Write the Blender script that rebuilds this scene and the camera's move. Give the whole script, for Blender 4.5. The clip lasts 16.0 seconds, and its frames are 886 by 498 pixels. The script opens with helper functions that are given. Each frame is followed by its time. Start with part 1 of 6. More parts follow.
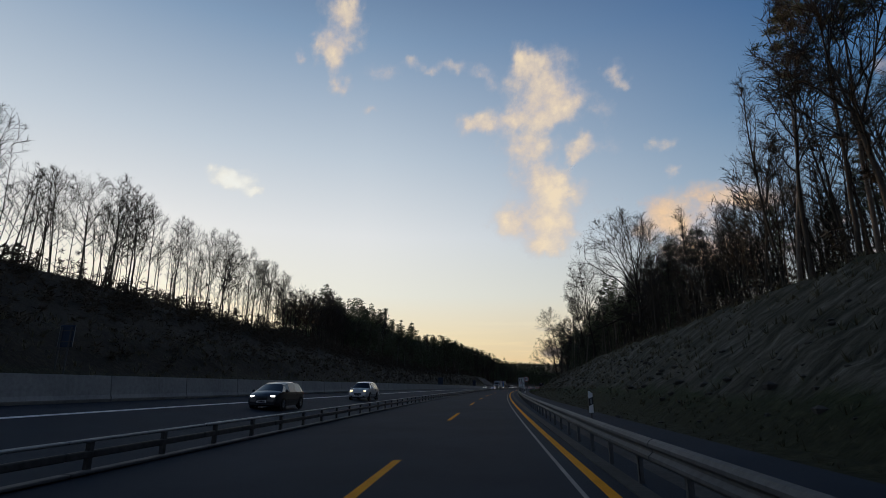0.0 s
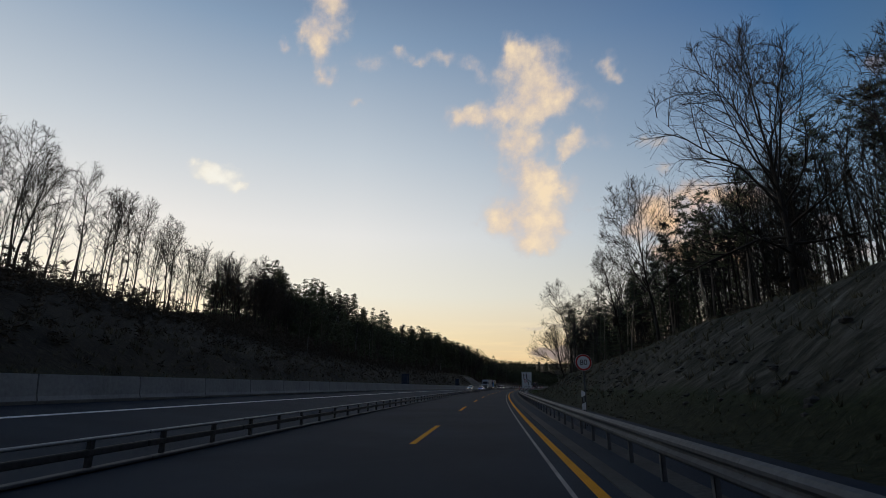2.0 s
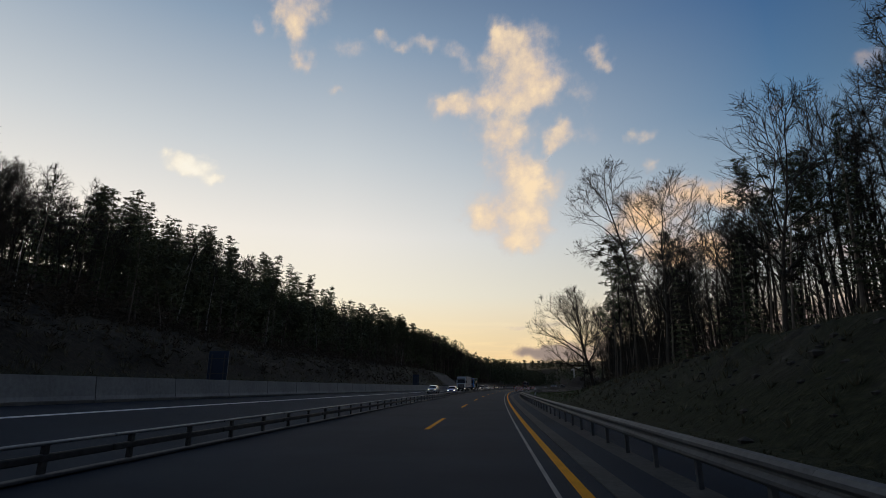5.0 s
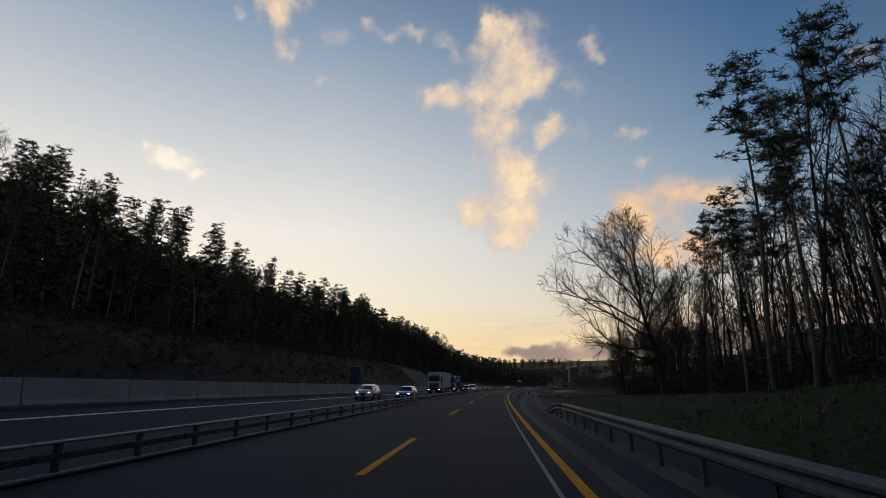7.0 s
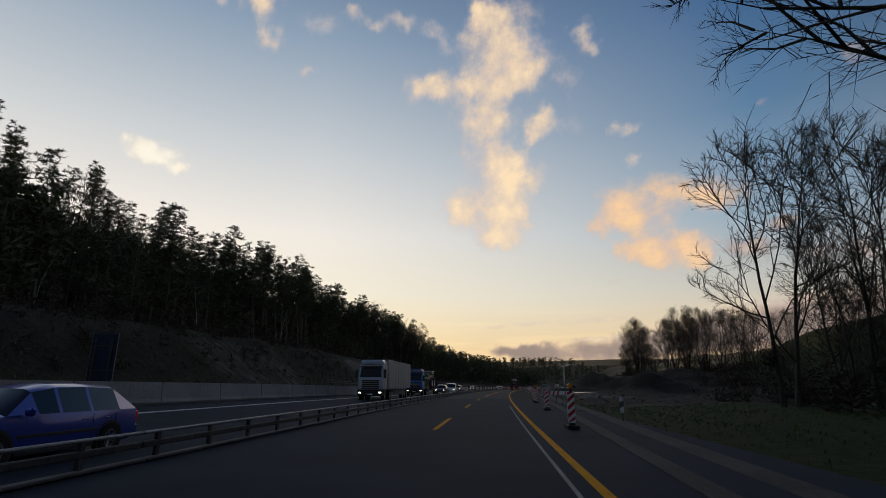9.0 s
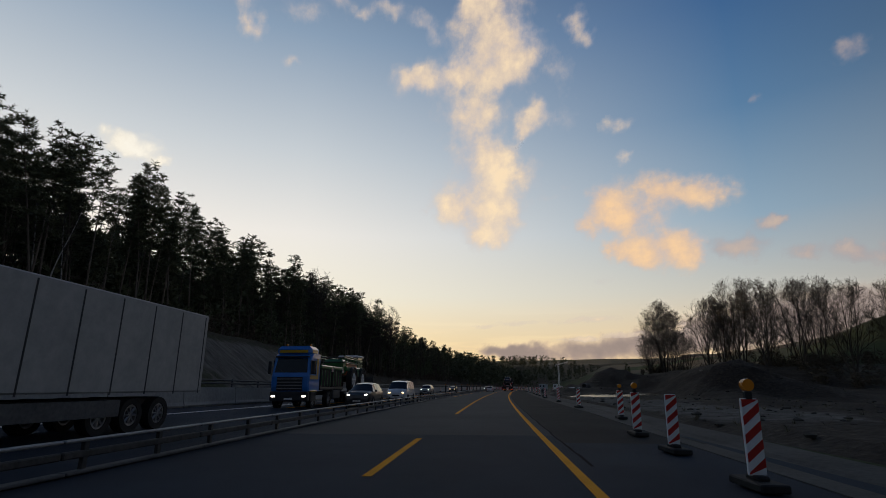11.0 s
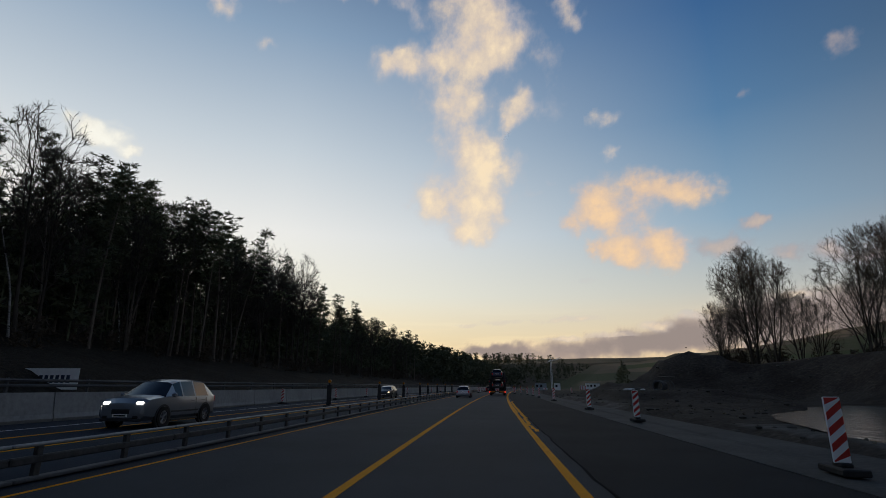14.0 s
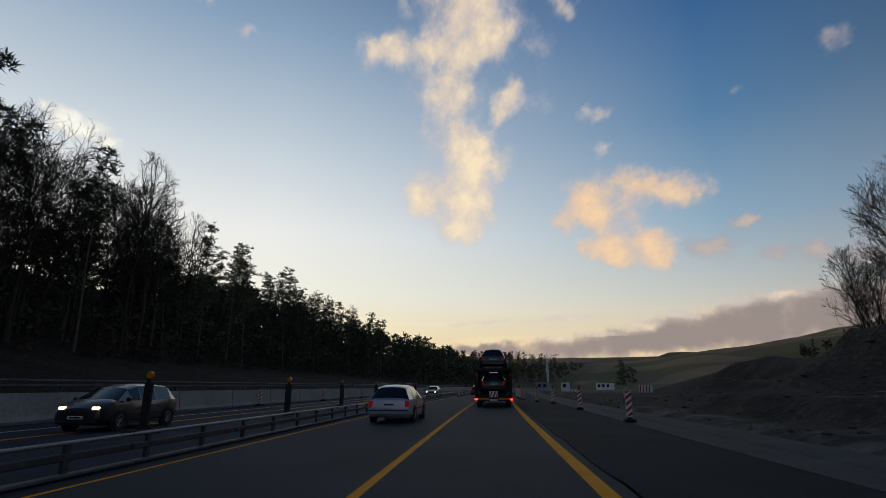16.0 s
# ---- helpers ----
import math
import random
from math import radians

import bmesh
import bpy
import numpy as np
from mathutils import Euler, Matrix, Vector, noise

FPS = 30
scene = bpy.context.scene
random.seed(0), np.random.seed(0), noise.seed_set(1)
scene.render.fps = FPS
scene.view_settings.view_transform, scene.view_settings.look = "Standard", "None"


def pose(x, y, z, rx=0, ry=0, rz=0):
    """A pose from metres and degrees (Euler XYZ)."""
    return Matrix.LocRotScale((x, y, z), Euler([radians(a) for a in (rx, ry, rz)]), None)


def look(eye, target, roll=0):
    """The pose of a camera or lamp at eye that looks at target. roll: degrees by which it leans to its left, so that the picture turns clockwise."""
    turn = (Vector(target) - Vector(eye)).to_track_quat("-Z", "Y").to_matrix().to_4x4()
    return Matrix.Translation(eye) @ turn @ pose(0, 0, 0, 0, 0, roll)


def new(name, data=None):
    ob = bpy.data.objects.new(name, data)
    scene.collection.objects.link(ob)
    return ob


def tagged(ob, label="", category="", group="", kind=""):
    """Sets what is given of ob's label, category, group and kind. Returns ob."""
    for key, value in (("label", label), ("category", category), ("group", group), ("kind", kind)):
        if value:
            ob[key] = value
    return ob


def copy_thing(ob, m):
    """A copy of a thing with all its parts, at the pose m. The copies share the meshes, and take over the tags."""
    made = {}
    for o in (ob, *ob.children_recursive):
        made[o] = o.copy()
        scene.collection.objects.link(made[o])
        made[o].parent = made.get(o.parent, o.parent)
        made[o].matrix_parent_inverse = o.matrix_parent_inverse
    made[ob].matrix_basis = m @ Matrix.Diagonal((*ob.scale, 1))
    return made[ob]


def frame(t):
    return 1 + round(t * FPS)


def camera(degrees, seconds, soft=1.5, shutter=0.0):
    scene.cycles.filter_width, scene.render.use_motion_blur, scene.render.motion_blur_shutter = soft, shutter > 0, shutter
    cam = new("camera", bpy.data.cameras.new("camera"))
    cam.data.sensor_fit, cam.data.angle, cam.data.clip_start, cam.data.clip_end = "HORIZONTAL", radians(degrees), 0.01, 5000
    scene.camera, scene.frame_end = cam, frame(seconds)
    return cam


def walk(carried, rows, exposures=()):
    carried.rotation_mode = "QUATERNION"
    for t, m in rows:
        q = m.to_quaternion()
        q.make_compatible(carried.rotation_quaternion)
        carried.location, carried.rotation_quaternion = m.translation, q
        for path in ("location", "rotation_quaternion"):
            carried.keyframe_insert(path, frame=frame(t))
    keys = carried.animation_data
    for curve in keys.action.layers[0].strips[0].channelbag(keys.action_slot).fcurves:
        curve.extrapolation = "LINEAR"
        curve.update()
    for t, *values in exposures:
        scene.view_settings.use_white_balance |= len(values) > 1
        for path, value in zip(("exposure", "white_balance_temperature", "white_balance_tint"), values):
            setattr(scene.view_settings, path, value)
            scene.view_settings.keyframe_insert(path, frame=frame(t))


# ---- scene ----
# The road: a long gentle right-hand bend. s runs along the lane's axis, u is the offset to its right.
SPEED, TURN = 22.9, radians(0.625)
RADIUS = SPEED / TURN


def on_road(s, u=0.0, z=0.0):
    a = s / RADIUS
    r = RADIUS - u
    return Vector((RADIUS - r * math.cos(a), r * math.sin(a), z))


def along(s):
    """Turn about z of a thing that faces along the road at s."""
    return -math.degrees(s / RADIUS)


cam = camera(82.0, 16.0, soft=0.85)
PITCH, AIM, EYE_Z = 15.08, 4.95, 1.4
DRIFT = ((0, -.18), (1.5, -.11), (2.5, .04), (3.5, .15), (4.2, .18), (7, .13), (9, -.11), (12.5, .05), (14.5, .22), (15, .09), (16, -.11))
ROWS = []
for i in range(33):
    t = i * 0.5
    for (t0, u0), (t1, u1) in zip(DRIFT, DRIFT[1:]):
        if t0 <= t <= t1:
            k = (t - t0) / (t1 - t0)
            u = u0 + (u1 - u0) * k * k * (3 - 2 * k)
    p = on_road(SPEED * t, u, EYE_Z)
    ROWS.append((t, pose(p.x, p.y, p.z, 90 + PITCH, 0, AIM - 0.625 * t)))
walk(cam, ROWS, ((0, -.08, 6050, 9), (1.5, -.04, 6250, 10), (4, 0, 6600, 10), (8.5, .04, 6800, 11), (11.5, .02, 6550, 10), (16, .05, 6250, 8)))

# ---- light ----
SUN_AZ, SUN_EL = -40.0, 4.0          # degrees from the +y axis, towards +x; above the horizon
scene.view_settings.exposure = 0.0
world = bpy.data.worlds.new("dusk_sky")
scene.world = world
world.use_nodes = True
wn, wl = world.node_tree.nodes, world.node_tree.links
wn.clear()
az, el = radians(SUN_AZ), radians(SUN_EL)


def math_node(n, l, op, a, b=None, clamp=False):
    m = n.new("ShaderNodeMath")
    m.operation, m.use_clamp = op, clamp
    for i, v in enumerate((a, b)):
        if v is None:
            continue
        if isinstance(v, (int, float)):
            m.inputs[i].default_value = v
        else:
            l.new(v, m.inputs[i])
    return m.outputs[0]


def ramp(n, l, source, *stops):
    r = n.new("ShaderNodeValToRGB")
    e = r.color_ramp.elements
    e[0].position, e[-1].position = stops[0][0], stops[-1][0]
    e[0].color, e[-1].color = (*stops[0][1], 1), (*stops[-1][1], 1)
    for at, c in stops[1:-1]:
        e.new(at).color = (*c, 1)
    l.new(source, r.inputs[0])
    return r


def blend(n, l, fac, a, b, kind="MIX"):
    m = n.new("ShaderNodeMix")
    m.data_type, m.blend_type = "RGBA", kind
    if isinstance(fac, (int, float)):
        m.inputs[0].default_value = fac
    else:
        l.new(fac, m.inputs[0])
    for k, v in ((6, a), (7, b)):
        if isinstance(v, tuple):
            m.inputs[k].default_value = (*v, 1)
        else:
            l.new(v, m.inputs[k])
    return m.outputs[2]


sky = wn.new("ShaderNodeTexSky")
sky.sky_type = "NISHITA"
sky.sun_disc = False
sky.sun_elevation, sky.sun_rotation = radians(SUN_EL), radians(SUN_AZ)
sky.air_density, sky.dust_density, sky.ozone_density = 1.0, 1.0, 2.0
wc = wn.new("ShaderNodeTexCoord")
sep = wn.new("ShaderNodeSeparateXYZ")
wl.new(wc.outputs["Generated"], sep.inputs[0])
up = math_node(wn, wl, "MAXIMUM", sep.outputs[2], 0.0)
# how nearly the way lies under the sun's bearing: 1 towards it, -1 away from it
flat = math_node(wn, wl, "SQRT", math_node(wn, wl, "SUBTRACT", 1.0001, math_node(wn, wl, "MULTIPLY", sep.outputs[2], sep.outputs[2])))
bear = math_node(wn, wl, "DIVIDE", math_node(wn, wl, "ADD", math_node(wn, wl, "MULTIPLY", sep.outputs[0], math.sin(az)), math_node(wn, wl, "MULTIPLY", sep.outputs[1], math.cos(az))), flat)
to_glow = ramp(wn, wl, up, (0.0, (0.95, 0.62, 0.27)), (0.09, (1.0, 0.80, 0.48)), (0.17, (0.93, 0.87, 0.72)), (0.28, (0.88, 0.85, 0.8)), (0.42, (0.6, 0.65, 0.69)), (0.6, (0.26, 0.36, 0.49)), (0.72, (0.1, 0.17, 0.3)), (0.85, (0.015, 0.035, 0.09)), (1.0, (0.01, 0.025, 0.07)))
aside = ramp(wn, wl, up, (0.0, (0.85, 0.54, 0.28)), (0.07, (0.88, 0.67, 0.42)), (0.16, (0.56, 0.55, 0.5)), (0.28, (0.28, 0.4, 0.51)), (0.45, (0.1, 0.212, 0.37)), (0.6, (0.044, 0.122, 0.28)), (0.72, (0.025, 0.075, 0.2)), (0.85, (0.012, 0.03, 0.09)), (1.0, (0.01, 0.025, 0.07)))
behind = ramp(wn, wl, up, (0.0, (0.25, 0.23, 0.25)), (0.25, (0.2, 0.21, 0.25)), (0.5, (0.05, 0.07, 0.11)), (1.0, (0.01, 0.025, 0.07)))
near_sun = ramp(wn, wl, math_node(wn, wl, "MULTIPLY", math_node(wn, wl, "ADD", bear, 1.0), 0.5), (0.0, (0, 0, 0)), (0.36, (0, 0, 0)), (0.63, (0.5, 0.5, 0.5)), (0.95, (1, 1, 1)))
dome = blend(wn, wl, math_node(wn, wl, "MULTIPLY", near_sun.outputs[0], 2.0, True), behind.outputs[0], aside.outputs[0])
dome = blend(wn, wl, math_node(wn, wl, "SUBTRACT", math_node(wn, wl, "MULTIPLY", near_sun.outputs[0], 2.0), 1.0, True), dome, to_glow.outputs[0])
# long low cloud banks over the far hills
bank_map = wn.new("ShaderNodeMapping")
bank_map.inputs["Scale"].default_value = (2.2, 2.2, 26.0)
wl.new(wc.outputs["Generated"], bank_map.inputs[0])
bank_noise = wn.new("ShaderNodeTexNoise")
bank_noise.inputs["Scale"].default_value, bank_noise.inputs["Detail"].default_value = 1.6, 6.0
wl.new(bank_map.outputs[0], bank_noise.inputs["Vector"])
low = ramp(wn, wl, up, (0.0, (0.1,) * 3), (0.05, (0.7,) * 3), (0.075, (1,) * 3), (0.105, (0.6,) * 3), (0.15, (0,) * 3))
bank_side = ramp(wn, wl, bear, (0.3, (1,) * 3), (0.7, (0.95,) * 3), (0.8, (0.3,) * 3), (0.9, (0,) * 3))
bank = math_node(wn, wl, "MULTIPLY", math_node(wn, wl, "MULTIPLY", ramp(wn, wl, bank_noise.outputs[0], (0.39, (0,) * 3), (0.46, (1,) * 3)).outputs[0], low.outputs[0]), bank_side.outputs[0])
bank_colour = ramp(wn, wl, bank_noise.outputs[0], (0.41, (0.72, 0.46, 0.27)), (0.49, (0.36, 0.28, 0.26)), (0.65, (0.24, 0.21, 0.22)))
dome = blend(wn, wl, math_node(wn, wl, "MULTIPLY", bank, 0.15), dome, bank_colour.outputs[0])
sky_gain = blend(wn, wl, 1.0, sky.outputs[0], (0.16, 0.16, 0.16), "MULTIPLY")
dome = blend(wn, wl, 0.1, dome, sky_gain)
bg = wn.new("ShaderNodeBackground")
bg.inputs["Strength"].default_value = 1.0
wo = wn.new("ShaderNodeOutputWorld")
wl.new(dome, bg.inputs[0])
wl.new(bg.outputs[0], wo.inputs[0])

sun_data = bpy.data.lights.new("sun", "SUN")
sun_data.energy, sun_data.angle, sun_data.color = 2.0, radians(0.6), (1.0, 0.62, 0.32)
sun = new("sun", sun_data)
to_sun = Vector((math.sin(az) * math.cos(el), math.cos(az) * math.cos(el), math.sin(el)))
sun.matrix_world = look((0, 0, 300), Vector((0, 0, 300)) - to_sun)


# ---- materials ----
def material(name, build):
    m = bpy.data.materials.new(name)
    m.use_nodes = True
    n, l = m.node_tree.nodes, m.node_tree.links
    n.clear()
    out = n.new("ShaderNodeOutputMaterial")
    bsdf = n.new("ShaderNodeBsdfPrincipled")
    l.new(bsdf.outputs[0], out.inputs[0])
    build(n, l, bsdf)
    return m


def noise_node(n, l, scale, detail=4.0, rough=0.6, space="Object", stretch=(1, 1, 1), turn=0.0):
    tc = n.new("ShaderNodeTexCoord")
    mp = n.new("ShaderNodeMapping")
    mp.inputs["Scale"].default_value = stretch
    mp.inputs["Rotation"].default_value = (0, 0, radians(turn))
    l.new(tc.outputs[space], mp.inputs[0])
    t = n.new("ShaderNodeTexNoise")
    t.inputs["Scale"].default_value, t.inputs["Detail"].default_value, t.inputs["Roughness"].default_value = scale, detail, rough
    l.new(mp.outputs[0], t.inputs["Vector"])
    return t


def bump(n, l, bsdf, height, strength=0.3, distance=0.02):
    b = n.new("ShaderNodeBump")
    b.inputs["Strength"].default_value, b.inputs["Distance"].default_value = strength, distance
    l.new(height, b.inputs["Height"])
    l.new(b.outputs[0], bsdf.inputs["Normal"])


def worn(name, dark, light, scale=6.0, rough=0.6, metal=0.0, relief=0.2, big=0.35, spread=(0.35, 0.65), stretch=(1, 1, 1), coat=0.0, random=0.0, gloss=0.3):
    """A surface with fine grain and broad stains between two colours."""
    def build(n, l, b):
        fine = noise_node(n, l, scale, 6, 0.65, stretch=stretch)
        broad = noise_node(n, l, big, 4, 0.6, stretch=stretch)
        mixed = n.new("ShaderNodeMath")
        mixed.operation = "MULTIPLY_ADD"
        mixed.inputs[1].default_value = 0.5
        half = n.new("ShaderNodeMath")
        half.operation = "MULTIPLY"
        half.inputs[1].default_value = 0.5
        l.new(broad.outputs[0], half.inputs[0])
        l.new(fine.outputs[0], mixed.inputs[0])
        l.new(half.outputs[0], mixed.inputs[2])
        r = ramp(n, l, mixed.outputs[0], (spread[0], dark), (spread[1], light))
        colour = r.outputs[0]
        if random:
            info = n.new("ShaderNodeObjectInfo")
            vary = ramp(n, l, info.outputs["Random"], (0, (1 - random,) * 3), (1, (1 + random,) * 3))
            colour = blend(n, l, 1.0, colour, vary.outputs[0], "MULTIPLY")
        l.new(colour, b.inputs["Base Color"])
        b.inputs["Roughness"].default_value, b.inputs["Metallic"].default_value = rough, metal
        b.inputs["Coat Weight"].default_value = coat
        b.inputs["Specular IOR Level"].default_value = gloss
        if relief:
            bump(n, l, b, fine.outputs[0], relief, 0.02)
    return material(name, build)


def plain(name, colour, rough=0.5, metal=0.0, glow=0.0, coat=0.0):
    def build(n, l, b):
        b.inputs["Base Color"].default_value = (*colour, 1)
        b.inputs["Roughness"].default_value, b.inputs["Metallic"].default_value = rough, metal
        b.inputs["Coat Weight"].default_value = coat
        if glow:
            b.inputs["Emission Color"].default_value, b.inputs["Emission Strength"].default_value = (*colour, 1), glow
    return material(name, build)


ASPHALT = worn("asphalt", (0.012, 0.0195, 0.032), (0.03, 0.043, 0.064), 60, 0.88, 0, 0.5, 0.25, gloss=0.16)
FRESH_ASPHALT = worn("fresh_asphalt", (0.025, 0.029, 0.034), (0.056, 0.063, 0.072), 60, 0.85, 0, 0.5, 0.2, gloss=0.2)
BLACK_ASPHALT = worn("black_asphalt", (0.02, 0.0205, 0.021), (0.042, 0.043, 0.044), 60, 0.9, 0, 0.5, 0.3, gloss=0.1)
OLD_LINE = worn("old_white_marking", (0.1, 0.1, 0.1), (0.36, 0.36, 0.35), 25, 0.7, 0, 0.2, 1.2, (0.3, 0.65))
YELLOW = worn("yellow_marking", (0.66, 0.25, 0.002), (0.95, 0.38, 0.003), 30, 0.75, 0, 0.2, 1.5, (0.25, 0.55), gloss=0.08)
WHITE_LINE = worn("white_marking", (0.45, 0.45, 0.45), (0.85, 0.85, 0.83), 25, 0.6, 0, 0.2, 1.2, (0.3, 0.6))
TAR = worn("tar", (0.006, 0.006, 0.007), (0.014, 0.014, 0.015), 20, 0.95, 0, 0.3, 1.0, gloss=0.05)
CONCRETE = worn("concrete", (0.24, 0.24, 0.23), (0.42, 0.41, 0.39), 5, 0.85, 0, 0.3, 0.3)
EDGE_CONCRETE = worn("edge_concrete", (0.05, 0.049, 0.046), (0.11, 0.107, 0.1), 8, 0.9, 0, 0.3, 0.4, gloss=0.15)
STEEL = worn("galvanised_steel", (0.07, 0.072, 0.075), (0.14, 0.142, 0.146), 9, 0.7, 0.25, 0.1, 0.8)
BARK = worn("bark", (0.03, 0.025, 0.02), (0.09, 0.075, 0.06), 6, 0.9, 0, 0.6, 0.5, stretch=(1, 1, 0.25), random=0.3)
PINE_BARK = worn("pine_bark", (0.08, 0.064, 0.052), (0.26, 0.215, 0.17), 5, 0.9, 0, 0.6, 0.3, stretch=(1, 1, 0.3), random=0.25)
NEEDLES = worn("needles", (0.05, 0.062, 0.034), (0.145, 0.155, 0.085), 2.5, 0.75, 0, 0, 0.4, random=0.3)
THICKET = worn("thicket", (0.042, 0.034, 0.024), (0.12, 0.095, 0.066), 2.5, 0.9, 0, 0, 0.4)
BIRCH_BARK = worn("birch_bark", (0.12, 0.11, 0.1), (0.6, 0.58, 0.54), 3, 0.8, 0, 0.3, 1.2, stretch=(1, 1, 2.5))


def cloud_material(name, *tints):
    m = bpy.data.materials.new(name)
    m.use_nodes = True
    n, l = m.node_tree.nodes, m.node_tree.links
    n.clear()
    out = n.new("ShaderNodeOutputMaterial")
    at = n.new("ShaderNodeAttribute")
    at.attribute_name = "cover"
    fine = noise_node(n, l, 1.7, 10, 0.62, "UV")
    soft = noise_node(n, l, 0.75, 4, 0.55, "UV")
    ragged = math_node(n, l, "MULTIPLY", math_node(n, l, "SUBTRACT", fine.outputs[0], 0.5), 1.05)
    broad = math_node(n, l, "MULTIPLY", math_node(n, l, "SUBTRACT", soft.outputs[0], 0.5), 0.85)
    amount = math_node(n, l, "ADD", math_node(n, l, "ADD", at.outputs["Fac"], ragged), broad)
    cover = ramp(n, l, amount, (0.0, (0,) * 3), (0.16, (0.1,) * 3), (0.36, (0.36,) * 3), (0.62, (0.74,) * 3), (0.95, (0.95,) * 3))
    shade = math_node(n, l, "ADD", math_node(n, l, "MULTIPLY", amount, 0.38), math_node(n, l, "ADD", math_node(n, l, "MULTIPLY", soft.outputs[0], 0.62), math_node(n, l, "MULTIPLY", math_node(n, l, "SUBTRACT", fine.outputs[0], 0.5), 0.45)))
    colour = ramp(n, l, shade, *zip((0.28, 0.42, 0.57, 0.74), tints))
    glow = n.new("ShaderNodeEmission")
    l.new(colour.outputs[0], glow.inputs[0])
    clear = n.new("ShaderNodeBsdfTransparent")
    mix = n.new("ShaderNodeMixShader")
    l.new(cover.outputs[0], mix.inputs[0])
    l.new(clear.outputs[0], mix.inputs[1])
    l.new(glow.outputs[0], mix.inputs[2])
    l.new(mix.outputs[0], out.inputs[0])
    return m


CLOUD = cloud_material("cloud", (0.5, 0.48, 0.53), (0.63, 0.54, 0.5), (0.8, 0.63, 0.47), (0.96, 0.75, 0.5))
CREAM_CLOUD = cloud_material("cream_cloud", (0.8, 0.74, 0.64), (0.9, 0.82, 0.68), (1.0, 0.92, 0.76), (1.0, 0.95, 0.82))
BANK_CLOUD = cloud_material("grey_cloud", (0.8, 0.56, 0.38), (0.52, 0.39, 0.31), (0.36, 0.28, 0.25), (0.3, 0.24, 0.22))
ORANGE_CLOUD = cloud_material("orange_cloud", (0.5, 0.47, 0.5), (0.66, 0.5, 0.42), (0.8, 0.55, 0.36), (0.92, 0.62, 0.36))
MAUVE_CLOUD = cloud_material("mauve_cloud", (0.34, 0.32, 0.36), (0.4, 0.34, 0.35), (0.5, 0.4, 0.36), (0.56, 0.45, 0.38))


# ---- clouds: puffs given by bearing, height, half width and half height in degrees, seen from s along the road ----
def cloud(s, puffs, deck, label, seed=0.0, thin=1.0, mat=None, ripple=1.0):
    eye = on_road(s, 0, EYE_Z)
    a0, a1 = min(p[0] - 2 * p[2] for p in puffs), max(p[0] + 2 * p[2] for p in puffs)
    e0, e1 = min(p[1] - 2 * p[3] for p in puffs), max(p[1] + 2 * p[3] for p in puffs)
    step = 0.22
    na, ne = int((a1 - a0) / step) + 2, int((e1 - e0) / step) + 2
    verts, dens, uvs = [], [], []
    for i in range(na):
        for j in range(ne):
            a, e = a0 + i * step, e0 + j * step
            wob = Vector((a * 0.5, e * 0.5, seed))
            wa, we = a + 0.75 * ripple * noise.fractal(wob, 0.8, 2.0, 6), e + 0.6 * ripple * noise.fractal(wob + Vector((7, 3, 1)), 0.8, 2.0, 6)
            d = sum(math.exp(-1.05 * (((wa - x) / w) ** 2 + ((we - y) / h) ** 2)) for x, y, w, h in puffs)
            d = (1 - math.exp(-1.5 * d)) * 1.12 * thin * (1 + 0.2 * noise.fractal(wob * 0.6, 0.9, 2.1, 5)) - 0.2
            away = min(4300.0, max(1500.0, deck / math.sin(radians(max(4.0, e))))) - 50 * max(0.0, d)
            ra, re = radians(a), radians(e)
            verts.append(eye + Vector((math.sin(ra) * math.cos(re), math.cos(ra) * math.cos(re), math.sin(re))) * away)
            dens.append(d)
            uvs.append((a / 5, e / 5))
    faces = []
    for i in range(na - 1):
        for j in range(ne - 1):
            q = (i * ne + j, (i + 1) * ne + j, (i + 1) * ne + j + 1, i * ne + j + 1)
            if max(dens[k] for k in q) > -0.1:
                faces.append(q)
    used = sorted({k for q in faces for k in q})
    at = {k: i for i, k in enumerate(used)}
    me = bpy.data.meshes.new("cloud")
    me.from_pydata([verts[k] for k in used], [], [tuple(at[k] for k in q) for q in faces])
    layer = me.attributes.new("cover", "FLOAT", "POINT")
    layer.data.foreach_set("value", [dens[k] for k in used])
    uv = me.uv_layers.new(name="UVMap")
    for loop in me.loops:
        uv.data[loop.index].uv = uvs[used[loop.vertex_index]]
    me.materials.append(mat or CLOUD)
    return tagged(new("cloud", me), label, "cloud", kind="structure")


TOWER = ((7.5, 34.3, 4.0, 2.8), (5.5, 36.8, 1.3, 1.1), (10.6, 32.5, 2.7, 1.6), (8.7, 30.6, 2.7, 1.7), (-0.9, 30.1, 2.4, 1.1), (2.2, 30.0, 2.8, 1.1), (5.3, 31.1, 2.8, 1.2), (5.1, 27.4, 2.8, 1.8), (6.2, 23.6, 2.9, 2.4), (8.2, 22.3, 2.1, 2.0), (5.9, 18.9, 4.1, 2.5), (2.9, 18.5, 2.0, 1.1), (8.4, 17.5, 2.3, 1.9), (6.7, 15.5, 2.0, 1.2))
cloud(80, TOWER, 830, "tall broken sunset cloud, peach and cream", 1.0, 0.98)
cloud(80, ((12.4, 26.7, 2.2, 1.2), (11.4, 25.4, 1.1, 0.9)), 830, "small ragged peach cloud", 2.0, 0.85)
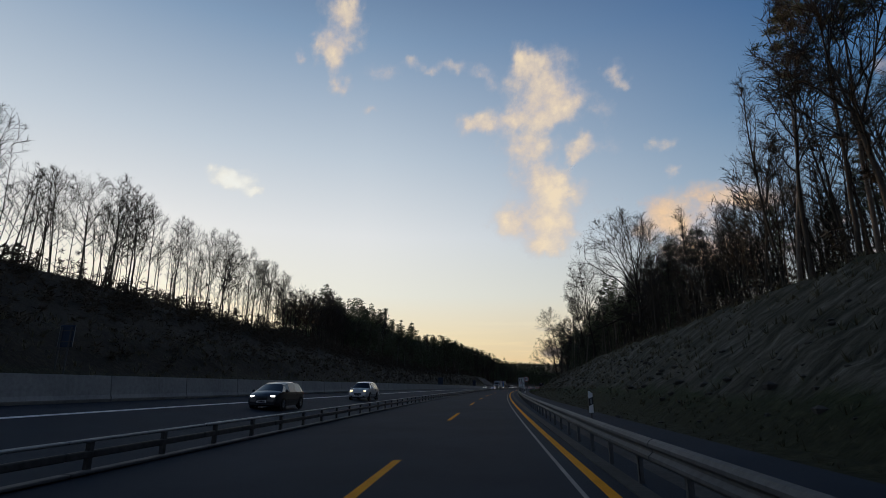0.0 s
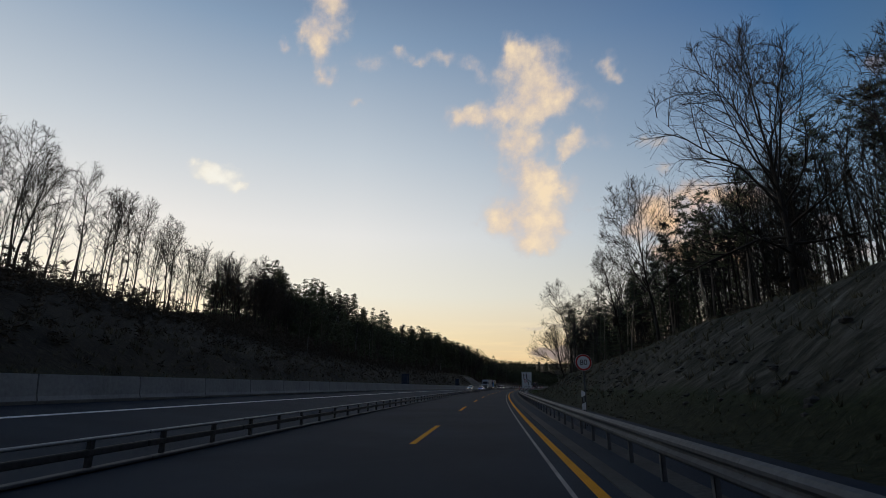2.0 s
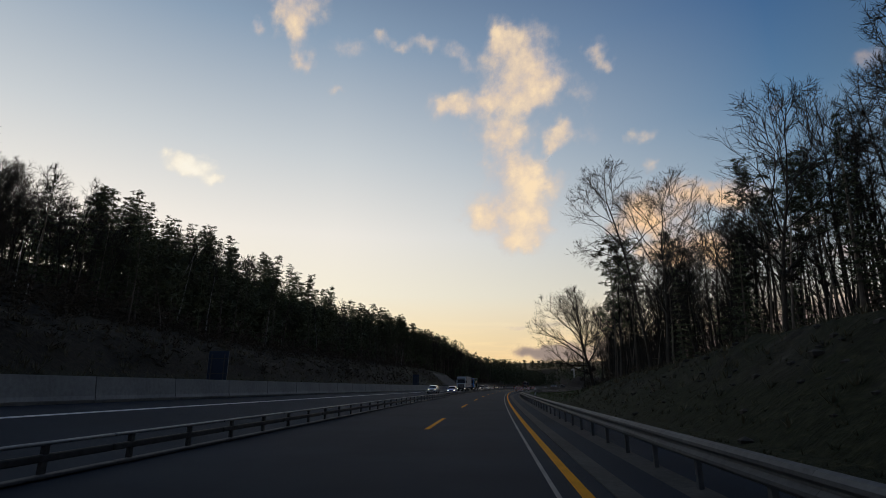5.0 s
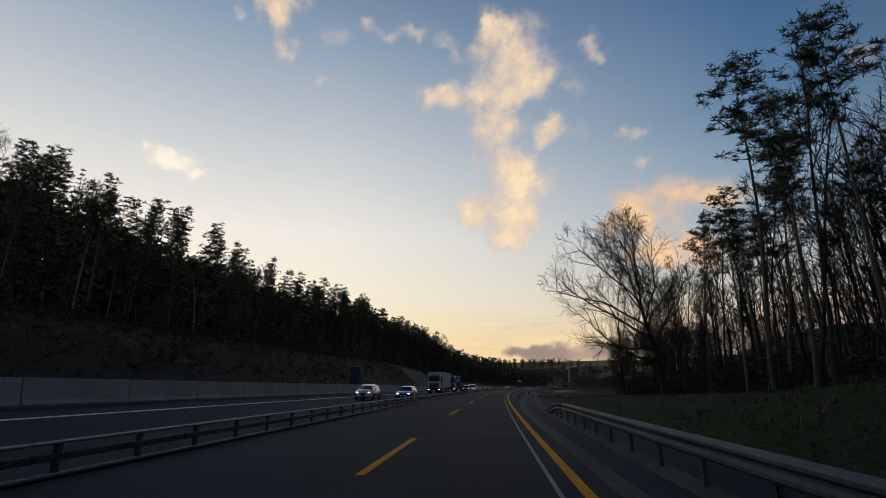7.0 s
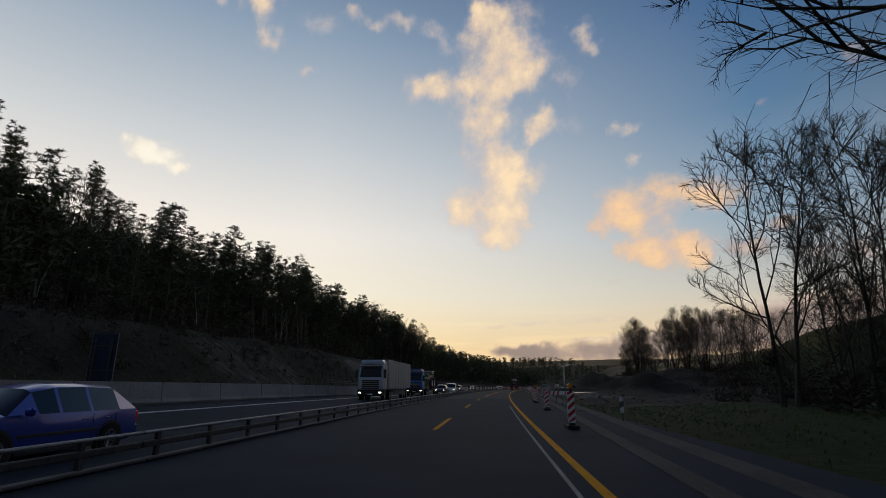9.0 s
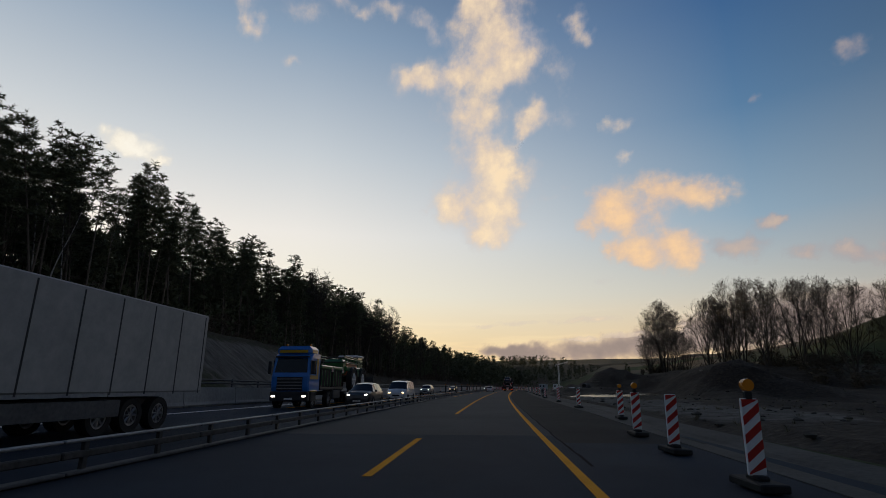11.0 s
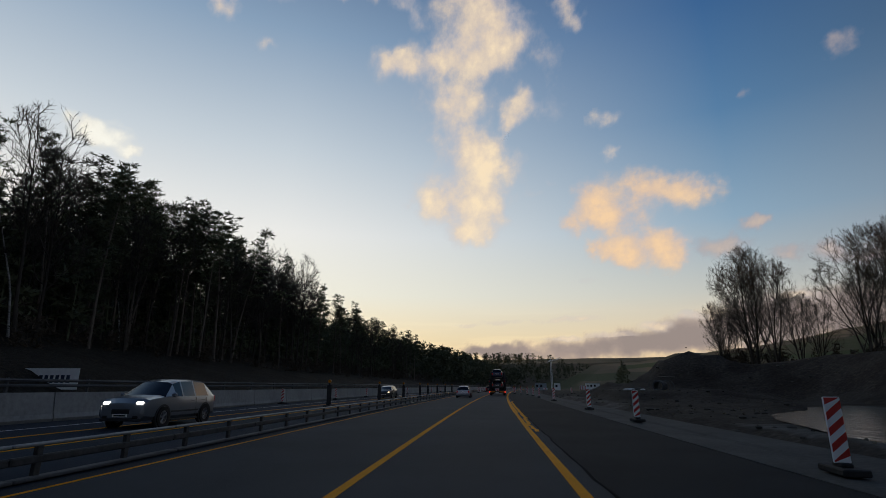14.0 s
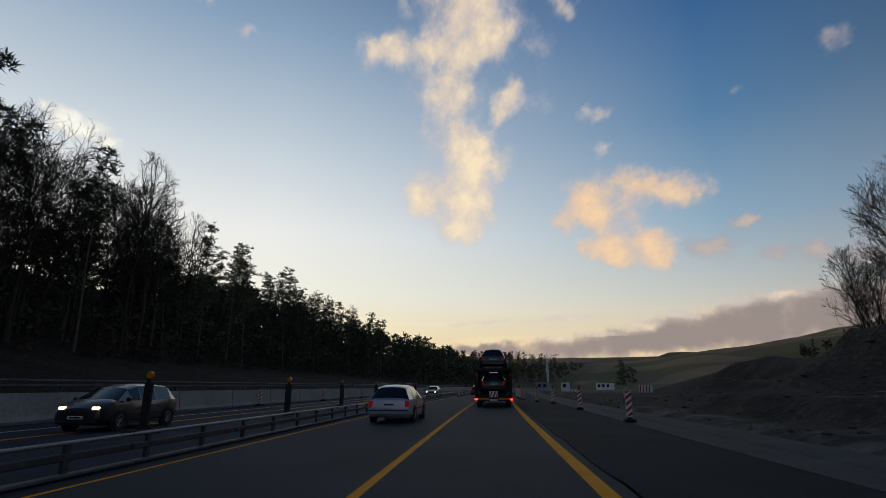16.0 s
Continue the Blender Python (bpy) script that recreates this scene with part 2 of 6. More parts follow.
cloud(80, ((15.3, 30.2, 1.6, 1.0), (15.6, 26.1, 1.7, 1.9), (11.8, 21.4, 1.9, 2.0), (13.4, 19.2, 1.0, 0.4)), 830, "thin mauve veil beside the tall cloud", 12.0, 0.5)
cloud(80, ((16.9, 33.9, 1.3, 1.2), (18.2, 32.5, 1.0, 0.7)), 830, "small faint peach cloud", 3.0, 0.7)
cloud(80, ((-19.4, 38.7, 2.6, 1.6), (-20.1, 36.4, 1.5, 1.6), (-18.9, 33.5, 1.3, 1.0), (-21.9, 37.8, 1.3, 0.8), (-24.3, 35.8, 0.8, 0.8), (-19.0, 41.3, 2.3, 1.3)), 1000, "ragged lit cloud high up", 4.0, 0.86)
cloud(80, ((-13.3, 35.4, 2.4, 0.9), (-9.8, 36.5, 1.5, 0.7), (-3.7, 36.6, 2.4, 0.7), (-0.3, 35.6, 2.0, 0.8), (1.3, 34.3, 0.9, 1.0), (-7.1, 35.8, 1.3, 0.6), (-14.4, 31.1, 1.4, 0.5)), 1000, "thin torn wisps of peach cloud", 5.0, 0.66)
cloud(80, ((-29.8, 21.5, 1.9, 1.0), (-31.1, 22.0, 0.9, 0.6), (-27.4, 20.5, 0.7, 0.5)), 1100, "small bright cream cloud", 6.0, 0.95, CREAM_CLOUD)
cloud(309, ((21.3, 19.3, 2.3, 2.3), (18.6, 17.3, 1.2, 1.3), (26.7, 20.2, 2.6, 1.8), (30.8, 19.4, 2.7, 1.4), (23.8, 17.4, 2.6, 1.5), (27.1, 14.1, 3.1, 1.9), (24.0, 14.1, 2.1, 1.4), (28.7, 13.1, 1.5, 1.3), (21.4, 14.4, 1.3, 0.9)), 950, "broad broken sunset cloud, orange beneath", 7.0, 1.08, ORANGE_CLOUD)
cloud(309, ((33.3, 13.4, 2.5, 1.0), (36.6, 15.4, 1.3, 0.6)), 950, "small mauve cloud", 8.0, 1.12, MAUVE_CLOUD)
cloud(309, ((38.5, 12.4, 1.4, 0.7), (41.9, 11.7, 1.5, 0.9), (45.1, 10.9, 1.7, 0.9)), 830, "row of small mauve clouds", 10.0, 1.08, MAUVE_CLOUD)
cloud(309, ((45.9, 29.2, 1.4, 1.0), (37.4, 27.2, 0.7, 0.5)), 1000, "faint small mauve cloud", 9.0, 0.62, MAUVE_CLOUD)
cloud(309, ((16.6, 22.1, 1.0, 0.4), (23.5, 27.8, 1.5, 0.8), (23.4, 24.4, 0.7, 0.9), (19.5, 11.2, 1.3, 0.5)), 950, "scattered shreds of pale cloud", 11.0, 0.58)
cloud(309, ((8.9, 3.7, 2.6, 0.55), (12.0, 3.5, 3.2, 0.85), (18.0, 3.7, 3.8, 1.05), (24.0, 4.2, 3.6, 1.1), (29.4, 5.0, 3.4, 1.6), (34.5, 5.7, 3.4, 2.0), (39.0, 6.0, 3.4, 1.9), (44.0, 6.2, 4.2, 1.8), (50, 6.4, 5, 1.7)), 600, "long grey cloud bank low over the far hills", 13.0, 1.45, BANK_CLOUD, 0.8)
cloud(309, ((17.0, 4.9, 2.0, 0.3), (22.0, 5.2, 2.2, 0.35), (26.5, 6.0, 1.4, 0.45), (29.8, 6.9, 1.7, 0.5), (34.0, 7.8, 2.2, 0.5), (38.5, 8.1, 2.0, 0.4)), 380, "lit cream crests of the low cloud bank", 15.0, 0.95, CLOUD, 0.6)
cloud(309, ((11.0, 6.9, 3.1, 0.3), (6.5, 6.5, 1.2, 0.2), (18.2, 7.0, 2.7, 0.3)), 600, "thin peach streak of cloud above the bank", 14.0, 0.7, None, 0.4)


# ---- the ground ----
def lerp_table(table, x):
    if x <= table[0][0]:
        return table[0][1]
    for (a, b), (c, d) in zip(table, table[1:]):
        if x <= c:
            k = (x - a) / (c - a)
            return b + (d - b) * k
    return table[-1][1]


CREST = ((-100, 8.0), (0, 8.0), (22, 7.8), (56, 6.8), (79, 6.5), (102, 5.3), (125, 4.4), (152, 2.95), (171, 2.2), (184, 1.3), (215, 0.5), (245, 0.0))
LEFT_FAR = ((-100, 15.8), (65, 15.8), (120, 14.3), (197, 11.5), (290, 10.5), (370, 9.0), (530, 7.5), (900, 7.0))
LEFT_NEAR = ((-100, 5.6), (205, 5.4), (280, 7.0), (319, 6.6), (329, 4.8), (345, 2.9), (369, 2.6), (430, 2.2), (740, 1.7))
LEFT_RISE = ((-100, 1.0), (120, 1.0), (245, 0.6), (300, 0.12), (345, 0.0))
HEAPS = ((404, 28.5, 8, 6.5, 5.4), (395, 34, 8, 5, 3.2), (326, 31.5, 5.4, 4.4, 5.4), (321, 38, 5, 4.5, 1.5), (316, 26, 4, 3, .9), (381, 52, 8, 7, 1.6), (428, 29, 8, 5, 2.2), (462, 36, 14, 8, 2.8), (412, 18.5, 4, 3, 1.2))


def smooth(a, b, x):
    k = min(1.0, max(0.0, (x - a) / (b - a)))
    return k * k * (3 - 2 * k)


def rise(s, u):
    """How far the other carriageway is banked up."""
    return 0.75 * lerp_table(LEFT_RISE, s) * smooth(-9.5, -19.0, u)


def lump(x, y, size, seed=0.0):
    return noise.fractal(Vector((x / size, y / size, seed)), 0.9, 2.1, 4)


def ground_z(s, u):
    p = on_road(s, u)
    far = max(0.0, math.hypot(p.x - 50, p.y - 200) - 600)
    hills = min(195.0 if u > 0 else 95.0, far * (0.118 if u > 0 else 0.062)) * (0.75 + 0.35 * lump(p.x, p.y, 800, 3.3))
    hills += (52 * smooth(60, 420, u) + 36 * smooth(420, 950, u)) * smooth(0, 900, far)
    if u >= 3.6:
        c = lerp_table(CREST, s)
        w = max(5.0, c * 1.38)
        k = (u - 7.5) / w
        z = c * min(1.0, max(0.0, k))
        if k > 1:
            z += min(6.0, (u - 7.5 - w) * 0.1) * smooth(0, 4, c)
        z += (lump(p.x, p.y, 2.6) * 0.3 + lump(p.x * .5 + p.y, p.y - p.x * .5, 1.3, 4.0) * 0.12) * smooth(7.5, 10.0, u) * smooth(0.5, 2.5, c)
        z += lump(p.x, p.y, 12, 5.0) * 0.25 * smooth(9.0, 18.0, u)
        z -= 0.06 + 0.2 * smooth(3.8, 5.0, u) * smooth(8.0, 6.4, u) * smooth(0.2, 1.0, c)
        if s > 245:
            z += sum(h * math.exp(-(((s - a) / w2) ** 2 + ((u - b) / v) ** 2) ** 1.2) for a, b, w2, v, h in HEAPS) * (1 + 0.3 * lump(p.x, p.y, 2.4, 9.0))
            z += 4.3 * smooth(33, 43, u) * smooth(352, 376, s) * smooth(478, 452, s) + 1.0 * smooth(30, 50, u) * smooth(300, 352, s) + (11 + 13 * smooth(500, 430, s)) * smooth(70, 140, u) * smooth(352, 432, s) - 0.3 * smooth(7.9, 8.3, u) * smooth(9.8, 9.2, u) + lump(p.x, p.y, 5, 2.0) * 0.22 * smooth(9, 12, u)
            a, b = (s - 349) * .911 + (u - 20.5) * .411, (u - 20.5) * .911 - (s - 349) * .411
            basin = smooth(1.9, .9, (a / 16.5) ** 2 + (b / 4.4) ** 2)
            z += (-.4 - z) * basin
            z += 1.0 * smooth(12.4, 14.4, u) * smooth(375, 380, s) * smooth(418, 406, s) * smooth(32, 25, u)
        return z + hills
    if u < -18.31:
        base = rise(s, -18.5) + 0.4
        near, top = lerp_table(LEFT_NEAR, s), lerp_table(LEFT_FAR, s)
        if u > -29:
            z = base + (near - base) * smooth(-19.0, -29.5, u) ** (0.85 + 1.9 * smooth(326, 344, s))
        elif u > -58:
            z = near + (top - near) * (-29 - u) / 29
        else:
            z = top + min(13.0, (-58 - u) * (0.1 + 0.42 * smooth(160, 215, s)))
        z += lump(p.x, p.y, 5) * 0.38 * smooth(-20, -24, u)
        return z + hills
    return -0.5 + rise(s, u) + hills


def strip(name, profile, s0, s1, step, mat, parent=None, label="", category="", kind="structure", lift=None, closed=False):
    """A long body: a cross-section of (u, z) points swept along the road."""
    count = max(1, round((s1 - s0) / step))
    verts, faces = [], []
    k = len(profile)
    for i in range(count + 1):
        s = s0 + (s1 - s0) * i / count
        for u, z in profile:
            verts.append(on_road(s, u, z + (lift(s, u) if lift else 0.0)))
    for i in range(count):
        for j in range(k if closed else k - 1):
            a, b = i * k + j, i * k + (j + 1) % k
            faces.append((a, b, b + k, a + k))
    if closed:
        faces.append(tuple(range(k))[::-1])
        faces.append(tuple(count * k + j for j in range(k)))
    me = bpy.data.meshes.new(name)
    me.from_pydata(verts, [], faces)
    me.materials.append(mat)
    ob = new(name, me)
    if parent:
        ob.parent = parent
    if label or kind:
        tagged(ob, label, category, kind=kind if not parent else "")
    return ob


def grid_lines(*spans):
    out = []
    for a, b, step in spans:
        count = max(1, round((b - a) / step))
        out += [a + (b - a) * i / count for i in range(count)]
    return out + [spans[-1][1]]


def build_ground():
    us = grid_lines((-1300, -330, 97), (-330, -90, 24), (-90, -30, 4), (-30, -18.3, 1.3), (-18.3, 3.6, 3.65), (3.6, 25, 0.65), (25, 60, 3.5), (60, 340, 28), (340, 1200, 86))
    ss = grid_lines((-250, -30, 20), (-30, 470, 1.7), (470, 820, 12), (820, 3300, 100))
    verts = [on_road(s, u, ground_z(s, u)) for s in ss for u in us]
    k = len(us)
    faces = [(i * k + j, i * k + j + 1, (i + 1) * k + j + 1, (i + 1) * k + j) for i in range(len(ss) - 1) for j in range(k - 1)]
    me = bpy.data.meshes.new("ground")
    me.from_pydata(verts, [], faces)
    me.polygons.foreach_set("use_smooth", [True] * len(faces))
    soil, litter, field, sand = [], [], [], []
    for s in ss:
        for u in us:
            c = lerp_table(CREST, s)
            w = max(5.0, c * 1.38)
            top = 7.5 + w
            slope = smooth(8.2, 10.0, u) * smooth(top + 2, top - 1, u) * smooth(1.0, 2.6, c)
            works = smooth(7.5, 8.6, u) * smooth(243, 256, s) * smooth(84, 66, u) * smooth(620, 510, s)
            cut = smooth(-28.5, -25.5, u) * smooth(-18, -19.5, u) * max(smooth(284, 296, s) * smooth(337, 327, s), smooth(242, 250, s) * smooth(270, 260, s))
            sand.append(0.85 * smooth(9.6, 10.3, u) * smooth(21, 16, u) * smooth(268, 280, s) * smooth(352, 338, s) + 0.5 * smooth(8.6, 9.2, u) * smooth(14, 11, u) * smooth(350, 362, s) * smooth(430, 400, s) + 0.8 * cut * smooth(280, 285, s))
            field.append(max(smooth(470, 560, s) * smooth(14, 26, u), smooth(900, 1150, s) * smooth(-900, -700, u)))
            litter.append(max(smooth(-19.5, -22.5, u) * (1 - cut) * smooth(1150, 900, s), 0.55 * smooth(178, 166, s) * smooth(4.2, 5.0, u) * smooth(top + 2, top, u) * max(smooth(9.8, 8.2, u), smooth(70, 112, s)), smooth(top, top + 3, u) * smooth(226, 215, s)))
            soil.append((slope * (0.3 + 0.2 * smooth(125, 85, s)) + works + cut * 0.56) if u > 0 or cut else 0.0)
    for name, values in (("soil", soil), ("litter", litter), ("field", field), ("sand", sand)):
        me.attributes.new(name, "FLOAT", "POINT").data.foreach_set("value", values)
    me.materials.append(GROUND)
    return tagged(new("ground", me), "grassy verge, bare earth slopes and far hills at dusk", "ground", kind="structure")


def ground_build(n, l, b):
    fine = noise_node(n, l, 3.0, 8, 0.7)
    mid = noise_node(n, l, 0.35, 6, 0.65)
    streak = noise_node(n, l, 0.9, 6, 0.72, stretch=(0.55, 1.5, 0.4), turn=28)
    grass = ramp(n, l, fine.outputs[0], (0.3, (0.014, 0.024, 0.006)), (0.55, (0.035, 0.05, 0.013)), (0.75, (0.066, 0.07, 0.027)))
    wet = noise_node(n, l, 0.16, 5, 0.6)
    earth = ramp(n, l, fine.outputs[0], (0.3, (0.022, 0.017, 0.013)), (0.52, (0.054, 0.043, 0.033)), (0.7, (0.115, 0.094, 0.075)))
    tuft = ramp(n, l, streak.outputs[0], (0.34, (0.018, 0.019, 0.011)), (0.48, (0.062, 0.058, 0.04)), (0.6, (0.125, 0.116, 0.09)), (0.74, (0.26, 0.245, 0.205)))
    dead = ramp(n, l, fine.outputs[0], (0.32, (0.011, 0.009, 0.006)), (0.52, (0.031, 0.0245, 0.016)), (0.7, (0.068, 0.054, 0.035)))
    soil = n.new("ShaderNodeAttribute")
    soil.attribute_name = "soil"
    litter = n.new("ShaderNodeAttribute")
    litter.attribute_name = "litter"
    edge = math_node(n, l, "ADD", soil.outputs["Fac"], math_node(n, l, "MULTIPLY", math_node(n, l, "SUBTRACT", mid.outputs[0], 0.5), 0.8))
    c = blend(n, l, ramp(n, l, edge, (0.2, (0,) * 3), (0.42, (1,) * 3)).outputs[0], grass.outputs[0], tuft.outputs[0])
    c = blend(n, l, ramp(n, l, edge, (0.62, (0,) * 3), (0.85, (1,) * 3)).outputs[0], c, blend(n, l, ramp(n, l, wet.outputs[0], (0.42, (0,) * 3), (0.55, (1,) * 3)).outputs[0], blend(n, l, 1.0, earth.outputs[0], (.58, .54, .5), "MULTIPLY"), earth.outputs[0]))
    c = blend(n, l, litter.outputs["Fac"], c, dead.outputs[0])
    patch = n.new("ShaderNodeTexVoronoi")
    patch.inputs["Scale"].default_value = 0.011
    tc = n.new("ShaderNodeTexCoord")
    l.new(tc.outputs["Object"], patch.inputs["Vector"])
    part_of = n.new("ShaderNodeSeparateColor")
    l.new(patch.outputs["Color"], part_of.inputs[0])
    sand = n.new("ShaderNodeAttribute")
    sand.attribute_name = "sand"
    gravel = ramp(n, l, streak.outputs[0], (0.3, (0.045, 0.041, 0.036)), (0.5, (0.115, 0.107, 0.096)), (0.7, (0.2, 0.19, 0.172)))
    c = blend(n, l, ramp(n, l, math_node(n, l, "ADD", sand.outputs["Fac"], math_node(n, l, "MULTIPLY", math_node(n, l, "SUBTRACT", mid.outputs[0], 0.5), 1.4)), (0.4, (0,) * 3), (0.65, (1,) * 3)).outputs[0], c, gravel.outputs[0])
    # patchwork of crops; its pale browns also carry the haze of distance
    crops = ramp(n, l, part_of.outputs[0], (0.0, (0.05, 0.078, 0.026)), (0.2, (0.065, 0.078, 0.034)), (0.3, (0.09, 0.078, 0.05)), (0.5, (0.15, 0.115, 0.078)), (0.8, (0.2, 0.15, 0.105)), (1.0, (0.11, 0.085, 0.06)))
    field = n.new("ShaderNodeAttribute")
    field.attribute_name = "field"
    c = blend(n, l, field.outputs["Fac"], c, blend(n, l, 0.35, crops.outputs[0], grass.outputs[0]))
    l.new(c, b.inputs["Base Color"])
    b.inputs["Roughness"].default_value = 0.95
    b.inputs["Specular IOR Level"].default_value = 0.2
    bump(n, l, b, math_node(n, l, "ADD", fine.outputs[0], math_node(n, l, "MULTIPLY", streak.outputs[0], 2.2)), 0.9, 0.14)


GROUND = material("rough_ground", ground_build)
build_ground()
strip("road", ((5.6, -0.05), (5.6, 0.0), (1.4, 0.0), (-2, 0.0), (-6.6, 0.0)), -60, 268, 4, ASPHALT, label="dark asphalt carriageway, dry and slightly worn", category="road")
strip("road", ((5.6, -0.05), (5.6, 0.0), (1.4, 0.0), (-2, 0.0), (-6.6, 0.0)), 268, 760, 4, FRESH_ASPHALT, label="freshly laid darker asphalt of the roadworks", category="road")
strip("opposite_road", tuple((u, 0.0) for u in (-6.6, -8, -9.5, -11, -12.5, -14, -15.5, -17, -18.2)), -60, 760, 4, ASPHALT, label="dark asphalt carriageway for oncoming traffic", category="road", lift=rise)
INNER = ((-100, 1.7), (60, 1.75), (170, 1.8), (193, 1.75), (202, 2.1), (220, 3.0), (245, 4.2), (280, 5.2), (900, 5.2))
OUTER = ((-100, 2.5), (60, 3.0), (170, 3.3), (192, 3.5), (201, 3.8), (220, 4.8), (250, 6.4), (290, 7.8), (900, 7.8))


def gutter():
    """The concrete edge strip with its drainage channel, which widens at the roadworks."""
    shape = ((0, -.03), (0, .02), (.4, -.01), (.46, -.05), (.54, -.05), (.6, -.01), (1, .03), (1, -.12))
    verts, faces, k = [], [], len(shape)
    ss = [-40 + 2.5 * i for i in range(240)]
    for s in ss:
        a, b = lerp_table(INNER, s), lerp_table(OUTER, s)
        verts += [on_road(s, a + (b - a) * f, z) for f, z in shape]
    for i in range(len(ss) - 1):
        faces += [(i * k + j, (i + 1) * k + j, (i + 1) * k + j + 1, i * k + j + 1) for j in range(k - 1)]
    me = bpy.data.meshes.new("gutter")
    me.from_pydata(verts, [], faces)
    me.materials.append(EDGE_CONCRETE)
    tagged(new("gutter", me), "pale concrete edge strip with a shallow drainage channel", "gutter", kind="structure")


gutter()
strip("road", ((5.4, .004), (4.0, .004), (2.8, .004), (1.82, .004)), 266, 560, 4, BLACK_ASPHALT, label="strip of new black asphalt beside the lane", category="road")


def line(u, s0, s1, width, mat, lift=None, z=.006, name="road_marking", label=""):
    return strip(name, ((u + width / 2, z), (u - width / 2, z)), s0, s1, 2.5 if s1 - s0 > 12 else 1.0, mat, lift=lift, label=label or "painted road line", category="marking")


line(1.42, -30, 350, .17, YELLOW, label="continuous yellow edge line of the roadworks lane")
line(1.44, 350, 700, .26, YELLOW, label="broad re-laid yellow edge line")


def wavy(base, s0, s1, width, sway, mat, z, label, seed):
    """A line laid by hand: it wanders and its edges are uneven."""
    rng = random.Random(seed)
    count = int((s1 - s0) / .35)
    verts = []
    for i in range(count + 1):
        s = s0 + (s1 - s0) * i / count
        u = base + sway * noise.fractal(Vector((s * .45, seed, 0)), .8, 2, 3)
        w = width * (.5 + .12 * rng.uniform(-1, 1))
        verts += [on_road(s, u + w, z), on_road(s, u - w, z)]
    me = bpy.data.meshes.new("road_marking")
    me.from_pydata(verts, [], [(2 * i, 2 * i + 2, 2 * i + 3, 2 * i + 1) for i in range(count)])
    me.materials.append(mat)
    tagged(new("road_marking", me), label, "marking", kind="structure")


wavy(1.69, 345, 371, .17, .05, YELLOW, .008, "second strip of yellow tape laid crooked on the line", 8)
wavy(1.8, 371, 372.5, .17, .3, YELLOW, .012, "torn end of yellow tape", 9)
wavy(1.62, 338, 346, .14, .22, YELLOW, .01, "loose crooked yellow tape beside the edge line", 3)
wavy(1.8, 262, 520, .06, .06, TAR, .004, "dark tar seam beside the edge line", 5)
line(1.04, -30, 246, .07, OLD_LINE, label="old thin white edge line")
line(-1.92, 279.7, 700, .16, YELLOW, label="continuous yellow lane line")
for i in range(-2, 15):
    line(-2.02, 4.4 + 18.3 * i, 10.6 + 18.3 * i, .16, YELLOW, label="yellow lane dash")
line(-6.15, 325, 600, .1, YELLOW, label="thin yellow line along the barrier")
line(-15.0, -40, 290, .28, WHITE_LINE, rise, label="white edge line of the opposite carriageway")
for i in range(-2, 16):
    line(-10.9, 1.0 + 18.3 * i, 7.0 + 18.3 * i, .15, WHITE_LINE, rise, label="white lane dash of the opposite carriageway")
line(-10.6, 285, 700, .2, YELLOW, rise, label="yellow lane line of the opposite carriageway")
line(-13.2, 285, 700, .22, YELLOW, rise, label="yellow lane line of the opposite carriageway")
line(-15.4, 285, 700, .14, WHITE_LINE, rise, label="old white line of the opposite carriageway")

# the low concrete wall behind the opposite carriageway: a core and its cast panels
wall = strip("retaining_wall", ((-17.95, 0), (-18.05, 1.12), (-18.3, 1.12), (-18.4, -.3)), -60, 700, 4, CONCRETE, label="long low concrete safety wall with joints", category="wall", lift=lambda s, u: rise(s, -18), closed=True)
pm = bpy.data.meshes.new("panel")
pv = [(x, y, z) for y in (-2.99, 2.99) for x, z in ((0, -.1), (.12, .12), (.05, .3), (-.04, 1.15), (-.24, 1.15), (-.3, 1.0))]
pm.from_pydata(pv, [], [(j, j + 1, j + 7, j + 6) for j in range(5)] + [tuple(range(5, -1, -1)), tuple(range(6, 12))])
pm.materials.append(CONCRETE)
for i in range(108):
    s = -40 + 6.0 * i
    p = on_road(s, -17.86, rise(s, -18))
    ob = new("panel", pm)
    ob.parent = wall
    ob.matrix_basis = pose(p.x, p.y, p.z, 0, 0, along(s)) @ pose(0, 0, 0, math.degrees(math.atan((rise(s + 3, -18) - rise(s - 3, -18)) / 6)), 0, 0)


# steel rails on posts along the wall beside the roadworks
def wall_rail():
    root = new("wall_rail")
    for z in (.22, .42):
        strip("rail", ((-18.06, 1.14 + z), (-18.02, 1.2 + z), (-18.06, 1.26 + z), (-18.12, 1.26 + z), (-18.12, 1.14 + z)), 262, 560, 6, STEEL, root, lift=lambda s, u: rise(s, -18), closed=True)
    me = bpy.data.meshes.new("post")
    me.from_pydata([(x, y, z) for z in (-.1, .6) for x, y in ((-.05, -.04), (.05, -.04), (.05, .04), (-.05, .04))], [], [(0, 1, 5, 4), (1, 2, 6, 5), (2, 3, 7, 6), (3, 0, 4, 7), (4, 5, 6, 7)])
    me.materials.append(STEEL)
    for i in range(75):
        s = 263 + 4 * i
        p = on_road(s, -18.16, 1.12 + rise(s, -18))
        ob = new("post", me)
        ob.parent = root
        ob.matrix_basis = pose(p.x, p.y, p.z, 0, 0, along(s))
    tagged(root, "two grey steel rails on short posts along the wall", "rail", kind="structure")


wall_rail()


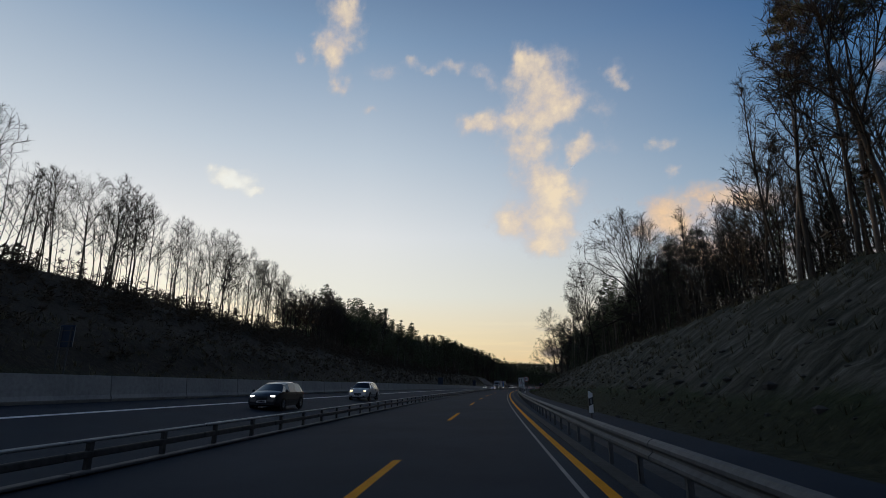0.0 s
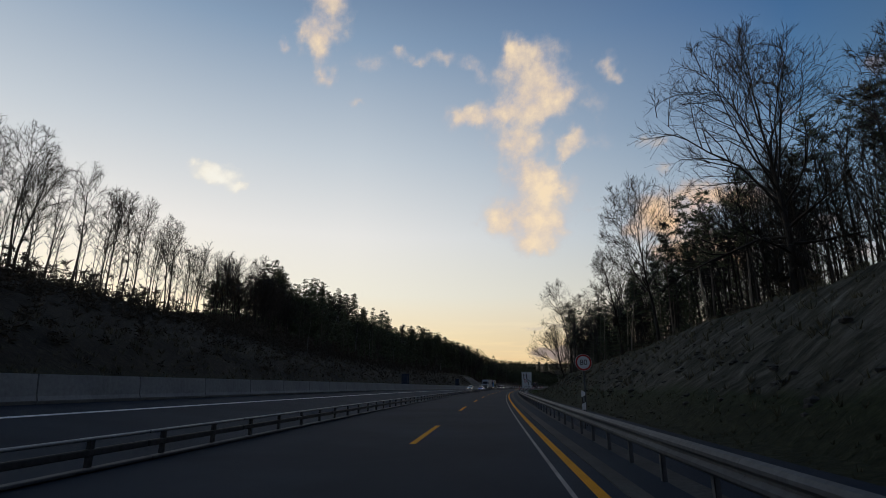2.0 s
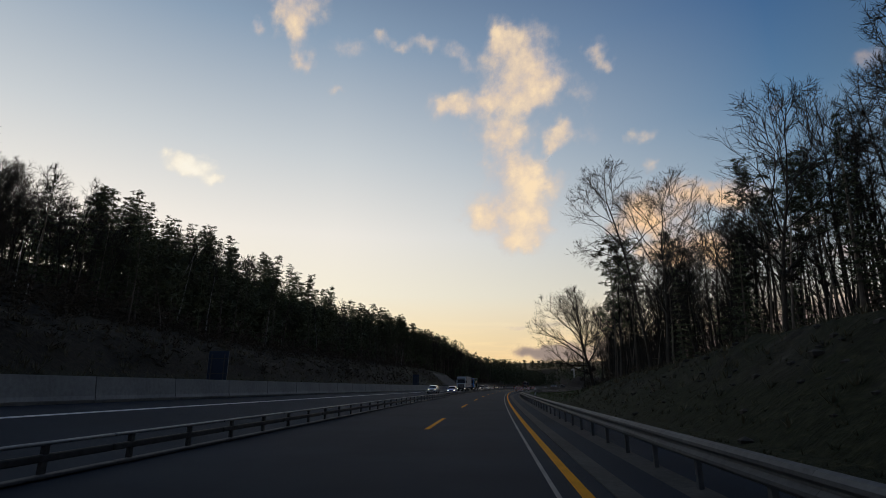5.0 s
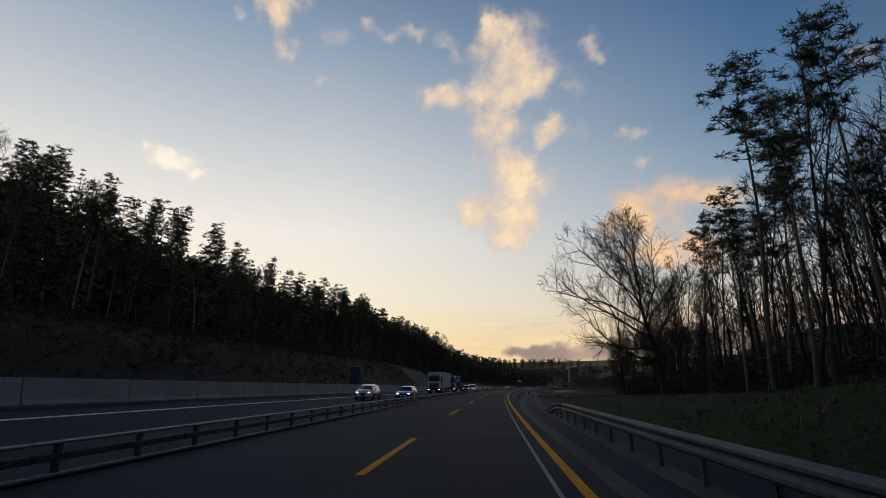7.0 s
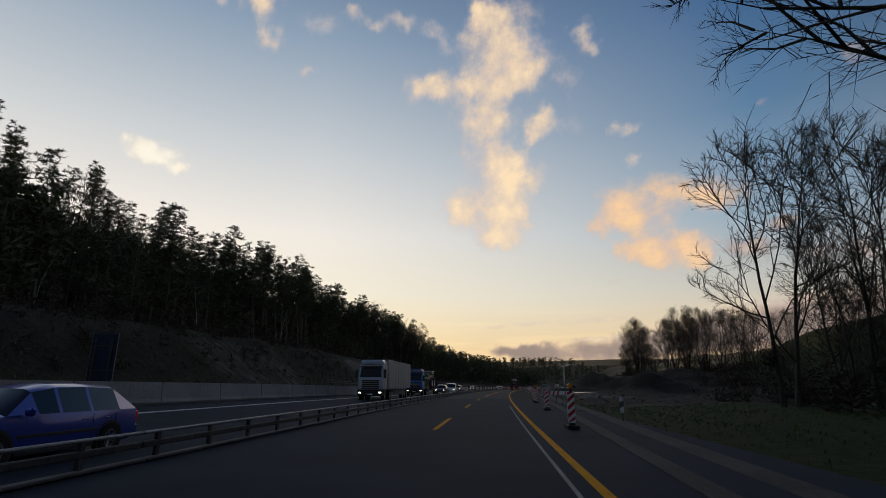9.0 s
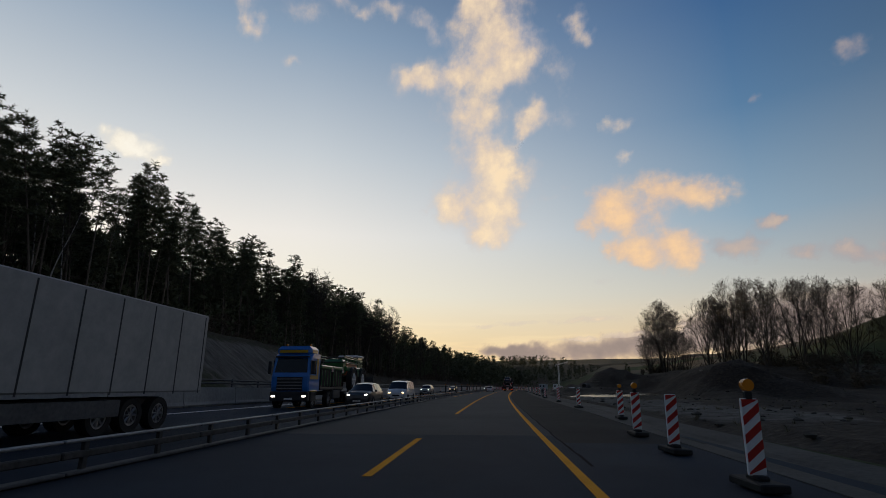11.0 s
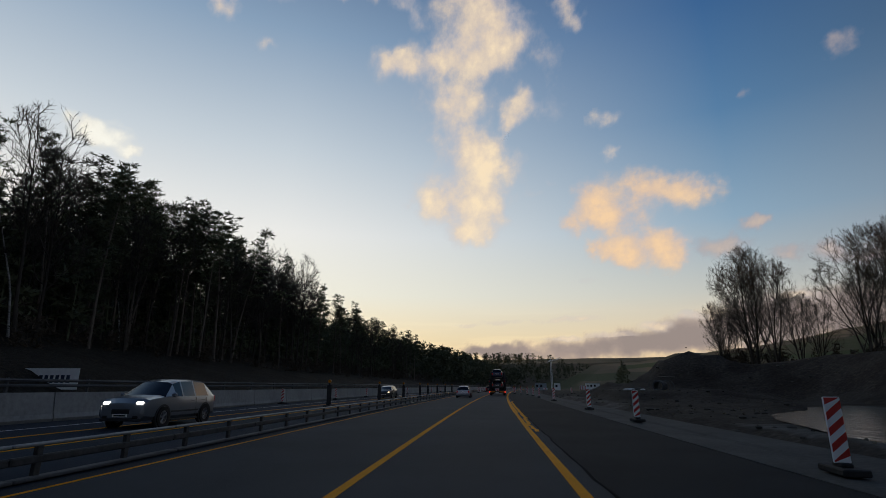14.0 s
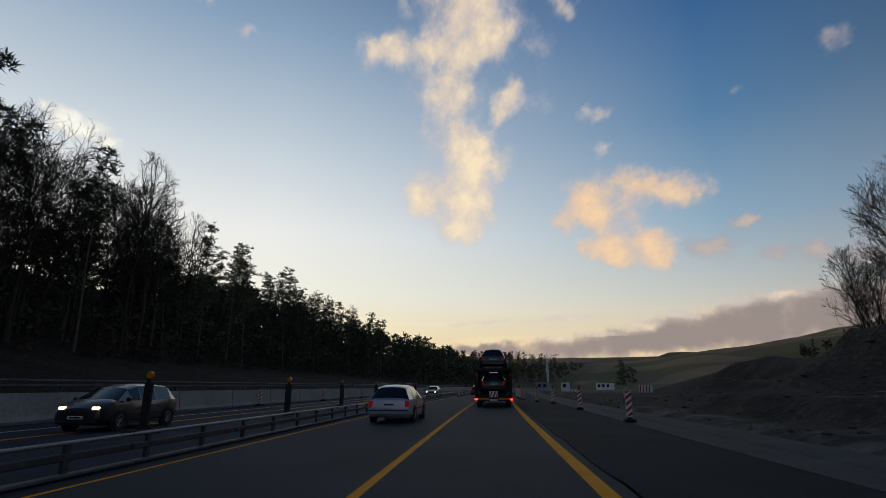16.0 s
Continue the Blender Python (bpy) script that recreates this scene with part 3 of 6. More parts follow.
# ---- trees ----
def tube(verts, faces, path, radii, sides):
    """Adds a tapered tube along a path to vertex and face lists."""
    start = len(verts)
    for i, (p, r) in enumerate(zip(path, radii)):
        d = (path[min(i + 1, len(path) - 1)] - path[max(i - 1, 0)]).normalized()
        side = d.cross(Vector((0.31, 0.95, 0.05))).normalized()
        other = d.cross(side)
        for k in range(sides):
            a = 2 * math.pi * k / sides
            verts.append(p + (side * math.cos(a) + other * math.sin(a)) * r)
    for i in range(len(path) - 1):
        for k in range(sides):
            a, b = start + i * sides + k, start + i * sides + (k + 1) % sides
            faces.append((a, b, b + sides, a + sides))


def spike(verts, faces, a, b, r):
    """Adds a thin pointed twig."""
    i = len(verts)
    d = (b - a).normalized()
    side = d.cross(Vector((0.31, 0.95, 0.05))).normalized() * r
    other = d.cross(side)
    verts += [a + side, a - side * .5 + other * .87, a - side * .5 - other * .87, b]
    faces += [(i, i + 1, i + 3), (i + 1, i + 2, i + 3), (i + 2, i, i + 3)]


def wander(rng, start, way, length, steps, bend, lift):
    p, d, out = start.copy(), way.normalized(), [start.copy()]
    for _ in range(steps):
        d = (d + Vector((rng.gauss(0, bend), rng.gauss(0, bend), rng.gauss(0, bend) + lift))).normalized()
        p = p + d * (length / steps)
        out.append(p.copy())
    return out


def mesh_part(name, verts, faces, mat, parent, label="", shade=True):
    me = bpy.data.meshes.new(name)
    me.from_pydata(verts, [], faces)
    me.materials.append(mat)
    if shade:
        me.polygons.foreach_set("use_smooth", [True] * len(faces))
    ob = new(name, me)
    ob.parent = parent
    if label:
        ob["label"] = label
    return ob


def around(axis, tilt, turn):
    """A way tilted from axis by tilt and turned round it."""
    side = axis.cross(Vector((0.3, 0.9, 0.1))).normalized()
    other = axis.cross(side)
    return axis * math.cos(tilt) + (side * math.cos(turn) + other * math.sin(turn)) * math.sin(tilt)


def blade(verts, faces, rng, a, d, length, w):
    """Adds one very thin twig."""
    side = d.cross(Vector((rng.gauss(0, 1), rng.gauss(0, 1), rng.gauss(0, 1)))).normalized() * w
    i = len(verts)
    verts += [a + side, a - side, a + d * length]
    faces.append((i, i + 1, i + 2))


def crown_tree(seed, height, base=.3, radius=.28, limbs=10, kids=(6, 5, 5), steep=(14, 58), top=.72, lean=(0, 0), bend=.04, shift=(0, 0), thick=1.0, lift=.07, stems=1, low_limb=None, twig=.016, name="bare_tree", low=.0, far=1.0):
    """A leafless tree: stems that fork into limbs, branches and fine twigs which fill a rounded crown."""
    rng = random.Random(seed)
    root = new(name)
    bark = BIRCH_BARK if name == "birch_tree" else BARK
    mid, tall_half, wide = height * (base + 1) / 2, height * (1 - base) / 2, height * radius
    centre = Vector((lean[0] * height * .6 + shift[0] * wide, lean[1] * height * .6 + shift[1] * wide, mid))

    def reach(p, d):
        """How far it is from p along d to the crown's outline."""
        k = Vector((1 / wide, 1 / wide, 1 / tall_half))
        o, v = (p - centre) * k, d * k
        a, b, c = v.dot(v), o.dot(v), o.dot(o) - 1
        q = b * b - a * c
        return max(wide * .12, (-b + math.sqrt(q)) / a) if q > 0 else wide * .12

    for stem in range(stems):
        tv, tf, cv, cf = [], [], [], []
        out = 6.28 * stem / stems + rng.random()
        spread = .1 + .05 * rng.random()
        way = Vector((lean[0], lean[1], 1)) + (Vector((math.cos(out) * spread, math.sin(out) * spread, 0)) if stems > 1 else Vector())
        foot = Vector((0, 0, -.4)) + (Vector((math.cos(out) * .45, math.sin(out) * .45, 0)) if stems > 1 else Vector())
        tall = height * (1 if stems == 1 else rng.uniform(.86, 1))
        r0 = tall * .0105 * thick / stems ** .3
        trunk = wander(rng, foot, way, tall * top, 9, bend, .02)
        tube(tv, tf, trunk, [r0 * (1.45 if i == 0 else 1.1 if i == 1 else 1) * (1 - .72 * i / 9) for i in range(10)], 7)

        def grow(p, d, length, r, level):
            steps = (5, 3)[level]
            path = wander(rng, p, d, length, steps, (.15, .19)[level], lift)
            r = max(twig * 1.5, r)
            tube(cv, cf, path[:-1], [max(twig, r * (1 - .8 * i / steps)) for i in range(steps)], (4, 3)[level])
            spike(cv, cf, path[-2], path[-1], max(twig, r * .22))
            for i in range(kids[level]):
                k = min(.99, (.2 if level else .24) + .78 * (i + rng.random()) / kids[level])
                m = min(steps - 1, int(k * steps))
                b = path[m].lerp(path[m + 1], k * steps - m)
                w = (around((path[m + 1] - path[m]).normalized(), radians(rng.uniform(28, 62)), rng.uniform(0, 6.28)) + Vector((0, 0, .12))).normalized()
                size = min(length * (.74 - .4 * k) * rng.uniform(.8, 1.25), reach(b, w) * rng.uniform(.9, 1.08), (height * .24, rng.uniform(1.4, 2.3))[level])
                if level == 0:
                    grow(b, w, size, r * (.6 - .24 * k), 1)
                    continue
                size = max(.5, size)
                tip = b + w * size + Vector((0, 0, size * lift))
                spike(cv, cf, b, tip, twig)
                for x in range(kids[2]):
                    f = .12 + .88 * (x + rng.random()) / kids[2]
                    t = (around(w, radians(rng.uniform(20, 50)), rng.uniform(0, 6.28)) + Vector((0, 0, .2))).normalized()
                    blade(cv, cf, rng, b.lerp(tip, f), t, rng.uniform(.35, .75) * max(.75, min(1.4, size * .6)), twig * .62 * far)

        first = max(.06, base * .92 + low)
        for i in range(limbs):
            k = (i + rng.random() * .6) / limbs
            at = min(8.99, (first + (top - first) * k) / top * 9)
            j = int(at)
            p = trunk[j].lerp(trunk[j + 1], at - j)
            tilt = steep[1] + (steep[0] - steep[1]) * k + rng.uniform(-9, 9)
            d = around((trunk[j + 1] - trunk[j]).normalized(), radians(tilt), i * 2.4 + stem * 1.3 + rng.uniform(-.5, .5))
            d = (d + Vector((shift[0], shift[1], 0)) * .3).normalized()
            grow(p, d, reach(p, d) * rng.uniform(.84, 1.0), r0 * (1 - .72 * at / 9) * rng.uniform(.5, .74), 0)
        d = (trunk[9] - trunk[8]).normalized()
        grow(trunk[9], d, max(height * .12, reach(trunk[9], d)), r0 * .28, 0)
        if low_limb:
            d = Vector(low_limb).normalized()
            grow(trunk[3], d, wide * 1.25, r0 * .36, 0)
        mesh_part("trunk", tv, tf, bark, root)
        mesh_part("crown", cv, cf, BARK, root, "fine leafless branches and twigs")
    return root


def needle_clump(rng, verts, faces, centre, size, count, wide=.1, flat=.5):
    """A tuft of short needle sprays round a twig's end."""
    for _ in range(count):
        d = Vector((rng.gauss(0, 1), rng.gauss(0, 1), rng.gauss(0.12, flat))).normalized()
        a = centre + d * size * rng.uniform(-.1, .4)
        b = a + (d + Vector((rng.gauss(0, .45), rng.gauss(0, .45), rng.gauss(0.12, .35)))).normalized() * size * rng.uniform(.4, .75)
        w = (b - a).cross(Vector((rng.gauss(0, 1), rng.gauss(0, 1), rng.gauss(0, 1)))).normalized() * size * rng.uniform(wide * .7, wide * 1.3)
        i = len(verts)
        verts += [a + w, a - w, b]
        faces.append((i, i + 1, i + 2))


def pine_tree(seed, height, crown=0.45, spread=0.12, whorls=12, needles=14, wide=.09, pointed=.5, ragged=.35, tuft=(.62, .95), dense=1.7):
    """A Scots pine: a long bare stem and a ragged crown of flat needle pads."""
    rng = random.Random(seed)
    root = new("pine_tree")
    tv, tf, nv, nf = [], [], [], []
    trunk = wander(rng, Vector((0, 0, -0.4)), Vector((rng.gauss(0, .02), rng.gauss(0, .02), 1)), height + .2, 9, 0.026, 0.02)
    r0 = height * 0.0078
    tube(tv, tf, trunk, [r0 * (1 - i / 9.8) for i in range(10)], 7)
    for i in range(whorls):
        x = (i + .5 + rng.uniform(-.35, .35)) / whorls
        at = min(8.99, (1 - crown + crown * x) * 9)
        j = int(at)
        p = trunk[j].lerp(trunk[j + 1], at - j)
        shape = (1 - x) ** .8 * pointed + (1 - pointed) * math.sin(math.pi * (.22 + .68 * x))
        ring_reach = height * spread * (.22 + shape) * (1 + ragged * rng.uniform(-1, .6))
        for b in range(rng.choice((2, 3, 3, 4)) if x < .3 else 4):
            turn = i * 1.9 + b * 6.28 / 3.6 + rng.uniform(-.6, .6)
            ln = max(.5, ring_reach * rng.uniform(.55, 1.15))
            branch = wander(rng, p, Vector((math.cos(turn), math.sin(turn), rng.uniform(-.2, .3) + .4 * x)), ln, 3, 0.13, 0.07)
            rb = r0 * .2 * (1.1 - x * .6)
            spike(tv, tf, branch[0], branch[2], rb)
            for q in range(max(1, round(ln * dense))):
                kk = 1 - .75 * rng.random() ** 1.2
                m = min(2, int(kk * 3))
                c = branch[m].lerp(branch[m + 1], kk * 3 - m) + Vector((rng.gauss(0, .3), rng.gauss(0, .3), rng.gauss(.1, .12)))
                needle_clump(rng, nv, nf, c, rng.uniform(*tuft), needles, wide, .32)
    for k in range(4):                      # the leader's tufts
        needle_clump(rng, nv, nf, trunk[9] + Vector((rng.gauss(0, .15), rng.gauss(0, .15), .25 - .38 * k)), .62, needles // 2, wide, .9)
    for _ in range(10):                     # dead stubs on the lower stem
        k = rng.uniform(.25, 1 - crown) * 9
        j = int(k)
        p = trunk[j].lerp(trunk[j + 1], k - j)
        turn = rng.uniform(0, 6.28)
        stub = wander(rng, p, Vector((math.cos(turn), math.sin(turn), rng.uniform(-.3, .2))), rng.uniform(.6, 2), 2, .15, 0)
        spike(tv, tf, stub[0], stub[2], .03)
    mesh_part("trunk", tv, tf, PINE_BARK, root)
    mesh_part("crown", nv, nf, NEEDLES, root, "dark green needle pads", shade=False)
    return root


def spruce_tree(seed, height, spread=0.13):
    rng = random.Random(seed)
    root = new("spruce_tree")
    tv, tf, nv, nf = [], [], [], []
    trunk = [Vector((0, 0, -.4 + height * i / 6)) for i in range(7)]
    tube(tv, tf, trunk, [height * .011 * (1 - i / 6.3) for i in range(7)], 6)
    rows = int(height * 1.05)
    for i in range(rows):
        x = i / rows
        z = height * (0.2 + .8 * x)
        ring_reach = height * spread * (1 - x) ** .85 + .12
        for b in range(5):
            turn = i * 1.1 + b * 1.257 + rng.uniform(-.3, .3)
            ln = ring_reach * rng.uniform(.6, 1.2)
            for q in range(max(1, int(ln * 1.4))):
                kk = (q + .3 + .7 * rng.random()) / max(1, int(ln * 1.4))
                c = Vector((math.cos(turn) * ln * kk, math.sin(turn) * ln * kk, z - ln * .4 * kk + ln * .2 * kk * kk))
                needle_clump(rng, nv, nf, c, .8 - .3 * x, 9, .12, .4)
    mesh_part("trunk", tv, tf, PINE_BARK, root)
    mesh_part("crown", nv, nf, NEEDLES, root, "dark drooping spruce boughs", shade=False)
    return root


def stand(thing, s, u, z=0.0, turn=0.0):
    """The pose of a thing at s, u that faces along the road."""
    p = on_road(s, u, z)
    return pose(p.x, p.y, p.z, 0, 0, along(s) + turn)


def place(tree, s, u, scale=1.0, turn=None, z=None, tilt=3.5):
    """Stands a copy of a tree at s, u, swaying a little away from the road."""
    p = on_road(s, u, (ground_z(s, u) if z is None else z) - 0.1)
    turn = random.uniform(0, 360) if turn is None else turn
    ob = copy_thing(tree, pose(p.x, p.y, p.z, 0, 0, along(s)) @ pose(0, 0, 0, 0, tilt if u > 0 else -tilt, 0) @ pose(0, 0, 0, 0, 0, turn))
    ob.scale = (scale, scale, scale)
    return ob


KINDS = {}
for name, made, label in (
        ("bare", [crown_tree(11 + i, h, b, r, n, (6, 6, 5), (10, 50), thick=.8, twig=.024) for i, (h, b, r, n) in enumerate(((17, .34, .2, 10), (18.5, .38, .17, 10), (16.5, .28, .23, 11), (19.5, .4, .16, 10), (15.5, .32, .2, 10)))], "tall leafless broadleaf tree on the wooded bank"),
        ("fine", [crown_tree(71 + i, h, b, r, 13, (8, 7, 5), (12, 68), top=.68, lift=.03, twig=.02) for i, (h, b, r) in enumerate(((17.5, .24, .31), (18.5, .3, .26), (17, .26, .3)))], "leafless broadleaf tree with a wide fine-twigged crown"),
        ("multi", [crown_tree(91 + i, h, .16, .24, 10, (7, 6, 5), (8, 52), top=.8, stems=2, lift=.06, thick=.9, twig=.022) for i, h in enumerate((17, 15.5, 16.5))], "several-stemmed leafless tree with a rounded upswept crown"),
        ("slim", [crown_tree(151 + i, h, b, r, 8, (5, 5, 5), (8, 40), top=.84, thick=.6, twig=.017) for i, (h, b, r) in enumerate(((18, .46, .11), (19.5, .4, .1), (17, .36, .12)))], "slim tall leafless tree among its neighbours"),
        ("field", [crown_tree(301 + i, 20, .07, .31, 9, (7, 6, 5), (5, 44), top=.8, stems=4, lift=.1, thick=1.2, twig=.021) for i in range(3)], "round-crowned leafless tree standing on the field's edge"),
        ("dome", [crown_tree(401 + i, h, .36, r, 13, (8, 8, 6), (6, 50), top=.6, lift=.03, thick=.95, twig=.02) for i, (h, r) in enumerate(((20.5, .23), (19, .3)))], "leafless tree with a high rounded crown on the bank"),
        ("birch", [crown_tree(101 + i, h, .46, .12, 9, (5, 4, 4), (12, 40), top=.86, thick=.7, name="birch_tree") for i, h in enumerate((14, 15.5))], "slender birch with a pale stem, leafless"),
        ("pine", [pine_tree(31 + i, h, c, sp, 13, 16, .085, po) for i, (h, c, sp, po) in enumerate(((19, .5, .105, .55), (20.5, .44, .1, .4), (17.5, .58, .115, .75), (20, .42, .105, .3), (18.5, .54, .1, .7)))], "tall Scots pine with a bare stem and dark crown"),
        ("near_pine", [pine_tree(35 + i, h, c, sp, 12, 22, .06, po, .6, (.4, .66), 3.4) for i, (h, c, sp, po) in enumerate(((19, .36, .1, .3), (20.5, .34, .09, .2), (17.5, .44, .11, .35), (20, .3, .11, .2)))], "tall Scots pine with a bare stem and dark crown"),
        ("spruce", [spruce_tree(51 + i, h) for i, h in enumerate((15.5, 19))], "dark narrow spruce in the wood")):
    for ob in made:
        tagged(ob, label, "tree", "trees of the roadside wood")
    KINDS[name] = made
TALL = {ob.name: max(v.co.z for part in ob.children for v in part.data.vertices) for made in KINDS.values() for ob in made}
OAK = tagged(crown_tree(203, 19.5, .2, .4, 16, (11, 10, 6), (14, 76), .6, (-.06, 0), .07, (-.55, 0), 1.9, .03, 1, (-1, -.12, .1), twig=.018), "big spreading leafless oak at the wood's edge", "tree", "trees of the roadside wood")
BROAD = tagged(crown_tree(208, 21.5, .14, .38, 20, (10, 10, 6), (10, 84), .68, (-.1, 0), .05, (-.12, 0), 1.25, .01, twig=.019), "broad leafless oak on the crest of the bank", "tree", "trees of the roadside wood")


# how high the wood's outline stands, seventy metres to the left of the lane
SKYLINE = ((0, 38), (60, 40), (100, 40), (130, 38), (165, 37), (200, 38), (255, 39), (310, 43), (345, 46.5), (390, 47), (420, 45), (440, 40), (475, 38), (540, 35))


def wood(count, s_span, u_span, mix, scale=(0.85, 1.1), seed=1, gap=1.5, under=False):
    """Scatters trees over a stretch of bank, none closer together than gap; under: no higher than the wood's outline."""
    rng = random.Random(seed)
    stood = []
    tries = 0
    while len(stood) < count and tries < count * 30:
        tries += 1
        s, u = rng.uniform(*s_span), rng.uniform(*u_span)
        if any(abs(s - a) < gap and abs(u - b) < gap for a, b in stood):
            continue
        stood.append((s, u))
        kind = rng.choices(list(mix), list(mix.values()))[0]
        tree, size, turn = rng.choice(KINDS[kind]), rng.uniform(*scale), rng.uniform(0, 360)
        if under:
            size = min(size, (1.4 + (lerp_table(SKYLINE, s) - 1.4) * -u / 70 * rng.uniform(.93, 1.1) - ground_z(s, u)) / TALL[tree.name])
            if size < .42:
                continue
        place(tree, s, u, size, turn, tilt=rng.gauss(1.2, 1.5))


# the wooded hill across the road
wood(52, (18, 172), (-60.5, -57), {"bare": 1, "fine": .22, "birch": .1}, (.85, 1.1), seed=2, gap=2, under=True)
wood(36, (182, 222), (-76, -56), {"pine": 3, "bare": .7, "fine": .2, "spruce": .5}, (.7, 1.1), seed=3, under=True)
wood(10, (150, 186), (-66, -57), {"bare": 1, "fine": .4, "pine": .15}, (.8, 1.05), seed=33, gap=2, under=True)
wood(46, (196, 305), (-88, -70), {"pine": 3.4, "bare": .7, "spruce": .5}, (.9, 1.2), seed=53, gap=2, under=True)
wood(68, (182, 305), (-70, -44), {"pine": 3.2, "bare": .8, "spruce": .6, "birch": .3}, (.6, 1.1), seed=54, gap=2, under=True)
wood(30, (150, 300), (-46, -37), {"pine": 1.2, "birch": .8, "spruce": .8, "slim": .6}, (.5, .8), seed=55, gap=2, under=True)
wood(80, (292, 352), (-60, -40), {"pine": 3.4, "bare": .4, "spruce": .3, "birch": .2}, (.9, 1.16), seed=8, under=True)
wood(72, (346, 392), (-58, -38.5), {"pine": 3.2, "bare": .7, "fine": .2, "spruce": .4, "birch": .3}, (.9, 1.2), seed=4, under=True)
wood(50, (388, 436), (-56, -38), {"bare": 2.0, "fine": .7, "pine": 1.6}, (.95, 1.3), seed=44, under=True)
wood(50, (430, 541), (-56, -37), {"pine": 2.6, "bare": .8, "spruce": .5}, (.8, 1.1), seed=45, under=True)
# the near bank
place(BROAD, 86, 22.5, 1.08, 0)
LEANING = tagged(crown_tree(405, 24, .42, .3, 11, (7, 8, 6), (18, 78), .84, (-.11, 0), .05, (-.1, 0), .8, .03, 1, None, .02), "tall leafless tree that leans over the bank", "tree", "trees of the roadside wood")
place(LEANING, 171.5, 16.5, 1.0, 0)
for kind, i, s, u, k in (("dome", 1, 107, 18.5, 1.12), ("dome", 0, 134, 20, 1.06), ("fine", 0, 162, 15.5, 1.05), ("fine", 2, 147, 17.5, 1.0), ("fine", 1, 121, 25, 1.0), ("dome", 1, 97, 27, 1.0), ("spruce", 0, 132, 16.8, .78), ("spruce", 1, 140, 17.5, .6), ("spruce", 0, 125, 19, .72), ("spruce", 1, 115, 21, .62), ("spruce", 0, 110, 23, .7), ("near_pine", 2, 118.5, 18, .78), ("near_pine", 3, 149, 19, .66), ("spruce", 0, 153, 18, .6)):
    place(KINDS[kind][i], s, u, k)
place(OAK, 217, 17.5, 1.0, 0)
for kind, i, s, u, k in (("near_pine", 1, 36, 20.5, 1.08), ("slim", 1, 38.5, 21, 1.02), ("bare", 3, 33.5, 20, 1.08), ("near_pine", 3, 32, 23, 1.12), ("bare", 0, 30, 20.5, 1.15), ("bare", 4, 40.5, 20.6, .92), ("slim", 0, 35, 23.5, 1.05), ("fine", 1, 28, 21, 1.1), ("bare", 1, 43.5, 22.5, .8), ("near_pine", 0, 96, 34, 1.1), ("near_pine", 2, 100, 30, 1.1), ("near_pine", 3, 92, 33, 1.05),
                         ("near_pine", 1, 195, 17.5, 1.14), ("near_pine", 3, 202, 19, .84), ("near_pine", 0, 209, 19, .86), ("near_pine", 2, 205, 21.5, .9), ("slim", 1, 188, 17, 1.05), ("slim", 0, 191, 18, 1.1), ("slim", 2, 198, 19.5, 1.0), ("near_pine", 3, 186, 18.5, 1.0), ("slim", 1, 206, 19, .85), ("slim", 0, 211, 20, .8), ("slim", 2, 214, 18.5, .85)):
    place(KINDS[kind][i], s, u, k)
wood(14, (15, 37), (20, 34), {"fine": .5, "bare": 1.5, "slim": 1, "near_pine": .8}, (1.0, 1.2), seed=5)
wood(24, (44, 80), (20, 34), {"fine": .6, "bare": 1.6, "slim": 1}, (.62, .85), seed=25)
wood(20, (92, 124), (25, 36), {"fine": .9, "bare": 1, "slim": 1.2}, (.85, 1.05), seed=15, gap=2)
wood(46, (92, 182), (20, 34), {"pine": 1, "spruce": .6}, (.5, .85), seed=16, gap=2)
wood(14, (46, 84), (24, 36), {"pine": 1, "spruce": .3}, (.5, .8), seed=17, gap=2)
wood(26, (181, 215), (18, 33), {"slim": 2.2, "near_pine": .4, "bare": .9}, (.85, 1.05), seed=61)
for i, s, u, k in ((0, 189.5, 16.9, 1.04), (2, 192.5, 19.5, .95), (1, 199, 20.5, .95)):
    place(KINDS["near_pine"][i], s, u, k)
wood(24, (126, 192), (20, 27), {"fine": .8, "bare": .9, "slim": 2, "near_pine": .4}, (.75, .98), seed=6, gap=2)
wood(22, (118, 205), (23, 34), {"slim": 2.2, "near_pine": .9}, (.85, 1.08), seed=7)
wood(18, (207, 262), (26, 44), {"bare": 1, "slim": 1.5, "fine": .6}, (.6, .85), seed=9)
for i, (s, u, k) in enumerate(((244, 19.5, 1.32), (240, 23, 1.25), (236, 26.5, 1.1), (250, 27, 1.0), (258, 32, .85), (266, 38, .75))):
    place(KINDS["multi"][i % 3], s, u, k)
# clumps beyond the roadworks
for s, u, k in ((426, 48, 1.14), (421.5, 49.5, .98), (430, 49.5, 1.0), (436, 46, .7), (431.5, 44.8, .55), (414, 50, .6), (410, 51, .52), (404, 54.5, 1.02), (396, 55.5, .95), (402, 61, 1.0), (417, 64, .85), (383, 55.5, 1.04), (377.5, 58.5, 1.02), (388, 63, 1.0), (370, 62, 1.0), (364, 68, .98), (357, 74, 1.0), (379, 70, 1.05)):
    place(KINDS["field"][int(s) % 3], s, u, k, tilt=0)
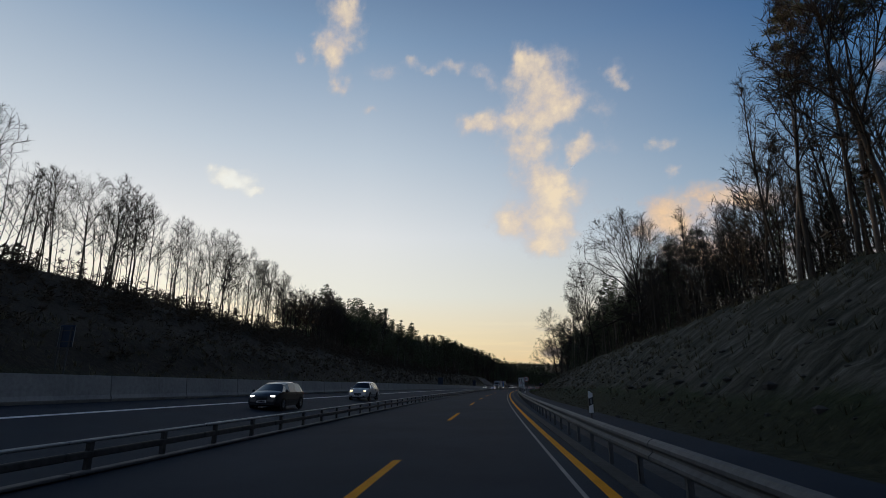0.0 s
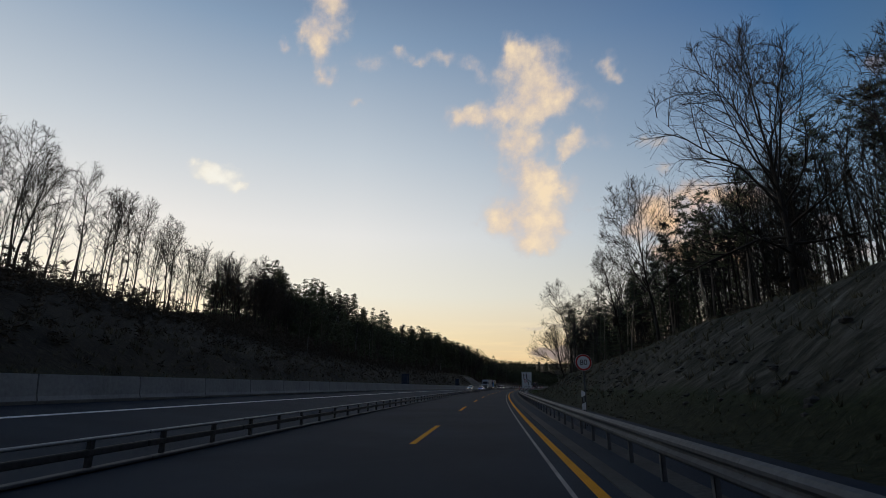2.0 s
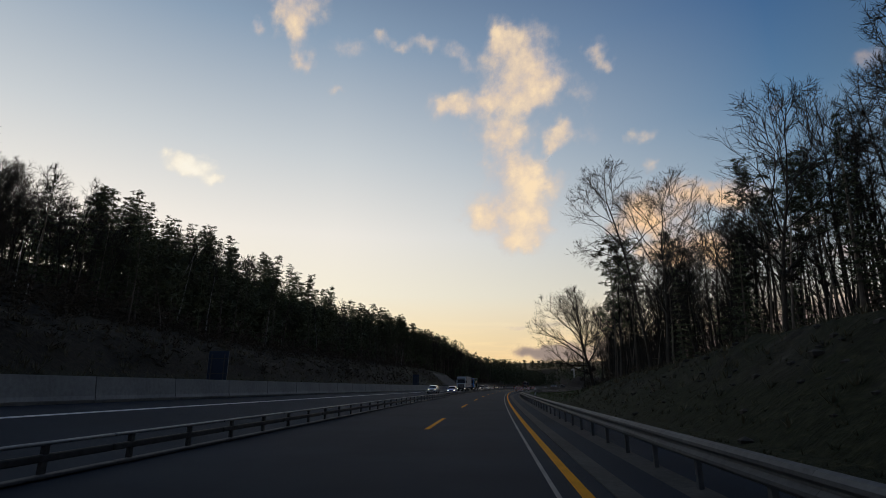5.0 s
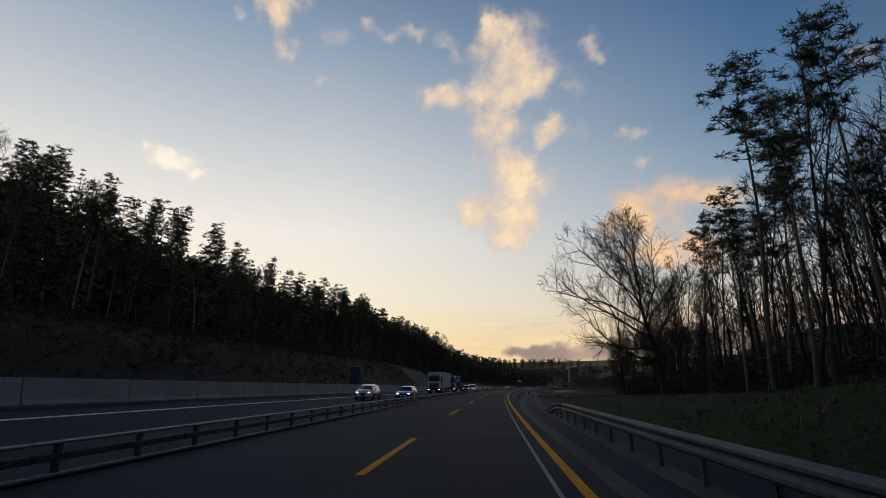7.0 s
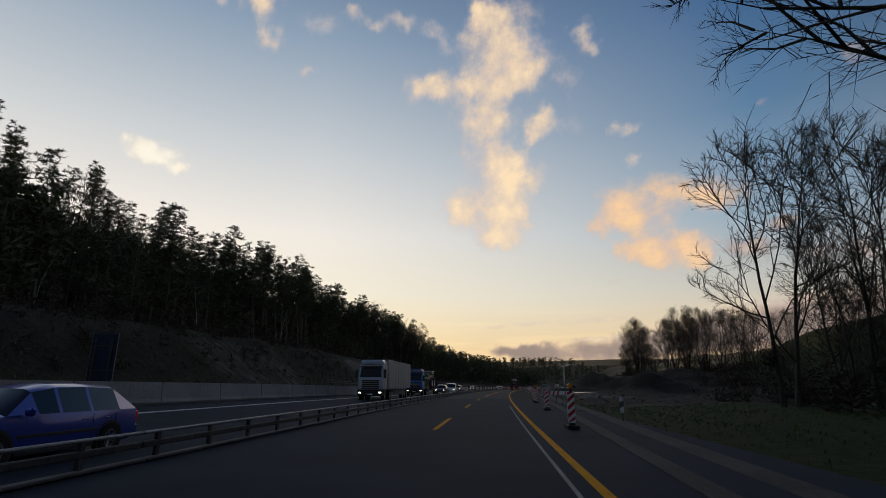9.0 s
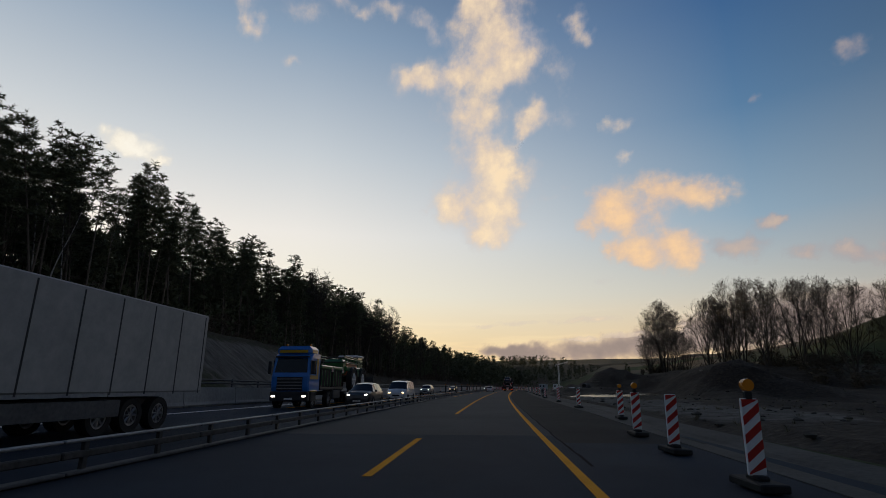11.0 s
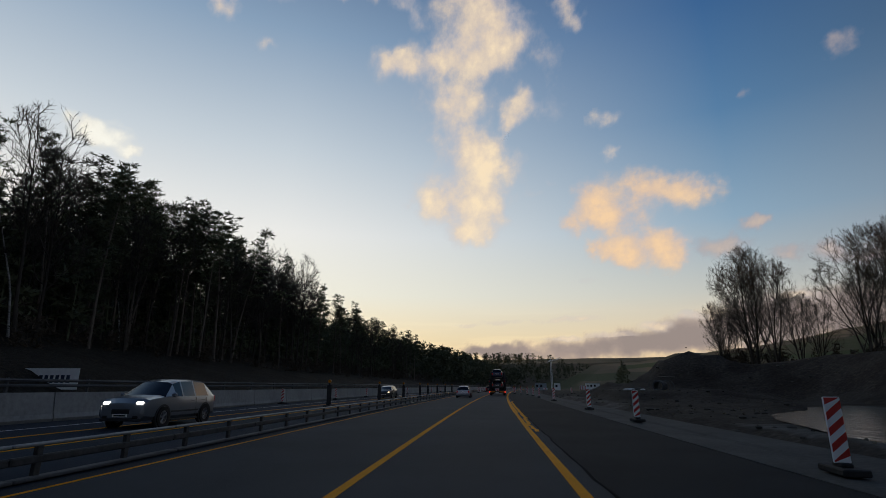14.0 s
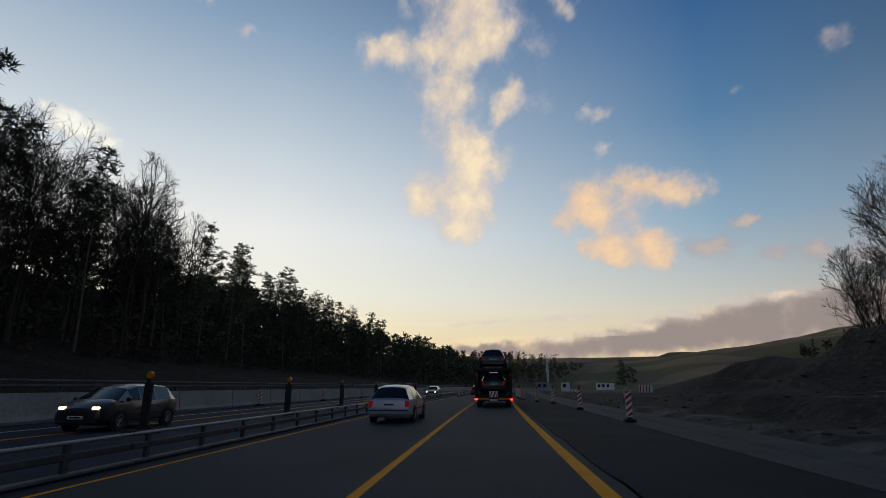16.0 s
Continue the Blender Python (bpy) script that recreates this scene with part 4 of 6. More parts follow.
# pale birches that lean out from the dark slope
for i, s, u, k, lean in ((0, 189, -52, 1.2, 6), (1, 187, -48.5, 1.0, 9), (0, 230, -50, .62, 4), (1, 214, -44, .5, 2)):
    copy_thing(KINDS["birch"][i], stand(None, s, u, ground_z(s, u), 0) @ pose(0, 0, 0, 0, lean, 70 * i) @ Matrix.Diagonal((k, k, k, 1)))
for root in (*(ob for made in KINDS.values() for ob in made), OAK, BROAD, LEANING):
    for o in (*root.children_recursive, root):
        bpy.data.objects.remove(o)


def far_wood(name, spots, label, seed=5, low=.15, tall=(12, 19), puff=(1.3, 2.1), mat=None, puffs=(12, 17), wide=.16, blades=9):
    """Woods that nobody could count: stems and ragged crowns in one mesh."""
    rng = random.Random(seed)
    verts, faces = [], []
    for s, u in spots:
        p = on_road(s, u, ground_z(s, u) - .3)
        h = rng.uniform(*tall)
        tube(verts, faces, [p, p + Vector((rng.gauss(0, .3), rng.gauss(0, .3), h * .95))], [.012 * h, .003 * h], 3)
        for _ in range(rng.randint(*puffs)):
            k = rng.uniform(low, 1.0)
            w = h * .14 * (1.25 - k)
            needle_clump(rng, verts, faces, p + Vector((rng.gauss(0, w), rng.gauss(0, w), h * k)), rng.uniform(*puff), blades, wide)
    me = bpy.data.meshes.new(name)
    me.from_pydata(verts, [], faces)
    me.materials.append(mat or NEEDLES)
    tagged(new(name, me), label, "woods", kind="stuff")


def bare_wood(name, spots, label, seed, tall, wide=1.0, twigs=13, twig=.016):
    """Leafless trees that nobody could count: slim stems and twigs in one mesh."""
    rng = random.Random(seed)
    verts, faces = [], []
    for s, u, k in spots:
        p = on_road(s, u, ground_z(s, u) - .3)
        h = rng.uniform(*tall) * k
        top = wander(rng, p, Vector((rng.gauss(0, .04), rng.gauss(0, .04), 1)), h, 4, .04, .02)
        tube(verts, faces, top, [.0062 * h, .0053 * h, .0042 * h, .0028 * h, .012], 4)
        low = rng.uniform(.3, .55)
        for i in range(16):
            x = low + (1 - low) * (i + rng.random()) / 16.3
            j = min(3, int(x * 4))
            a = top[j].lerp(top[j + 1], x * 4 - j)
            turn = i * 2.4 + rng.random()
            ln = h * wide * rng.uniform(.1, .2) * (1.25 - .75 * x)
            d = Vector((math.cos(turn), math.sin(turn), rng.uniform(.7, 1.6))).normalized()
            b = a + d * ln
            spike(verts, faces, a, b, .045)
            for q in range(twigs):
                c = a.lerp(b, rng.uniform(.25, .95))
                e = (d + Vector((rng.gauss(0, .5), rng.gauss(0, .5), rng.gauss(.2, .35)))).normalized()
                blade(verts, faces, rng, c, e, ln * rng.uniform(.3, .65), twig)
    me = bpy.data.meshes.new(name)
    me.from_pydata(verts, [], faces)
    me.materials.append(BARK)
    tagged(new(name, me), label, "woods", kind="stuff")


def hill_spots(rng, count, s_span, u_span, tall):
    """Places on the hill where a tree so tall stays below the wood's outline."""
    out = []
    while len(out) < count:
        s, u = rng.uniform(*s_span), rng.uniform(*u_span)
        if ground_z(s, u) + tall < 1.4 + (lerp_table(SKYLINE, s) - 1.4) * -u / 70 * .93:
            out.append((s, u))
    return out


def spread_spots(rng, *fields):
    """Chance places in fields of (count, s from, s to, u from, u to)."""
    return [(rng.uniform(a, b), rng.uniform(c, d)) for count, a, b, c, d in fields for _ in range(count)]


rng = random.Random(21)
bare_wood("bare_woods", [(s, u, k) for fields, k in ((((190, 20, 184, -74, -60),), .86), (((60, 12, 42, 24, 44),), 1.05), (((190, 44, 88, 23, 46),), .8), (((320, 88, 160, 23, 50),), .92), (((150, 160, 205, 22, 48),), .95), (((140, 186, 240, 22, 48),), .82), (((40, 244, 285, 30, 54),), .5)) for s, u in spread_spots(rng, *fields)], "slim leafless trees deep in the roadside wood", 23, (15, 19))
bare_wood("field_copse", [(s, u, 1.0) for s, u in spread_spots(rng, (16, 362, 430, 64, 84), (5, 432, 450, 48, 56), (20, 330, 368, 72, 98))], "leafless trees crowded along the field's edge", 25, (9, 14), 1.7, 14, .022)
rng = random.Random(12)
far_wood("woods", hill_spots(rng, 600, (184, 330), (-96, -46), 13) + hill_spots(rng, 640, (318, 541), (-95, -43), 14), "dense dark wood climbing the hillside", 5, .12, (9, 14), (1.2, 2.0), None, (17, 23), .11, 13)
far_wood("distant_woods", spread_spots(rng, (330, 530, 780, -80, -22), (230, 780, 1230, -150, -12)) + [(rng.uniform(700, 980), 60 + rng.gauss(0, 2)) for _ in range(14)], "far dark woods on the low hills", 5, .15, (11, 17), (1.6, 2.8))
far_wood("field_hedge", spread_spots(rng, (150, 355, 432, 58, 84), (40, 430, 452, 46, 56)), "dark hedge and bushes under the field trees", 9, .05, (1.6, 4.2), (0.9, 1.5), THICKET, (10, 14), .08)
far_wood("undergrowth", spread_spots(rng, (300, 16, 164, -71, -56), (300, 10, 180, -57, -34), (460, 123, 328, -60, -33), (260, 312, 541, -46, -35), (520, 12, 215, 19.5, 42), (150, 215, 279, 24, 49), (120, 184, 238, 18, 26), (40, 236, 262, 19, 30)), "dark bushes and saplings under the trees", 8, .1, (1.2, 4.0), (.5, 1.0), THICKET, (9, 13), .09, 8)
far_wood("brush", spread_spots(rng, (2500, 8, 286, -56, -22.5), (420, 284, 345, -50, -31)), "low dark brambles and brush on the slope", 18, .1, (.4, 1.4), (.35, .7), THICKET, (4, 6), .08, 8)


# ---- roadside things ----
def solid(name, mat, parent=None, boxes=(), bevel=0.0, label="", tubes=(), quads=()):
    """One mesh out of bevelled boxes (x0, x1, y0, y1, z0, z1), round bars (a, b, radius, sides) and prisms (outline in x and z, y0, y1)."""
    bm = bmesh.new()
    for x0, x1, y0, y1, z0, z1 in boxes:
        vs = [bm.verts.new((x, y, z)) for x in (x0, x1) for y in (y0, y1) for z in (z0, z1)]
        for q in ((0, 1, 3, 2), (4, 6, 7, 5), (0, 4, 5, 1), (2, 3, 7, 6), (0, 2, 6, 4), (1, 5, 7, 3)):
            bm.faces.new([vs[i] for i in q])
    for outline, y0, y1 in quads:
        front, back = [bm.verts.new((x, y0, z)) for x, z in outline], [bm.verts.new((x, y1, z)) for x, z in outline]
        bm.faces.new(front)
        bm.faces.new(back[::-1])
        for i in range(len(outline)):
            j = (i + 1) % len(outline)
            bm.faces.new((front[j], front[i], back[i], back[j]))
    if bevel and bm.edges:
        bmesh.ops.bevel(bm, geom=list(bm.edges), offset=bevel, segments=1, affect="EDGES", clamp_overlap=True)
    for a, b, r, sides in tubes:
        a, b = Vector(a), Vector(b)
        m = Matrix.Translation((a + b) / 2) @ (b - a).to_track_quat("Z", "Y").to_matrix().to_4x4()
        bmesh.ops.create_cone(bm, cap_ends=True, segments=sides, radius1=r, radius2=r, depth=(b - a).length, matrix=m)
    bmesh.ops.recalc_face_normals(bm, faces=bm.faces)
    me = bpy.data.meshes.new(name)
    bm.to_mesh(me)
    bm.free()
    me.materials.append(mat)
    ob = new(name, me)
    if parent:
        ob.parent = parent
    if label:
        ob["label"] = label
    return ob


def ring(name, mat, parent, r0, r1, width, sides=24, centre=(0, 0, 0), label=""):
    """A flat or tubular ring about the x axis, r0 inside and r1 outside."""
    verts, faces = [], []
    section = ((r0, -width / 2), (r1 * .96 + r0 * .04, -width / 2), (r1, -width * .32), (r1, width * .32), (r1 * .96 + r0 * .04, width / 2), (r0, width / 2))
    k = len(section)
    for i in range(sides):
        a = 2 * math.pi * i / sides
        verts += [(centre[0] + x, centre[1] + r * math.cos(a), centre[2] + r * math.sin(a)) for r, x in section]
    for i in range(sides):
        n = (i + 1) % sides
        faces += [(i * k + j, i * k + (j + 1) % k, n * k + (j + 1) % k, n * k + j) for j in range(k)]
    me = bpy.data.meshes.new(name)
    me.from_pydata(verts, [], faces)
    me.materials.append(mat)
    ob = new(name, me)
    ob.parent = parent
    if label:
        ob["label"] = label
    return ob


def put_away(root):
    for o in (*root.children_recursive, root):
        bpy.data.objects.remove(o)


DARK_STEEL = worn("dark_steel", (0.04, 0.039, 0.038), (0.1, 0.098, 0.096), 10, 0.7, 0.3, 0.15, 0.9)
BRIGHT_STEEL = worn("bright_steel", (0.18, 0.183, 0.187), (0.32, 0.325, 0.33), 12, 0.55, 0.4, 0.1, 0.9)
WHITE_PAINT = worn("white_sheet", (0.78, 0.78, 0.77), (0.92, 0.92, 0.9), 4, 0.5, 0, 0.05, 0.8)
RED_SHEET = worn("red_sheet", (0.42, 0.025, 0.02), (0.6, 0.05, 0.035), 5, 0.45, 0, 0.05, 0.8)
BLACK_RUBBER = worn("black_rubber", (0.012, 0.012, 0.012), (0.035, 0.034, 0.033), 12, 0.8, 0, 0.3, 1)
DARK_PLASTIC = worn("dark_plastic", (0.02, 0.021, 0.023), (0.04, 0.041, 0.044), 9, 0.5, 0, 0.1, 1)
BLACK_PRINT = plain("black_print", (0.012, 0.012, 0.013), 0.6)
BACK_SHEET = worn("blue_grey_sheet", (0.025, 0.04, 0.075), (0.05, 0.075, 0.12), 4, 0.5, 0.3, 0.05, 0.6)
AMBER = plain("amber_lens", (0.36, 0.14, 0.012), 0.25, 0, 0.05)
TYRE = worn("tyre", (0.01, 0.01, 0.01), (0.028, 0.027, 0.026), 14, 0.85, 0, 0.3, 1)
RIM = worn("rim_alloy", (0.28, 0.28, 0.29), (0.5, 0.5, 0.51), 10, 0.35, 0.9, 0.05, 1)
GLASS = plain("car_glass", (0.012, 0.014, 0.017), 0.08, 0, 0, 0.05)
HEADLAMP = plain("headlamp_lit", (1.0, 0.93, 0.8), 0.2, 0, 3.0)
WARM_LAMP = plain("headlamp_warm", (1.0, 0.75, 0.4), 0.2, 0, 2.6)
LENS = plain("lamp_lens", (0.45, 0.46, 0.48), 0.12, 0.4)
TAIL = plain("tail_lamp_lit", (0.42, 0.012, 0.01), 0.2, 0, 0.16)
# red lens of a lamp that is off, with a faint glow added
TAIL_FAINT = plain("tail_lamp_faint_glow", (0.3, 0.015, 0.012), 0.2, 0, 0.15)
BRAKE = plain("marker_lamp_bright", (1.0, 0.04, 0.02), 0.25, 0, 4.5)


def paint(name, colour, metal=0.3):
    k = tuple(c * .82 for c in colour)
    return worn(name, k, colour, 40, 0.3, metal, 0.0, 0.7, coat=0.6, gloss=0.5)


# steel barrier between the carriageways, in four-metre sections
def barrier_section():
    root = new("median_barrier")
    # top rail in a paler steel than the beam and posts
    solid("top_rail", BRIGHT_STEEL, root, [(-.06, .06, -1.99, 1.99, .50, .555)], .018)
    solid("beam", DARK_STEEL, root, [(-.05, .05, -1.99, 1.99, .25, .37)], .02)
    solid("base_strip", STEEL, root, [(-.02, .17, -1.99, 1.99, .02, .075)], .012)
    for y in (-1.5, .5):
        solid("post", DARK_STEEL, root, [(-.04, .04, y - .055, y + .055, 0, .52), (-.09, .1, y - .09, y + .09, 0, .02)], .008)
    return tagged(root, "low steel safety barrier section with a paler top rail between carriageways", "barrier", "median barrier sections")


made = barrier_section()
for i in range(158):
    s = -30 + 4.0 * i
    copy_thing(made, stand(made, s, -6.85))
put_away(made)

RAIL_U = ((-100, 2.0), (10, 2.0), (60, 2.6), (90, 2.9), (150, 3.1), (200, 3.15))


def w_beam(root, y0, y1, drop=0.0):
    shape = ((.0, .40), (.05, .42), (.085, .46), (.085, .50), (.03, .545), (.03, .575), (.085, .62), (.085, .66), (.05, .70), (.0, .72), (-.02, .70), (-.02, .42))
    verts, faces, k = [], [], len(shape)
    steps = 6 if drop else 1
    for i in range(steps + 1):
        f = i / steps
        verts += [(-x, y0 + (y1 - y0) * f, z - drop * f * f * (3 - 2 * f)) for x, z in shape]
    for i in range(steps):
        faces += [(i * k + j, (i + 1) * k + j, (i + 1) * k + (j + 1) % k, i * k + (j + 1) % k) for j in range(k)]
    faces += [tuple(range(k)), tuple(range(steps * k, steps * k + k))[::-1]]
    mesh_part("beam", verts, faces, STEEL, root, shade=False)


def rail_section(end=False):
    root = new("guard_rail")
    if end:
        w_beam(root, -2, 10, .78)
        posts = (-1, 1, 3, 5)
    else:
        w_beam(root, -1.995, 1.995)
        posts = (-1, 1)
    for y in posts:
        top = .6 if y < 3 else .42
        solid("post", STEEL, root, [(.02, .09, y - .045, y - .03, -.35, top), (.02, .035, y - .045, y + .045, -.35, top), (.02, .09, y + .03, y + .045, -.35, top)])
    return tagged(root, "galvanised steel guard rail section on posts beside the verge", "guard rail", "guard rail sections")


made = rail_section()
for i in range(53):
    s = -26.5 + 4.0 * i
    u = lerp_table(RAIL_U, s)
    skew = -math.degrees(math.atan((lerp_table(RAIL_U, s + 2) - lerp_table(RAIL_U, s - 2)) / 4))
    copy_thing(made, stand(made, s, u, 0.0, skew))
put_away(made)
made = rail_section(True)
made.matrix_basis = stand(made, 185.5, 3.14, 0.0, -1)
tagged(made, "end of the steel guard rail sloping into the ground", "guard rail")


# delineator posts
def delineator():
    root = new("delineator_post")
    solid("body", WHITE_PAINT, root, quads=[(((-.06, .42), (.06, .42), (.06, 1.0), (-.06, 1.07)), -.05, .05)], bevel=.008)
    solid("stake", DARK_STEEL, root, [(-.02, .02, -.02, .02, -.6, .45)])
    solid("band", BLACK_PRINT, root, quads=[(((-.063, .62), (.063, .68), (.063, .9), (-.063, .84)), -.053, .053)])
    solid("reflector", LENS, root, [(-.02, .02, -.058, -.05, .68, .84)])
    return tagged(root, "white plastic delineator post with a black band", "delineator", "delineator posts")


made = delineator()
for s, u in ((16.6, 2.85), (64.6, 3.15), (114.1, 3.6), (164, 3.85), (228.6, 5.2)):
    copy_thing(made, stand(made, s, u, ground_z(s, u) if u > 4.3 else .2))
put_away(made)


# striped beacons of the roadworks
def beacon(lamp=False, reverse=False):
    root = new("guide_beacon")
    solid("foot", BLACK_RUBBER, root, [(-.2, .2, -.42, .42, 0, .11), (-.09, .09, -.16, .16, .1, .17)], .02)
    solid("panel", WHITE_PAINT if not reverse else DARK_PLASTIC, root, [(-.125, .125, -.03, .03, .16, 1.2)], .012)
    solid("stem", DARK_PLASTIC, root, [(-.03, .03, -.02, .02, .1, .25)])
    if not reverse:
        for face in (-1, 1):
            y = face * .0325
            for k in range(5):
                z0 = .2 + .25 * k - .125
                pts = [(-.12, z0), (.12, z0 + .2), (.12, z0 + .325), (-.12, z0 + .125)]
                pts = [(x, min(1.19, max(.175, z))) for x, z in pts]
                solid("stripe", RED_SHEET, root, quads=[(pts, y - .0015, y + .0015)])
    if lamp:
        solid("lamp_arm", DARK_PLASTIC, root, [(-.05, .05, -.04, .04, 1.19, 1.3)], .01)
        solid("lamp", AMBER, root, tubes=[((0, -.05, 1.39), (0, .05, 1.39), .085, 16)], label="round amber warning lamp")
    return tagged(root, "red and white striped roadworks beacon on a rubber foot" if not reverse else "dark back of a roadworks beacon with amber lamp", "beacon", "roadworks beacons")


plain_beacon, lamp_beacon, back_beacon = beacon(), beacon(True), beacon(True, True)
spots = [(224.7, 2.6, 1), (238.5, 3.1, 0), (252, 3.4, 1), (256, 3.5, 0), (260, 3.7, 1), (264, 3.9, 0), (268, 4.2, 1), (276, 5.6, 1), (288, 5.6, 0), (301.1, 5.7, 0), (316.6, 5.7, 0), (330.1, 5.9, 0), (343, 6.05, 0), (353.8, 6.0, 0), (372.8, 5.8, 0),
         (388.6, 5.4, 0), (400, 5.2, 1), (424, 13.4, 0), (411.3, 4.7, 1), (415.9, 3.7, 1), (421.6, 2.7, 1), (427, 2.5, 1), (432, 2.4, 1), (437, 2.4, 1), (442, 2.4, 1)]
for s, u, lit in spots:
    copy_thing(lamp_beacon if lit else plain_beacon, stand(None, s, u, max(.03, ground_z(s, u)) if u > 9 else .03, random.uniform(-8, 8)) @ pose(0, 0, 0, random.uniform(-1, 1), random.uniform(-1.2, 1.2), 0))
for s in (320, 335, 349, 363, 377, 390, 404, 418, 432, 446, 460):
    copy_thing(plain_beacon, stand(None, s, -17.3, rise(s, -17.3), random.uniform(-10, 10)))
for s, u in ((356.5, -11.2), (370.6, -10.9), (381.9, -10.7), (392.6, -10.5), (404.3, -11.2), (415, -11.2), (426, -11.2), (437, -11.2)):
    copy_thing(back_beacon, stand(None, s, u, .005, random.uniform(-12, 12)) @ Matrix.Diagonal((1.25, 1.25, 1.25, 1)))
for s in (440, 446, 452, 458, 464, 470):
    copy_thing(plain_beacon, stand(None, s, -5.6, .005, random.uniform(-10, 10)))
for made in (plain_beacon, lamp_beacon, back_beacon):
    put_away(made)


# signs
def text(body, size, mat, parent, at, name="lettering"):
    cu = bpy.data.curves.new(name, "FONT")
    cu.body, cu.size, cu.align_x, cu.align_y, cu.extrude = body, size, "CENTER", "CENTER", .002
    cu.materials.append(mat)
    ob = new(name, cu)
    ob.parent = parent
    ob.matrix_basis = pose(*at, 90, 0, 0)
    return ob


def speed_sign(s, u):
    root = new("speed_limit_sign")
    g = -.1
    solid("post", STEEL, root, tubes=[((0, .06, g - .4), (0, .06, 2.5), .03, 10)])
    solid("back_plate", STEEL, root, tubes=[((0, .012, 2.27), (0, .03, 2.27), .315, 32)])
    solid("face", WHITE_PAINT, root, tubes=[((0, -.002, 2.27), (0, .012, 2.27), .31, 32)])
    rim = ring("red_rim", RED_SHEET, root, .235, .3, .006, 32, label="red enamel rim")
    rim.matrix_basis = pose(0, -.006, 2.27, 0, 0, 90)
    text("80", .29, BLACK_PRINT, root, (0, -.008, 2.262), "number")
    root.matrix_basis = stand(root, s, u)
    return tagged(root, "round white speed limit sign with red rim reading 80", "road sign")


speed_sign(65.9, 3.45)


def lane_board(s, u):
    """The white board that shows how the lanes shift, with a small round sign on it."""
    root = new("lane_shift_board")
    g = ground_z(s, u) if u > 3.6 else -.1
    solid("post", STEEL, root, tubes=[((x, .07, g - .4), (x, .07, 3.2), .035, 10) for x in (-.5,)])
    solid("post", STEEL, root, tubes=[((.5, .07, g - .4), (.5, .07, 3.2), .035, 10)])
    solid("panel", WHITE_PAINT, root, [(-.7, .7, 0, .03, 1.35, 3.45)], .01)
    solid("border", BLACK_PRINT, root, [(-.66, .66, -.004, -.001, 3.385, 3.41), (-.66, .66, -.004, -.001, 1.39, 1.415), (-.66, -.635, -.004, -.001, 1.415, 3.385), (.635, .66, -.004, -.001, 1.415, 3.385)])
    for x0, x1 in ((-.12, -.42), (.3, -.05)):
        solid("arrow", BLACK_PRINT, root, quads=[(((x0 + .28, 1.75), (x0 + .36, 1.75), (x0 + .36, 2.1), (x1 + .07, 2.6), (x1 + .07, 3.0), (x1 - .02, 3.0), (x1 - .02, 2.56), (x0 + .28, 2.06)), -.004, -.001), (((x1 - .1, 2.98), (x1 + .15, 2.98), (x1 + .025, 3.25)), -.0045, -.0015)])
    solid("roundel", WHITE_PAINT, root, tubes=[((-.22, -.012, 2.3), (-.22, -.004, 2.3), .2, 24)])
    rim = ring("roundel_rim", RED_SHEET, root, .15, .2, .006, 24)
    rim.matrix_basis = pose(-.22, -.014, 2.3, 0, 0, 90)
    solid("caption_bar", BLACK_PRINT, root, [(-.4, .4, -.004, -.001, 1.5, 1.56)])
    root.matrix_basis = stand(root, s, u, -.15) @ Matrix.Diagonal((.92, 1, .97, 1))
    return tagged(root, "white roadworks board with black shifting lane arrows", "road sign")


lane_board(114.3, 3.75)


def sign_back(s, u, w, h, z, label):
    root = new("traffic_sign")
    g = ground_z(s, u)
    for x in (-w * .32, w * .32):
        solid("post", STEEL, root, tubes=[((x, -.06, g - .4), (x, -.06, z + h * .9), .04, 10)])
    solid("panel", BACK_SHEET, root, [(-w / 2, w / 2, 0, .035, z, z + h)], .012)
    for k in (.25, .75):
        solid("brace", STEEL, root, [(-w * .45, w * .45, -.03, 0, z + h * k - .03, z + h * k + .03)])
    solid("edge_strip", BRIGHT_STEEL, root, [(-w / 2 - .012, -w / 2 - .002, -.005, .04, z, z + h)])
    solid("edge_strip", BRIGHT_STEEL, root, [(w / 2 + .002, w / 2 + .012, -.005, .04, z, z + h)])
    root.matrix_basis = stand(root, s, u)
    return tagged(root, label, "road sign", "signs for oncoming traffic")


sign_back(230, -19.2, 1.35, 2.4, 1.55, "tall dark blue back of a roadside sign panel")
sign_back(150, -19.4, 1.5, 2.1, 1.75, "dark back of a sign panel above the wall")
sign_back(24, -21.5, .8, 1.1, 3.3, "small dark sign back on posts on the bank")

# white site board on the fence across the road
board = new("site_board")
solid("panel", WHITE_PAINT, board, [(-2.8, 2.8, 0, .04, 0, 1.25)], .01)
for k in range(9):
    x = -2.4 + .27 * k
    solid("print_bar", BACK_SHEET, board, quads=[(((x, .35), (x + .11, .35), (x + .23, .85), (x + .12, .85)), -.004, -.001)])
solid("print_bar", BACK_SHEET, board, [(.35 + .34 * k, .57 + .34 * k, -.004, -.001, .4, .85) for k in range(6)])
for x in (-2.5, 0, 2.5):
    solid("leg", STEEL, board, tubes=[((x, .06, -1.2), (x, .06, .9), .03, 8)])
board.matrix_basis = stand(board, 349.5, -27.2, 1.2, 3)
tagged(board, "long white printed board beside the concrete wall", "board")


